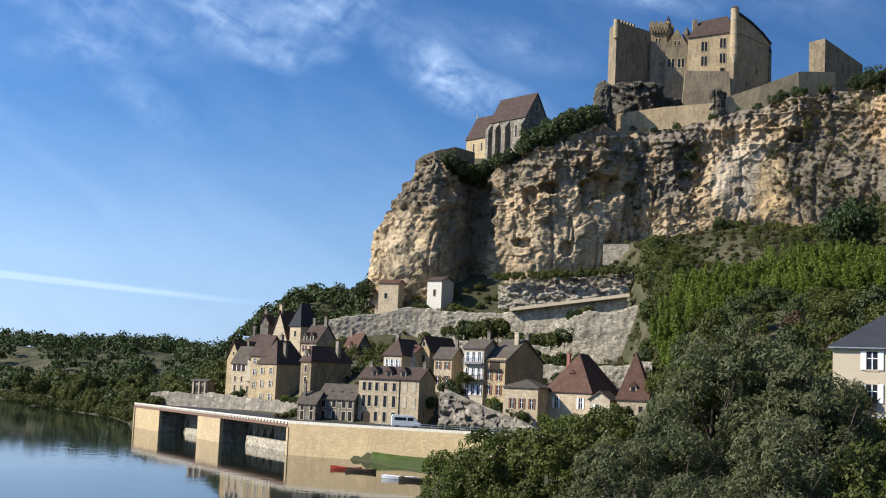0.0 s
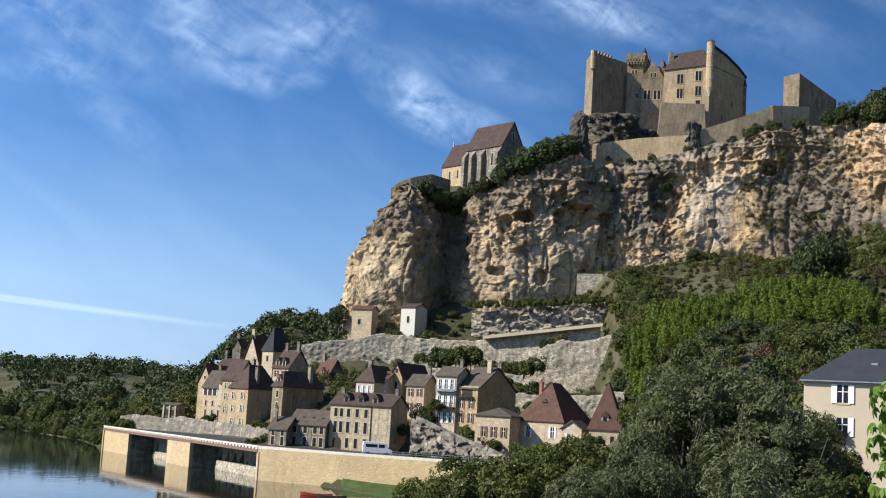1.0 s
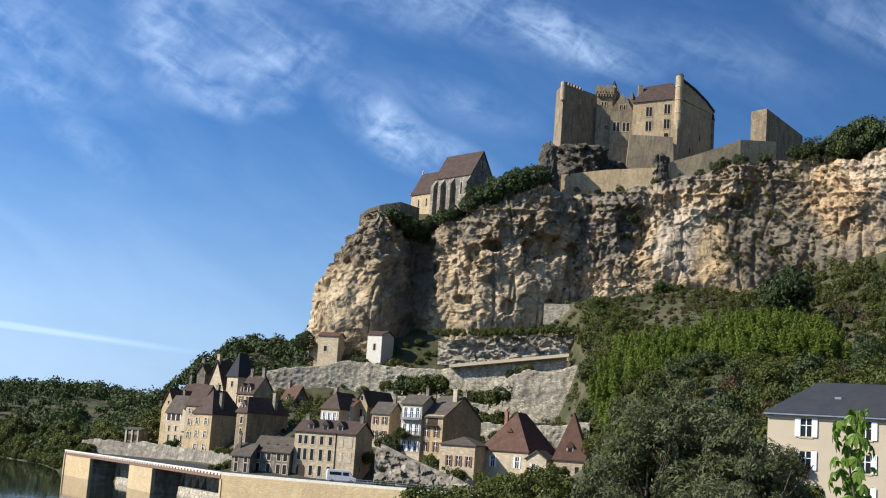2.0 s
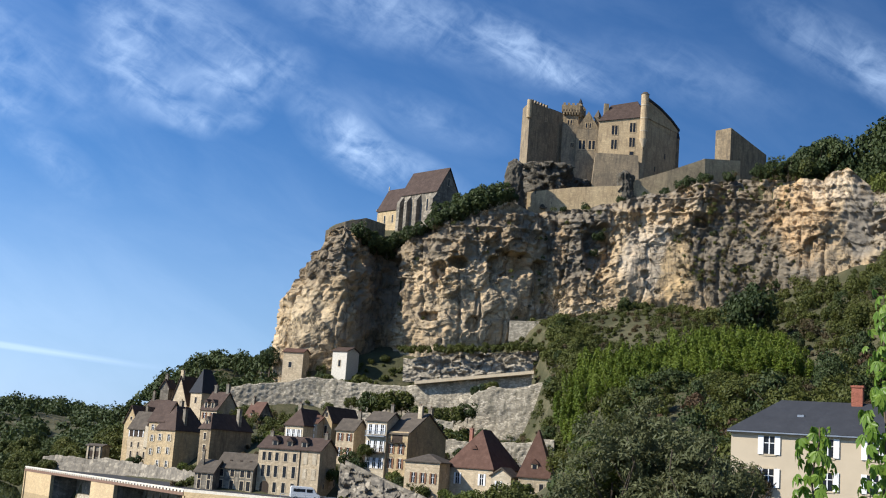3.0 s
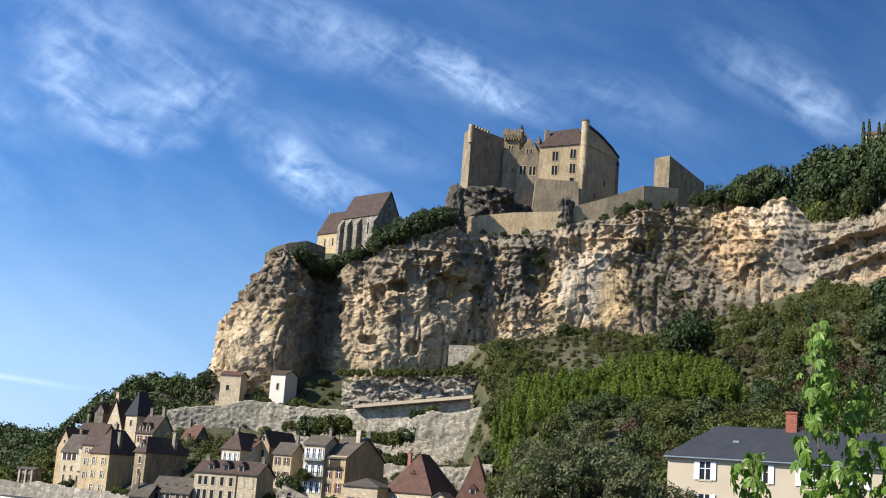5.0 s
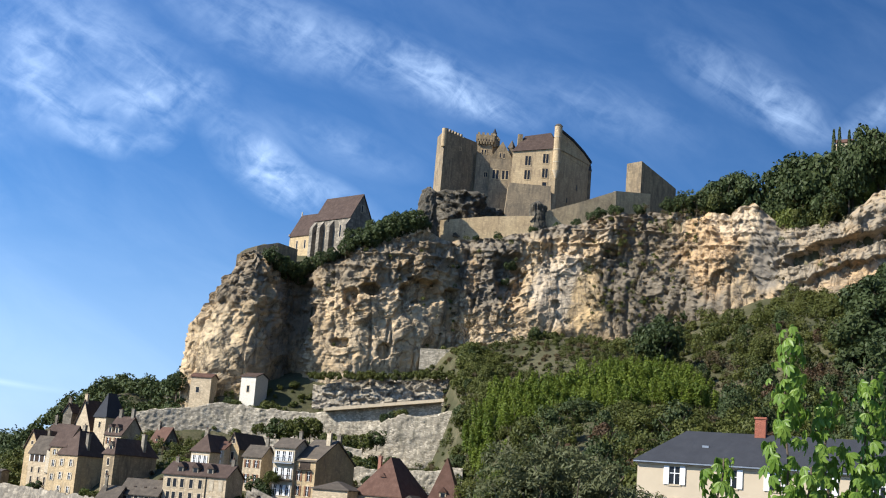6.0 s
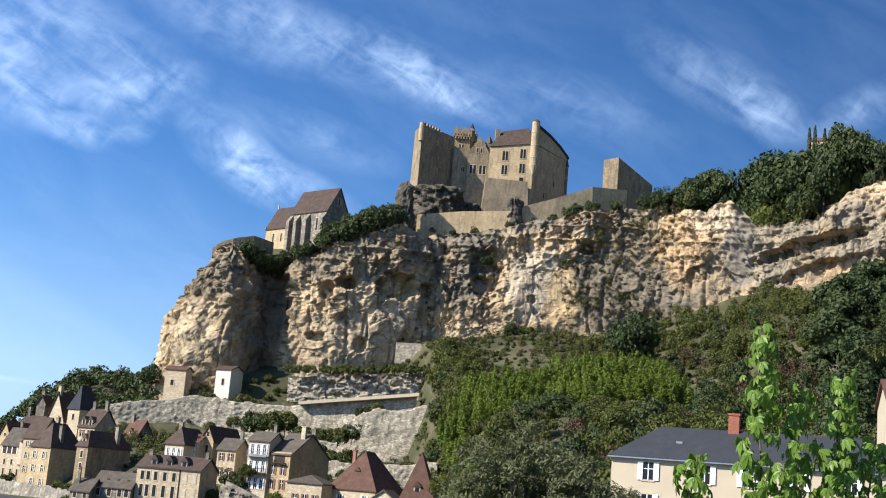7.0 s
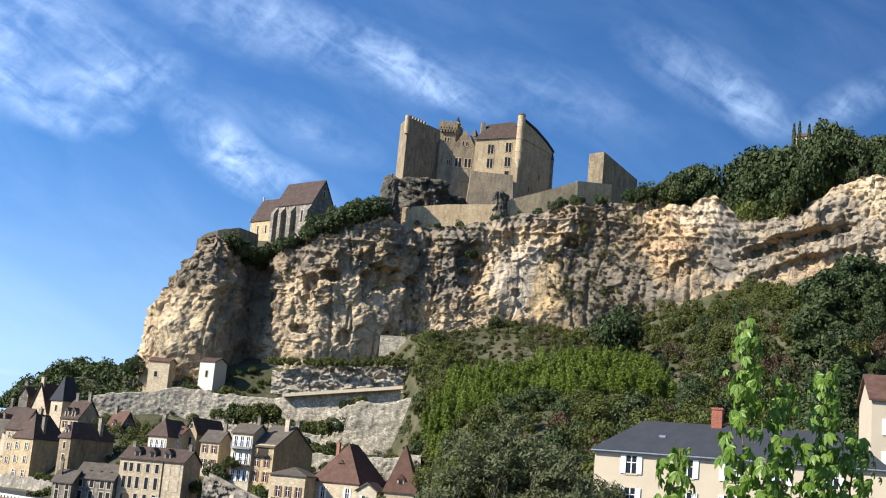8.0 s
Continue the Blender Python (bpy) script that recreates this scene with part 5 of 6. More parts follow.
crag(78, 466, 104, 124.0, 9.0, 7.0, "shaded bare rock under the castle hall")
wall_run("rampart", [(60.0, 452, 96, 114.2), (76, 448.5, 96, 116.6), (93, 445, 98, 118.0)], 1.6, M_LOGIS, "sunlit ochre rampart wall", "rampart")
wall_run("rampart", [(94.5, 447, 100, 119.5), (110, 448, 104, 125.5), (124.4, 450, 106, 132.0), (140, 458, 112, 134.5)], 1.6, M_LOGIS, "sloping weathered stone rampart wall", "rampart")
wall_run("rampart", [(30, 424, 92, 103.2), (42, 428, 92, 105.8), (53, 434, 94, 107.6)], 1.4, M_LOGIS, "low rampart wall above the bushes", "rampart")
wall_run("belvedere_wall", [(-10, 405.5, 80, 85.6), (-4, 405, 82, 89.0), (2.6, 406.5, 82, 91.0), (9, 412.5, 82, 90.6)], 0.9, M_CASTLE_SHADED, "parapet of a look-out on the cliff", "parapet")
bw = part("gate_tower", prism(bmesh.new(), [(133.6, 470), (138.4, 466), (157, 480), (152, 488)], 118, 149, 0.0, [148.6, 149.2, 143.5, 143.5]), M_CASTLE_SHADED)
tagged(bw, "ruined square gate tower of grey stone", "tower")

# ---- the chapel ----
# nave in darker grey to paint its shade; the sunlit choir stays ochre
ch = house(25.4, 418.0, 93.0, 17.5, 10.0, 11.6, 8.8, 50, "side", M_GREY, M_BROWN, "old stone chapel with a steep slate roof on the cliff", "chapel", foot=6)
ch["category"], ch["group"] = "chapel", "chapel"
for a in (-16.8, -13.2, -8.4, -0.6):
    part("buttress", prism(bmesh.new(), [(a - 0.7, -1.9), (a + 0.7, -1.9), (a + 0.7, -0.02), (a - 0.7, -0.02)], -6, 11, 0.0, [8.5, 8.5, 11.0, 11.0]), M_GREY, ch)
for a in (-10.8, -4.4):
    window(ch, a, 5.0, 0.9, 4.2, "front", 0, M_TRIM, None, 0, False)
window(ch, 5.0, 14.0, 0.7, 2.4, "side", 0, M_TRIM, None, 0, False)
cq = house(14.6, 430.0, 86.0, 12.6, 9.6, 14.0, 8.4, 50, "side", M_OCHRE, M_BROWN, "lower choir of the chapel with a slate roof", "chapel_choir", foot=4)
cq["category"], cq["group"] = "chapel", "chapel"
for a in (-8.6, -4.6):
    window(cq, a, 9.2, 0.7, 2.8, "front", 0, M_TRIM, None, 0, False)
part("coping", box(-12.95, -12.5, -0.35, 9.95, 14.0, 14.6), M_CASTLE_SHADED, cq)
part("finial", box(-12.9, -12.6, 4.6, 4.9, 22.0, 23.6), M_TRIM, cq)

# ---- plants ----
RNG = np.random.default_rng(7)


def leaf_cloud(name, pts, out, size, material, aspect=0.55, droop=0.0, spread=0.6):
    """Many pointed leaves at the points, roughly facing out."""
    n = len(pts)
    nrm = out + RNG.normal(0, spread, (n, 3))
    nrm /= np.linalg.norm(nrm, axis=1, keepdims=True) + 1e-9
    a = np.cross(nrm, RNG.normal(0, 1, (n, 3)))
    a[:, 2] -= droop
    a /= np.linalg.norm(a, axis=1, keepdims=True) + 1e-9
    b = np.cross(nrm, a)
    s = size * RNG.uniform(0.65, 1.35, n)[:, None]
    v = np.stack([pts - a * s, pts + b * s * aspect + nrm * s * 0.12, pts + a * s, pts - b * s * aspect + nrm * s * 0.12], 1).reshape(-1, 3)
    me = bpy.data.meshes.new(name)
    me.vertices.add(4 * n)
    me.vertices.foreach_set("co", v.astype(np.float32).ravel())
    me.loops.add(4 * n)
    me.loops.foreach_set("vertex_index", np.arange(4 * n, dtype=np.int32))
    me.polygons.add(n)
    me.polygons.foreach_set("loop_start", np.arange(0, 4 * n, 4, dtype=np.int32))
    me.update(calc_edges=True)
    me.materials.append(material)
    return me


def crown_points(n, rx, ry, z0, z1, lumps, lump_r, flat=0.35):
    """Points on the skins of many overlapping lumps that fill an egg-shaped crown."""
    c = RNG.normal(0, 1, (lumps, 3))
    c /= np.linalg.norm(c, axis=1, keepdims=True)
    c *= RNG.uniform(0.45, 1.0, (lumps, 1))
    c[:, 0] *= rx
    c[:, 1] *= ry
    c[:, 2] = (z0 + z1) / 2 + c[:, 2] * (z1 - z0) / 2
    r = lump_r * RNG.uniform(0.55, 1.3, lumps)
    k = RNG.integers(0, lumps, n)
    d = RNG.normal(0, 1, (n, 3))
    d /= np.linalg.norm(d, axis=1, keepdims=True)
    axis = c - np.array([0, 0, z0 * 0.7 + z1 * 0.3])
    inward = (d * axis[k]).sum(1) < 0
    d[inward] *= -1
    p = c[k] + d * (r[k] * RNG.uniform(0.72, 1.06, n))[:, None]
    return p, d


def limb(bm, a, b, r0, r1, n=6):
    a, b = Vector(a), Vector(b)
    q = (b - a).to_track_quat("Z", "Y")
    lo = [bm.verts.new(a + q @ Vector((r0 * math.cos(6.2832 * i / n), r0 * math.sin(6.2832 * i / n), 0))) for i in range(n)]
    hi = [bm.verts.new(b + q @ Vector((r1 * math.cos(6.2832 * i / n), r1 * math.sin(6.2832 * i / n), 0))) for i in range(n)]
    for i in range(n):
        bm.faces.new((lo[i], lo[(i + 1) % n], hi[(i + 1) % n], hi[i]))
    bm.faces.new(hi)
    bm.faces.new(lo[::-1])


def tree(name, label, category, group, h, rx, z0, n, size, material, lumps=26, lump_r=None, trunk_r=0.3, aspect=0.55, droop=0.0, limbs=6):
    """Trunk with limbs and a crown of leaves; stands at the origin until copied."""
    ob = thing(name, pose(0, 0, -500), label, category, group)
    bm = bmesh.new()
    top = z0 + (h - z0) * 0.55
    limb(bm, (0, 0, -1.0), (0.1, 0, max(z0, 0.6)), trunk_r, trunk_r * 0.7)
    limb(bm, (0.1, 0, max(z0, 0.6)), (0, 0.1, top), trunk_r * 0.7, trunk_r * 0.25)
    for i in range(limbs):
        ang = 6.2832 * i / limbs + RNG.uniform(-0.4, 0.4)
        zz = max(z0, 0.5) + (top - max(z0, 0.5)) * RNG.uniform(0.0, 0.7)
        limb(bm, (0.05, 0.05, zz), (rx * 0.75 * math.cos(ang), rx * 0.75 * math.sin(ang), zz + (h - zz) * RNG.uniform(0.35, 0.7)), trunk_r * 0.4, 0.03, 5)
    part("trunk", bm, M_BARK, ob)
    p, d = crown_points(n, rx * 0.8, rx * 0.8, z0 + (lump_r or rx * 0.35) * 0.6, h - (lump_r or rx * 0.35) * 0.6, lumps, lump_r or rx * 0.35)
    me = leaf_cloud("crown", p, d, size, material, aspect, droop)
    c = new("crown", me)
    c.parent = ob
    return ob


def plant(proto, x, y, s=1.0, z=None, sink=0.3, sz=None, turn=None):
    zz = float(land(x, y)) if z is None else z
    m = pose(x, y, zz - sink, 0, 0, RNG.uniform(0, 360) if turn is None else turn) @ Matrix.Diagonal((s, s, sz or s, 1))
    return copy_thing(proto, m)


def drop(*protos):
    for p in protos:
        for o in (*p.children_recursive, p):
            bpy.data.objects.remove(o)


# prototypes (removed again at the end)
OAK = [tree("oak_tree", "dark green oak tree with a dense rounded crown", "tree", "oak trees", 9, 4.2, 2.0, 2600, 0.34, L_OAK, 34, 1.5) for _ in range(3)]
SHRUB = [tree("shrub", "dense green scrub bush on the hillside", "shrub", "hillside scrub", 4.4, 3.0, 0.2, 1900, 0.27, L_SCRUB, 30, 1.05, 0.12) for _ in range(3)]
SHRUB += [tree("shrub", "dark evergreen bush on the slope", "shrub", "hillside scrub", 4.6, 2.8, 0.2, 1900, 0.25, L_OAK, 30, 1.0, 0.12) for _ in range(2)]
FRESH = [tree("shrub", "light green leafy bush", "shrub", "village bushes", 4.2, 2.4, 0.2, 1500, 0.25, L_BRIGHT, 26, 0.9, 0.12) for _ in range(2)]
BANK = [tree("riverside_tree", "tall olive-green riverside tree", "tree", "riverside trees", 15, 6.5, 1.0, 4500, 0.46, L_RIVER, 46, 2.0, 0.4) for _ in range(3)]


def bamboo_clump():
    """Leaning canes, each with a feathery plume."""
    ob = thing("bamboo", pose(0, 0, -500), "bright green bamboo clump with feathery tops", "bamboo", "bamboo grove")
    bm, pts, outs = bmesh.new(), [], []
    for i in range(15):
        a, r = RNG.uniform(0, 6.28), RNG.uniform(0.2, 2.4)
        h, lean = RNG.uniform(4.6, 7.2), RNG.uniform(0.05, 0.22)
        x, y = r * math.cos(a), r * math.sin(a)
        foot, tip = np.array([x, y, -0.5]), np.array([x + lean * h * math.cos(a), y + lean * h * math.sin(a), h])
        limb(bm, foot, tip, 0.05, 0.015, 4)
        n = 170
        f = RNG.uniform(0.35, 1.02, n)
        d = RNG.normal(0, 1, (n, 3))
        d /= np.linalg.norm(d, axis=1, keepdims=True)
        rad = 0.95 * np.sqrt(np.clip(1.04 - f, 0, 1))[:, None] + 0.08
        pts.append(foot[None] + (tip - foot)[None] * f[:, None] + d * rad)
        outs.append(d + np.array([[0, 0, 0.5]]))
    tagged(part("cane", bm, M_BARK, ob), kind="stuff")
    c = new("foliage", leaf_cloud("foliage", np.concatenate(pts), np.concatenate(outs), 0.30, L_BAMBOO, 0.34, 0.5, 0.45))
    c.parent = ob
    return ob


BAMBOO = [bamboo_clump() for _ in range(3)]

# the bamboo grove: staggered rows along the slope
for i in range(88):
    f = (i % 22) / 21
    x, y = 53 + 46 * f + RNG.uniform(-1.8, 1.8), 308 - 12 * f - (i // 22) * 6.5 + RNG.uniform(-2, 2)
    plant(BAMBOO[i % 3], x, y, RNG.uniform(0.95, 1.3), None, 0.3, RNG.uniform(0.9, 1.6) * (1.0 - 0.1 * (i // 22)))


def scrub(name, spots, leaves, material, label, size, level=None):
    """Uncounted bushes grown into one another, as one mesh of leaves."""
    spots = np.array(spots)
    m = len(spots)
    k = np.repeat(np.arange(m), leaves)
    lump = RNG.normal(0, 1, (m, 9, 3))
    lump /= np.linalg.norm(lump, axis=2, keepdims=True)
    lump[:, :, 2] = np.abs(lump[:, :, 2])
    q = lump[k, RNG.integers(0, 9, len(k))] * 0.62
    d = RNG.normal(0, 1, (len(k), 3))
    d /= np.linalg.norm(d, axis=1, keepdims=True)
    p = (q + d * RNG.uniform(0.25, 0.42, (len(k), 1))) * spots[k, 2:3]
    p[:, 2] *= 1.15
    base = land(spots[:, 0], spots[:, 1]) if level is None else np.array(level)
    p += np.stack([spots[k, 0], spots[k, 1], base[k] + spots[k, 2] * 0.3], 1)
    ob = new(name, leaf_cloud(name, p, d + q, size, material, 0.55, 0, 0.7))
    return tagged(ob, label, "scrub", "", "stuff")


def slope_spots(n, y0, y1, r0, r1):
    out = []
    while len(out) < n:
        y = RNG.uniform(y0, y1)
        x = RNG.uniform(0.165 * y - 1, 0.62 * y)
        if (y > 236 and x < 46) or math.hypot(x - 50, y - 112) < 17 or math.hypot(x - 77, y - 126) < 13:
            continue
        out.append((x, y, RNG.uniform(r0, r1)))
    return out


scrub("hillside_scrub", slope_spots(150, 128, 270, 1.3, 2.4), 800, L_SCRUB, "dense olive-green undergrowth covering the hillside", 0.24)
SLOPE = [tree("slope_tree", "olive-green broadleaf tree in the hillside thicket", "tree", "thicket trees", 7.5, 4.0, 0.4, 1700, 0.30, L_SCRUB, 20, 1.45, 0.2) for _ in range(3)]
SLOPE += [tree("slope_tree", "dark evergreen oak in the hillside thicket", "tree", "thicket oaks", 8.0, 4.0, 0.4, 1700, 0.29, L_OAK, 20, 1.5, 0.2) for _ in range(2)]
SLOPE += [tree("slope_tree", "yellowish green tree in the hillside thicket", "tree", "thicket trees", 7.0, 3.6, 0.4, 1600, 0.28, L_RIVER, 18, 1.35, 0.2)]
SLOPE += [tree("slope_shrub", "brown autumn bush in the hillside thicket", "shrub", "thicket bushes", 5.6, 3.2, 0.2, 1500, 0.25, L_DRY, 18, 1.15, 0.12)]
SLOPE += [tree("slope_shrub", "dark russet bush in the hillside thicket", "shrub", "thicket bushes", 6.0, 3.4, 0.2, 1600, 0.25, L_RUSSET, 18, 1.2, 0.12)]
# the grove stays in view above the thicket: how steeply its tops may rise, by direction
SKY_U, SKY_W = (0.15, 0.36, 0.40, 0.436, 0.485, 0.53), (0.080, 0.091, 0.125, 0.165, 0.205, 0.23)
KINDS = (0, 3, 1, 4, 2, 5, 0, 3, 6, 1, 4, 7, 2)
count = 0
for gy2 in np.arange(132, 296, 8.0):
    for gx2 in np.arange(20, 180, 7.6):
        x, y = gx2 + RNG.uniform(-3, 3), gy2 + RNG.uniform(-3, 3)
        if x < 0.165 * y or x > 0.56 * y or (y > 236 and x < 49) or math.hypot(x - 50, y - 112) < 18 or math.hypot(x - 77, y - 126) < 14 or (y > 272 and x < 102):
            continue
        count += 1
        kind = KINDS[(count * 7 + int(x / 9)) % 13]
        s = RNG.uniform(0.7, 1.15)
        room = 14 + y * float(np.interp(x / y, SKY_U, SKY_W)) + RNG.uniform(-1.0, 1.5) - float(land(x, y))
        tall = min(s * RNG.uniform(0.85, 1.25), max(room, 1.6) / 7.6)
        plant(SLOPE[kind], x, y, max(0.45, min(s, tall * 1.35)), None, 0.4, tall)
# trees higher up, between the grove and the cliff
for i in range(60):
    x = RNG.uniform(108, 190)
    cy = float(np.interp(x, CLIFF_X, CLIFF_Y))
    y = cy - 12 - 70 * RNG.uniform(0, 1) ** 0.8
    if x < 0.56 * y:
        s = RNG.uniform(0.5, 0.95) * (0.6 if y > cy - 26 else 1.0)
        plant(SLOPE[KINDS[i % 13]], x, y, s, None, 0.4, s * RNG.uniform(0.8, 1.2))


def foot_spots(n, r0, r1, xa, xb):
    out = []
    for _ in range(n):
        x = RNG.uniform(xa, xb)
        cy = float(np.interp(x, CLIFF_X, CLIFF_Y))
        out.append((x, RNG.uniform(max(298, cy - 85), cy - 5), RNG.uniform(r0, r1)))
    return out


edge = [(0.168 * y + abs(RNG.normal(0, 4)), y, RNG.uniform(1.2, 2.8)) for y in RNG.uniform(285, 372, 110)] + [(0.160 * y + abs(RNG.normal(0, 3)), y, RNG.uniform(1.4, 3.0)) for y in RNG.uniform(352, 388, 60)] + [(RNG.uniform(51, 68), RNG.uniform(240, 270), RNG.uniform(1.4, 2.4)) for _ in range(80)]
scrub("bank_scrub", edge, 700, L_SCRUB, "tangled bushes on the steep bank beside the wall", 0.25)
town = [(RNG.uniform(-34, 50), RNG.uniform(276, 374), RNG.uniform(0.5, 1.7)) for _ in range(330)] + [(RNG.uniform(-33, 12), RNG.uniform(328, 374), RNG.uniform(0.8, 2.2)) for _ in range(110)] + [(RNG.uniform(1, 19), RNG.uniform(250, 262), RNG.uniform(0.3, 0.8)) for _ in range(60)]
scrub("garden_scrub", town, 260, L_SCRUB, "garden shrubs and brambles between the houses", 0.2)
for stuff_name, mat_used, count, words in (("cliff_tufts", L_DRY, 240, "dry tufts rooted in the cliff face"), ("cliff_greenery", L_SCRUB, 170, "small green bushes rooted in the cliff face")):
    xs = np.concatenate([RNG.uniform(100, 134, count * 2 // 3), RNG.uniform(15, 170, count - count * 2 // 3)])
    v = RNG.uniform(0.08, 1.0, count)
    lo, hi = np.interp(xs, BASE_X, BASE_Z), np.interp(xs, TOP_X, TOP_Z)
    scrub(stuff_name, np.stack([xs, np.interp(xs, CLIFF_X, CLIFF_Y) - 1.2, RNG.uniform(0.4, 1.3, count)], 1), 130, mat_used, words, 0.17, lo + (hi - lo) * v)
shore = [(RNG.uniform(9, 42), RNG.uniform(190, 218), RNG.uniform(1.2, 2.6)) for _ in range(70)]
scrub("shore_scrub", shore, 800, L_SCRUB, "bushes behind the grass bank", 0.22)
town = [(RNG.uniform(-34, 50), RNG.uniform(276, 374), RNG.uniform(0.4, 1.3)) for _ in range(200)]
scrub("garden_brush", town, 240, L_DRY, "dry weeds between the houses", 0.16)
shelf = [(RNG.uniform(-20, 64), RNG.uniform(380, 398), RNG.uniform(0.4, 1.5)) for _ in range(200)]
scrub("ledge_scrub", shelf, 260, L_SCRUB, "low bushes on the ledge under the cliff", 0.2)
scrub("slope_scrub", foot_spots(700, 0.5, 2.0, 48, 172), 260, L_SCRUB, "low scrub on the dry slope under the cliff", 0.2)
lip = [(x, 379.5 - (x - 17) * 0.205 + RNG.uniform(-1, 6), RNG.uniform(0.5, 1.4)) for x in RNG.uniform(15, 63, 150)]
scrub("lip_scrub", lip, 240, L_SCRUB, "weeds and low bushes along the lip of the rock band", 0.2, [45.0 + (x - 17) * 0.13 + (y - 376) * 0.25 + RNG.uniform(0, 1) for x, y, r in lip])
scrub("slope_dry_scrub", foot_spots(380, 0.4, 1.3, 48, 125), 220, L_DRY, "dry tufts on the slope under the cliff", 0.18)
scrub("cliff_foot_scrub", foot_spots(190, 1.6, 4.6, 100, 225), 600, L_SCRUB, "thick bushes at the foot of the cliff", 0.27)
plant(OAK[0], 107, 330, 1.55, None, 0.5, 1.9)
plant(OAK[1], 103, 332, 1.2, None, 0.5, 1.5)
for x, y, s in ((118, 236, 1.5), (112, 222, 1.3), (126, 246, 1.7), (100, 204, 1.1), (138, 285, 1.6), (150, 300, 1.8), (92, 190, 1.0), (130, 262, 1.6), (156, 305, 1.7), (163, 310, 1.8), (145, 290, 1.6), (168, 318, 1.7), (158, 296, 1.5), (172, 312, 1.6), (140, 270, 1.4)):
    plant(OAK[int(x) % 3], x, y, s)
# bushes on the edge of the slope, beside the broken wall
for i in range(16):
    y = 296 + 5.2 * i
    plant(SHRUB[i % 5], 0.1635 * y + RNG.uniform(-0.6, 1.6), y, RNG.uniform(0.8, 1.3))
# bushes against the long terrace wall
for x, y, z, s in ((8.2, 366, 27.5, 1.5), (12.4, 364, 27.5, 1.7), (16.5, 364, 28.0, 1.5), (21.9, 352, 25.0, 1.2), (25.7, 350, 24.5, 1.3), (30.0, 350, 25.5, 1.2), (34.1, 350, 27.5, 1.0), (38.0, 361, 34.0, 1.0), (41.1, 361, 35.6, 0.8), (18.3, 330, 19.0, 1.3), (23.4, 330, 19.5, 1.4), (28.3, 320, 18.0, 1.2), (2.6, 370, 29.0, 0.8), (-4, 370, 27.0, 0.7), (-12, 371, 26.0, 0.6), (-20, 370, 24.0, 0.6)):
    plant(SHRUB[int(x + 40) % 5], x, y, s, z)
# bushes on the brow under the chapel and the ramparts
for x, dy, dz, s in ((1, 0, -3.5, 1.2), (4, -1, -5, 1.3), (7, -2, -6, 1.4), (10, -1, -5, 1.4), (13, 0, -4, 1.3), (16, 1, -3, 1.1), (20, 2, -2, 1.0), (24, 2, -1.5, 1.3), (27, 3, 0, 1.5), (31, 3, -1, 1.6), (35, 3, 0, 1.8), (39, 3, 0.5, 1.8), (43, 3, 1, 1.7), (46, 4, 2, 1.5), (33, 7, 2, 1.5), (38, 7, 3, 1.5), (43, 8, 3.5, 1.4), (48, 3, 1, 1.0),
                     (103, 4, 0, 0.9), (110, 5, 0.5, 1.0), (98, 5, 0, 0.7), (84, 3, 0, 0.6), (117, 4, 0, 0.8), (125, 4, 0, 1.0), (129, 5, 1, 1.2), (133, 5, 1, 1.5), (92, 4, 0, 0.6), (106, 8, 2, 0.8), (66, 3, 0, 0.5), (73, 3, 0, 0.6)):
    plant(SHRUB[3 + int(x) % 2], x, float(np.interp(x, CLIFF_X, CLIFF_Y)) + dy, s, float(np.interp(x, TOP_X, TOP_Z)) + dz - 0.6)
plant(OAK[0], -23.5, 404, 0.95, 39.0)
for i in range(30):
    x = RNG.uniform(138, 180)
    plant(OAK[i % 3], x, float(np.interp(x, CLIFF_X, CLIFF_Y)) + RNG.uniform(9, 26), RNG.uniform(1.2, 1.6), None, 1.0, RNG.uniform(1.5, 2.3))
# hanging greenery on the face
for x, z, s in ((6, 83, 0.9), (11, 79, 0.8), (77, 89, 0.8), (76, 84, 0.6), (60, 88, 0.4), (100, 90, 0.4), (20, 86, 0.5), (112, 92, 0.5), (105, 84, 0.5), (118, 80, 0.6), (123, 88, 0.4), (96, 96, 0.35), (130, 76, 0.7)):
    plant(SHRUB[3], x, float(np.interp(x, CLIFF_X, CLIFF_Y)) + 0.5, s, z)
# woods on the plateau
for i in range(110):
    x = RNG.uniform(135, 225)
    cy = float(np.interp(x, CLIFF_X, CLIFF_Y))
    y = cy + 7 + RNG.uniform(0, 36)
    plant(SLOPE[KINDS[i % 13]] if i % 6 else FRESH[0], x, y, RNG.uniform(1.0, 1.5) * (1.0 if i % 6 else 1.5), None, 1.0, RNG.uniform(1.3, 2.2) * (1.0 if i % 6 else 1.3))


# the tall skyline trees along the brow
for i, x in enumerate(np.linspace(131, 207, 26)):
    x = float(x) + RNG.uniform(-1.2, 1.2)
    y = float(np.interp(x, CLIFF_X, CLIFF_Y)) + RNG.uniform(12, 24)
    foot = float(land(x, y))
    top = float(np.interp(x * 390 / y, [130, 150, 160, 170, 180, 191, 207], [119, 125, 133, 132, 129, 138, 139])) + RNG.uniform(-4, 1.0)
    tall = max(0.8, (top - foot) / 8.6)
    plant((OAK + SLOPE[3:5] + SLOPE[5:6])[i * 5 % 6], x, y, tall * RNG.uniform(0.68, 0.85), foot, 0.5, tall)


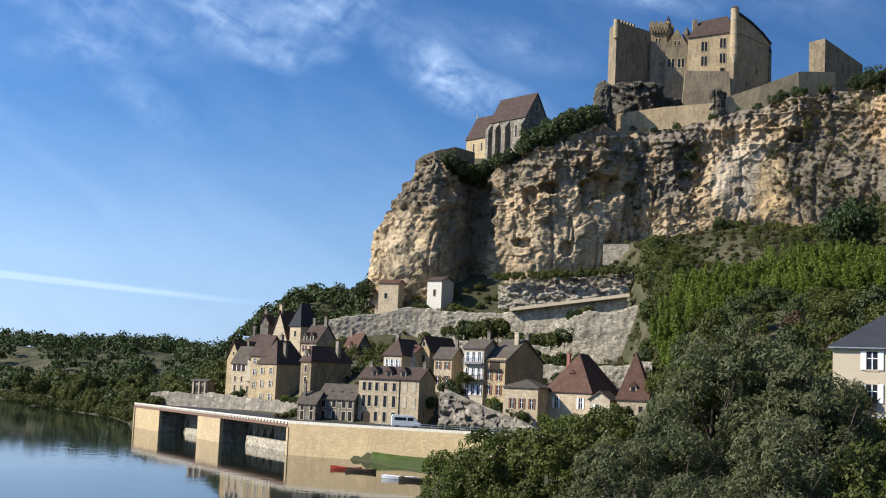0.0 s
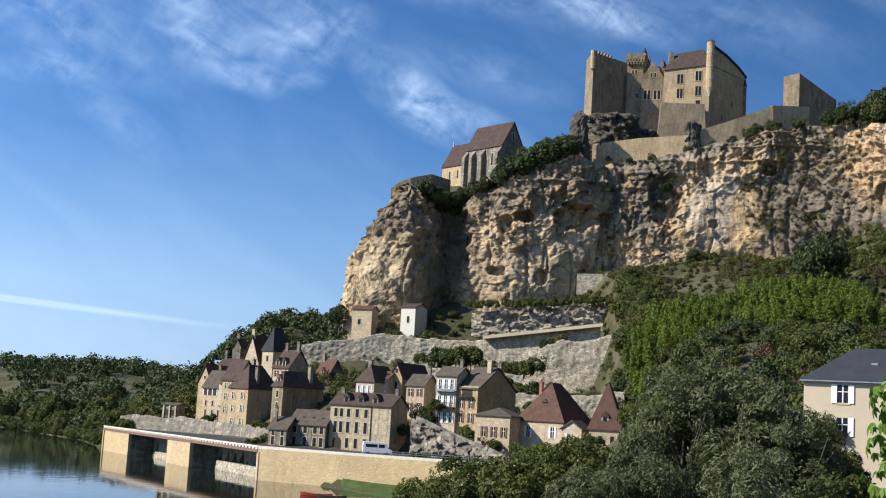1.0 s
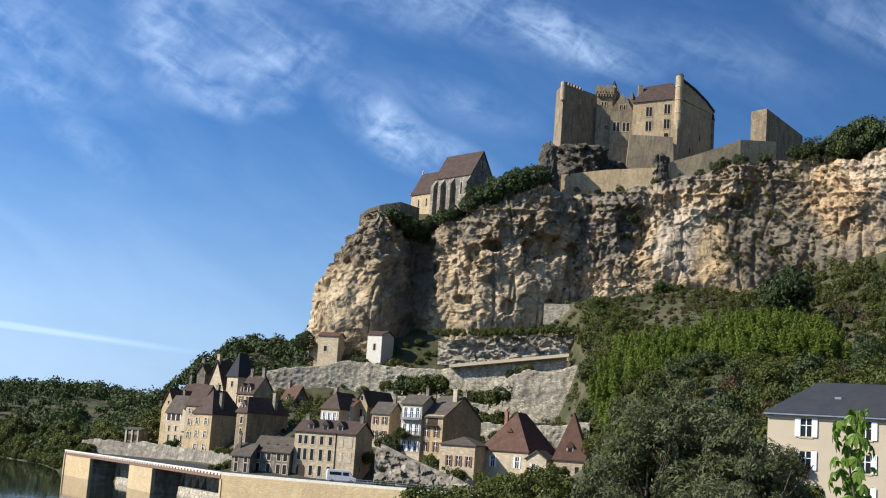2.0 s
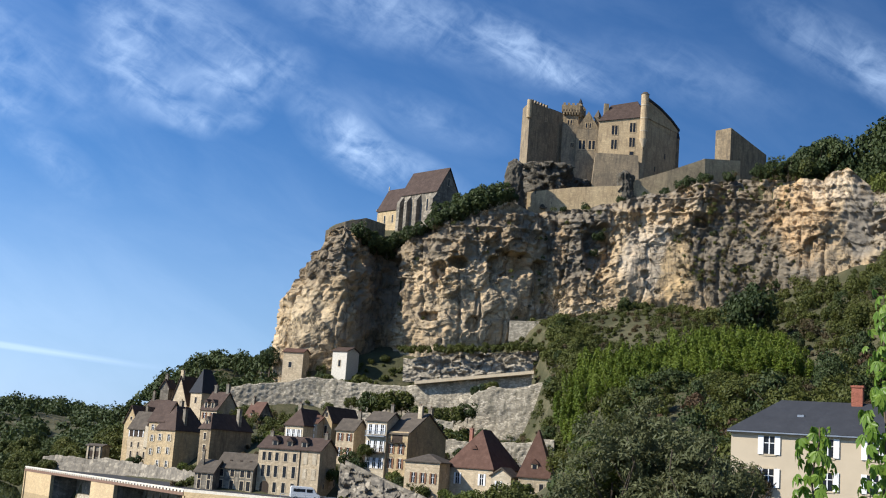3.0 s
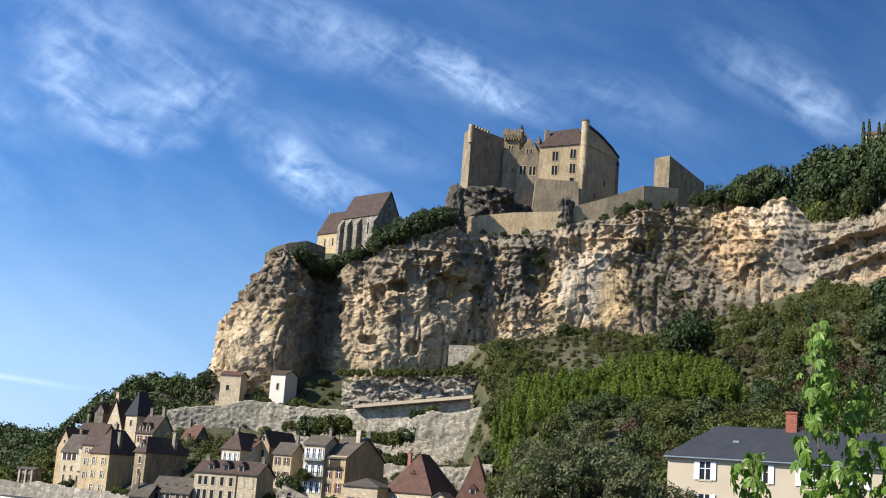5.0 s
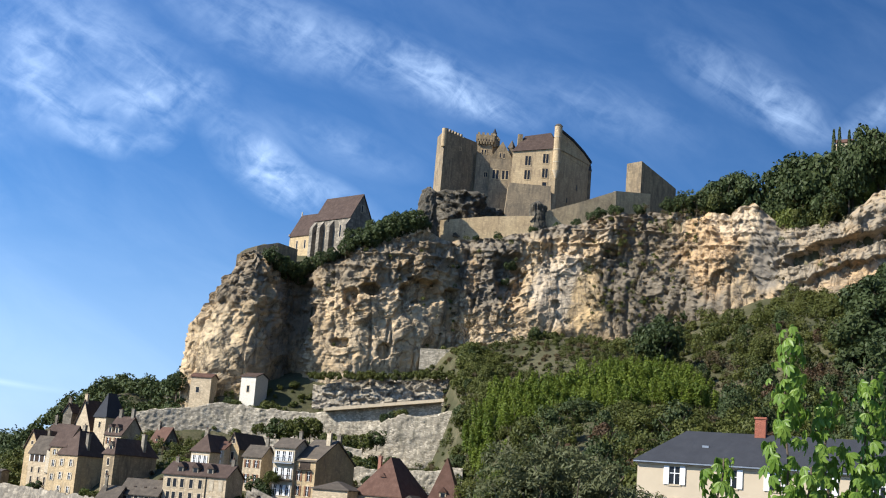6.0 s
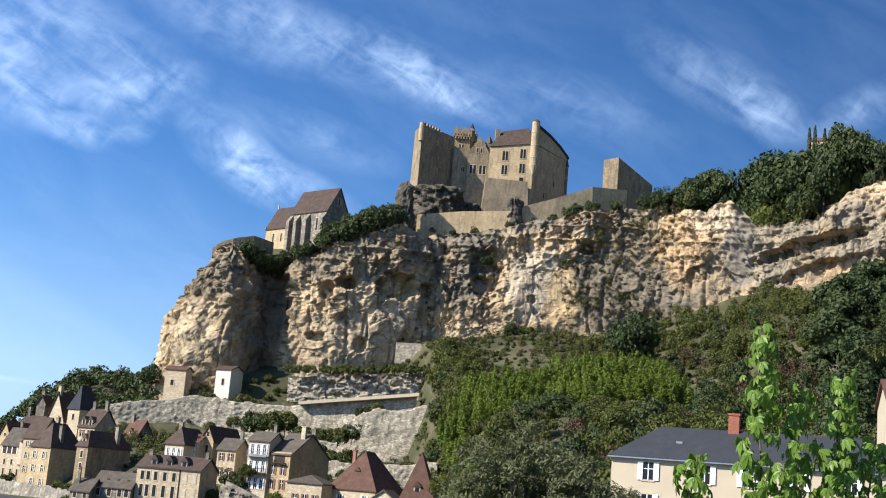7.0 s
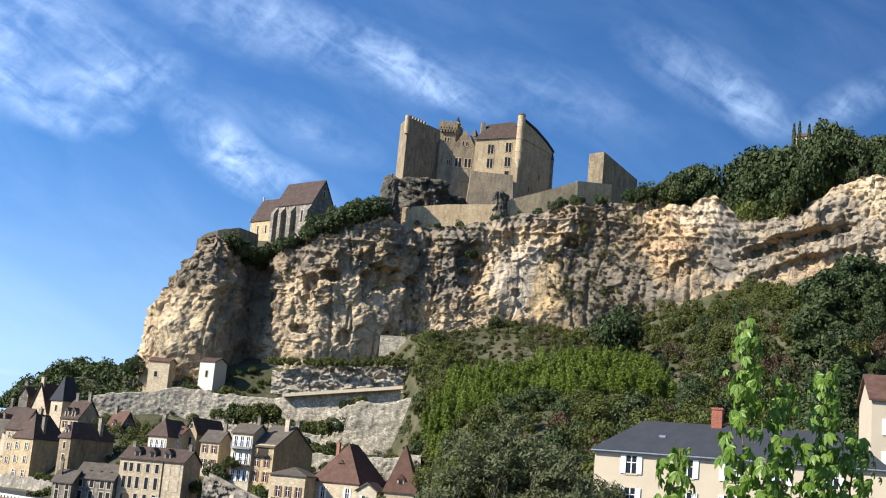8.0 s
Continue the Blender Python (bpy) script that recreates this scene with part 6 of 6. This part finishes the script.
def cypress():
    ob = thing("cypress", pose(0, 0, -500), "slim dark columnar cypress", "tree", "cypresses")
    bm = bmesh.new()
    limb(bm, (0, 0, -1), (0, 0, 8), 0.2, 0.05)
    part("trunk", bm, M_BARK, ob)
    f = RNG.uniform(0, 1, 900)
    r = 0.9 * np.sqrt(np.clip(np.sin(np.pi * (f * 0.93 + 0.05)), 0, 1)) * RNG.uniform(0.6, 1.0, 900)
    a = RNG.uniform(0, 6.283, 900)
    d = np.stack([np.cos(a), np.sin(a), 0 * a], 1)
    c = new("crown", leaf_cloud("crown", d * r[:, None] + np.stack([0 * f, 0 * f, 0.5 + f * 9], 1), d, 0.28, L_OAK))
    c.parent = ob
    return ob


CYP = cypress()
for x, y, z in ((185, 394, 139.5), (183, 394, 138.5), (188.5, 394, 139)):
    foot = float(land(x, y))
    plant(CYP, x, y, 0.9, foot, 0.3, (z + 9.0 - foot) / 9.6)
for x, y, z in ((-33, 428, 40), (-29, 430, 41), (-26, 430, 42), (-36, 426, 39)):
    plant(CYP, x, y, 0.45, z)
# the bare-looking tree at the cliff's foot
BARE = tree("small_tree", "thin half-bare tree at the foot of the cliff", "tree", "", 13, 4.6, 3.0, 700, 0.2, L_DRY, 30, 1.3, 0.22, 0.55, 0.0, 14)
plant(BARE, 62, 388, 1.0)
for x, y, s in ((84, 390, 1.0), (90, 389, 0.6), (72, 392, 0.5), (68, 386, 0.6), (12, 398, 0.6), (3, 385, 0.8), (5, 386, 1.1), (14, 384, 0.9), (17, 383, 0.7), (-7, 390, 0.7), (-5, 389, 0.6)):
    plant(SHRUB[int(x) % 5], x, y, s)
# trees and bushes among the houses
for x, y, s, z in ((-15.6, 310, 1.2, 15.0), (-13.8, 312, 0.9, 15.5), (-17.5, 309, 0.8, 14.5)):
    plant(FRESH[0], x, y, s, z)
for x, y, s in ((11, 356, 1.3), (14, 354, 1.4), (17, 352, 1.0), (22, 332, 1.1), (26, 330, 1.2), (31, 334, 1.0), (36, 336, 0.8), (38, 346, 1.0), (42, 330, 0.8), (30, 318, 0.9), (24, 316, 0.8), (46, 322, 0.9), (1, 345, 0.5), (-6, 350, 0.5), (8, 366, 0.5), (-12, 352, 0.4), (28, 300, 0.7), (36, 302, 0.8), (20, 322, 0.6), (29, 345, 0.9), (32, 347, 1.0), (34, 352, 0.9), (25, 319, 1.3), (22, 320, 1.2), (28, 321, 1.1)):
    plant(SHRUB[int(x) % 5], x, y, s)
for x, y, s, z in ((2.4, 284, 0.9, 12.5), (4.8, 283, 0.9, 11.5), (5.6, 281, 0.7, 15.0), (12.0, 270, 0.8, 9.5), (13.0, 268.5, 0.7, 9.0), (15.6, 266, 0.7, 8.2), (17.5, 262, 0.6, 8.0), (21.5, 258, 0.6, 7.6), (5, 266, 0.6, 9.0), (8, 264, 0.6, 8.5), (10, 261, 0.6, 8.0), (2, 268, 0.7, 9.0), (-0.5, 272, 0.7, 9.5),
                   (-47, 338, 0.6, 8.6), (-44, 334, 0.6, 8.4), (-52, 343, 0.7, 8.8), (-37, 318, 0.6, 8.5), (-34, 310, 0.5, 8.5), (-54, 345, 0.5, 8.8)):
    plant(FRESH[int(y) % 2] if int(y) % 3 == 0 else SHRUB[int(y) % 5], x, y, s, z)
# riverside trees below the village's end
for i in range(54):
    f = i / 53
    y = 372 + 300 * f ** 1.3
    plant(BANK[i % 3], float(bank_x(y)) + 6 + RNG.uniform(0, 34), y + RNG.uniform(-5, 5), RNG.uniform(0.5, 0.85) + 0.1 * f, None, 0.6)
for i in range(66):
    y = 355 + 271 * (i / 65) ** 1.2
    plant(SHRUB[i % 3], float(bank_x(y)) - 0.3 + RNG.uniform(0, 2), y, RNG.uniform(0.6, 1.1), None, 0.5)
for x, y, s in ((-76, 372, 1.2), (-73, 368, 1.0), (-79, 376, 1.1)):
    plant(FRESH[0], x, y, s)


def far_woods(name, n, region, size, leaves, label):
    """Uncounted trees over a far slope, as one sheet of clumps."""
    x0, x1, y0, y1 = region
    cx, cy = RNG.uniform(x0, x1, n * 3), RNG.uniform(y0, y1, n * 3)
    ok = (((cx + 28.6) * 0.885 + (cy - 250) * 0.465 > 64) | (cy > 392)) & (cx - bank_x(cy) > 12) & (cx < -0.062 * cy + 14) & (land(cx, cy) < 58)
    cx, cy = cx[ok][:n], cy[ok][:n]
    cz = land(cx, cy)
    m = len(cx)
    r = size * RNG.uniform(0.7, 1.4, m)
    k = np.repeat(np.arange(m), leaves)
    d = RNG.normal(0, 1, (len(k), 3))
    d /= np.linalg.norm(d, axis=1, keepdims=True)
    d[:, 2] = np.abs(d[:, 2]) * 1.1 - 0.25
    lump = 0.8 + 0.3 * np.sin(d[:, 0] * 5 + k) * np.cos(d[:, 1] * 6 + k * 2)
    p = np.stack([cx[k], cy[k], cz[k] + r[k] * 0.9], 1) + d * (r[k] * lump * RNG.uniform(0.8, 1.05, len(k)))[:, None]
    ob = new(name, leaf_cloud(name, p, d, size * 0.17, L_OAK, 0.7, 0, 0.5))
    return tagged(ob, label, "woods", "", "stuff")


far_woods("woods", 1000, (-140, 0, 395, 640), 3.1, 220, "dark green oak woods on the hill behind the village")
far_woods("far_woods", 2200, (-800, -40, 620, 1600), 6.0, 100, "distant wooded ridge beyond the river bend")

# ---- foreground ----
WILLOW = [tree("willow_bush", "grey-green willow bush with fine narrow leaves", "shrub", "waterside willows", 10, 4.2, 0.5, 13000, 0.15, L_WILLOW, 60, 0.95, 0.22, 0.3, 0.2, 12) for _ in range(2)]
THICKET = [tree("waterside_bush", "dense olive-green waterside bush", "shrub", "waterside bushes", 7.5, 3.8, 0.3, 10000, 0.15, L_SCRUB, 55, 0.85, 0.18, 0.5, 0.0, 10) for _ in range(2)]
GOLD = tree("waterside_bush", "yellowing small-leaved bush at the water's edge", "shrub", "waterside bushes", 5.5, 3.0, 0.2, 8000, 0.11, L_BRIGHT, 46, 0.85, 0.12, 0.55, 0.0, 10)
for proto, x, y, s, z in ((GOLD, 1.6, 96, 1.0, 4.6), (GOLD, 5.0, 97, 1.1, 5.6), (THICKET[0], 4.6, 92, 0.95, 4.6), (THICKET[1], 8.2, 90, 1.0, 5.0), (THICKET[0], 11.8, 92, 0.95, 6.2), (GOLD, 10.2, 97, 1.0, 7.6), (THICKET[1], 13.2, 96, 0.9, 7.4), (THICKET[1], 6.0, 86, 0.85, 2.6),
                          (WILLOW[0], 9.6, 70, 0.8, 4.2), (WILLOW[1], 13.2, 72, 0.95, 4.4), (THICKET[1], 17.6, 84, 0.95, 8.6), (GOLD, 16.4, 82, 0.85, 12.4), (WILLOW[0], 17.0, 80, 1.05, 8.0), (WILLOW[1], 20.2, 80, 1.25, 7.2), (WILLOW[0], 12.6, 64, 0.75, 3.2),
                          (WILLOW[0], 18.0, 68, 0.95, 4.4), (WILLOW[1], 22.4, 76, 1.1, 6.4), (THICKET[0], 23.0, 70, 1.05, 4.8), (THICKET[1], 26.5, 84, 1.2, 5.6), (THICKET[0], 29.5, 96, 1.2, 6.6), (THICKET[1], 15.5, 62, 0.8, 4.2), (THICKET[0], 20.5, 62, 0.9, 4.0), (GOLD, 31.5, 102, 1.0, 8.5)):
    plant(proto, x, y, s, z, 0.2)
DRYBIG = tree("creeper_bush", "reddish dry creeper climbing the house corner", "climber", "", 8, 1.6, 0.2, 2600, 0.14, L_DRY, 40, 0.6, 0.06)
plant(DRYBIG, 38.0, 116.2, 1.0, 9.2)
plant(DRYBIG, 36.6, 117.2, 0.8, 10.2)
for x, y, s in ((33.5, 120, 1.5), (30.5, 122, 1.3), (28, 118, 1.2), (36, 128, 1.2), (40, 130, 1.3), (35, 112, 0.7), (38, 110, 0.6)):
    plant(SHRUB[int(y) % 5], x, y, s)


def palmate_leaf():
    """A hand-shaped leaf of five drooping leaflets."""
    bm = bmesh.new()
    for i, (ang, ln) in enumerate(((0, 0.15), (38, 0.13), (-38, 0.13), (78, 0.095), (-78, 0.095))):
        c, s = math.cos(radians(ang)), math.sin(radians(ang))
        rows = []
        for f, w, z in ((0.0, 0.08, 0.0), (0.3, 0.75, -0.012), (0.6, 1.0, -0.04), (0.85, 0.55, -0.075), (1.0, 0.03, -0.10)):
            y, hw = f * ln, w * ln * 0.24
            rows.append([bm.verts.new((c * px + s * y, -s * px + c * y, z * ln / 0.15 + dz)) for px, dz in ((-hw, 0), (0, -0.012 * w), (hw, 0))])
        for a, b in zip(rows, rows[1:]):
            for j in (0, 1):
                bm.faces.new((a[j], a[j + 1], b[j + 1], b[j]))
    me = bpy.data.meshes.new("leaf")
    bm.to_mesh(me)
    bm.free()
    me.shade_smooth()
    return me


LEAF_G, LEAF_Y = palmate_leaf(), palmate_leaf()
LEAF_G.materials.append(L_CREEPER)
LEAF_Y.materials.append(L_YELLOW)


def climber(x, y, top, spread, n, label, yellow=0):
    """A climbing shoot: one stem on a stake, leaves hanging all round it."""
    foot = float(land(x, y))
    ob = thing("climbing_vine", pose(x, y, foot), label, "climbing plant", "climbing vines")
    bm = bmesh.new()
    h = top - foot
    for i in range(14):
        f0, f1 = i / 14, (i + 1) / 14
        limb(bm, (0.03 * math.sin(i), 0.03 * math.cos(i * 1.7), f0 * h - 0.1 * (i == 0)), (0.03 * math.sin(i + 1), 0.03 * math.cos(i * 1.7 + 1.7), f1 * h), 0.016 - 0.008 * f0, 0.016 - 0.008 * f1, 6)
    part("stem", bm, M_BARK, ob)
    n = int(n * 1.7)
    for i in range(n):
        f = (i + RNG.uniform(0, 1)) / n
        z = h * (0.32 + 0.68 * f)
        a = RNG.uniform(0, 6.283)
        r = spread * (1.1 - 0.55 * f) * RNG.uniform(0.25, 1.0)
        lf = new("leaf", LEAF_Y if i < yellow else LEAF_G)
        lf.parent = ob
        lf.matrix_basis = pose(r * math.cos(a), r * math.sin(a), z + RNG.uniform(-0.05, 0.05), RNG.uniform(-75, -35), RNG.uniform(-25, 25), math.degrees(a) - 90 + RNG.uniform(-35, 35)) @ Matrix.Scale(RNG.uniform(0.45, 0.85), 4)
    return ob


climber(5.15, 12.0, 15.98, 0.30, 120, "leafy bright green climbing vine shoot", 8)
climber(5.58, 12.0, 15.40, 0.24, 80, "slim bright green climbing vine shoot", 2)
climber(6.05, 12.1, 15.58, 0.30, 110, "leafy bright green climbing vine shoot with large leaves")
climber(4.42, 11.8, 14.62, 0.30, 70, "low bushy green climbing vine")
climber(6.45, 12.2, 14.95, 0.40, 90, "bushy green climbing vine among others")
climber(5.85, 11.9, 14.75, 0.35, 70, "low bushy green climbing vine")
climber(5.25, 11.7, 14.6, 0.32, 70, "low climbing vine with yellowing leaves", 14)

# ---- boats, van and street things ----


def boat(x, y, ln, turn, hull, inside, label):
    ob = thing("boat", pose(x, y, 0.1, 0, 0, turn) @ Matrix.Diagonal((1, 1, 0.7, 1)), label, "boat", "moored boats")
    bm = bmesh.new()
    rings = []
    for i in range(9):
        f = i / 8
        w = 0.75 * math.sin(math.pi * min(1, 0.18 + f * 0.82)) ** 0.6 + 0.02
        s = 0.25 * (2 * f - 1) ** 2
        rings.append([bm.verts.new((ln * (f - 0.5), dy * w, dz)) for dy, dz in ((-1, 0.5 + s), (-0.75, -0.1), (0, -0.2), (0.75, -0.1), (1, 0.5 + s), (0.9, 0.5 + s), (0.66, 0.0), (0, -0.08), (-0.66, 0.0), (-0.9, 0.5 + s))])
    for a, b in zip(rings, rings[1:]):
        for j in range(10):
            bm.faces.new((a[j], a[(j + 1) % 10], b[(j + 1) % 10], b[j]))
    bm.faces.new(rings[0]), bm.faces.new(rings[-1][::-1])
    bmesh.ops.recalc_face_normals(bm, faces=bm.faces)
    part("hull", bm, hull, ob)
    for f in (-0.22, 0.2):
        part("bench", box(ln * f - 0.15, ln * f + 0.15, -0.62, 0.62, 0.28, 0.34), inside, ob)
    return ob


M_REDP = plain("red_paint", (0.30, 0.05, 0.03), 0.5)
boat(-14.2, 214, 5.6, -22, M_REDP, M_OAK, "long red rowing boat moored at the bank")
boat(-11.6, 210.5, 5.2, -20, M_TIMBER_SHADE, M_REDP, "dark rowing boat with a red rim")
boat(-5.0, 197.5, 5.6, -18, M_WHITE, M_PALE, "white rowing boat moored at the bank")
boat(-2.6, 195.0, 5.0, -16, M_TIMBER_SHADE, M_OAK, "dark rowing boat moored beside the white one")


def van(x, y, z, turn):
    ob = thing("van", pose(x, y, z, 0, 0, turn), "white high-roofed van on the quay road", "van")
    side = [(-2.8, 0.45), (2.75, 0.45), (2.8, 1.05), (2.1, 1.35), (1.45, 2.25), (1.1, 2.5), (-2.65, 2.55), (-2.8, 2.3)]
    bm = bmesh.new()
    e = [[bm.verts.new((px, py, pz)) for px, pz in side] for py in (-0.95, 0.95)]
    for i in range(8):
        bm.faces.new((e[0][i], e[0][(i + 1) % 8], e[1][(i + 1) % 8], e[1][i]))
    bm.faces.new(e[0][::-1]), bm.faces.new(e[1])
    bmesh.ops.recalc_face_normals(bm, faces=bm.faces)
    bmesh.ops.bevel(bm, geom=list(bm.edges), offset=0.06, segments=2, affect="EDGES")
    body = part("body", bm, M_WHITE, ob)
    part("side_window", box(0.2, 1.3, -0.975, -0.955, 1.5, 2.1), M_DARKGLASS, body)
    part("side_window", box(-2.3, -0.1, -0.975, -0.955, 1.55, 2.1), M_DARKGLASS, body)
    ws = bmesh.new()
    q = [ws.verts.new(p) for p in ((2.13, -0.8, 1.38), (2.13, 0.8, 1.38), (1.52, 0.75, 2.2), (1.52, -0.75, 2.2))]
    q2 = [ws.verts.new((v.co.x - 0.05 + 0.08, v.co.y, v.co.z + 0.03)) for v in q]
    ws.faces.new(q2)
    for i in range(4):
        ws.faces.new((q[i], q[(i + 1) % 4], q2[(i + 1) % 4], q2[i]))
    part("windscreen", ws, M_DARKGLASS, body)
    for wx2 in (-1.8, 1.8):
        for sy in (-0.93, 0.93):
            bm = cone(bmesh.new(), 0, 0, -0.12, 0.12, 0.36, 0.36, 16)
            bm.transform(pose(wx2, sy, 0.36, 90, 0, 0))
            wheel = part("wheel", bm, M_ASPHALT, ob)
            bm = cone(bmesh.new(), 0, 0, -0.125, 0.125, 0.2, 0.2, 12)
            bm.transform(pose(wx2, sy, 0.36, 90, 0, 0))
            part("rim", bm, M_STEEL, wheel)
    return ob


van(-5.6, 247.5, 6.07, 6)

# grass bank at the foot of the quay
gxx, gyy = np.meshgrid(np.linspace(-14, 16, 61), np.linspace(190, 243, 107))
gd = gxx - bank_x(gyy)
gz = np.where((gd < 0.2) | (gyy > 242) | (gxx < -11.5), -0.6, np.minimum(land(gxx, gyy) + 0.06, 2.6))
lawn = grid_mesh("grass_bank", gxx, gyy, gz, M_GRASS, None, True)
tagged(lawn, "mown green grass bank at the water's edge", "grass", "", "structure")

drop(*OAK, *SHRUB, *SLOPE, *FRESH, *BANK, *BAMBOO, CYP, BARE, *WILLOW, *THICKET, GOLD, DRYBIG)
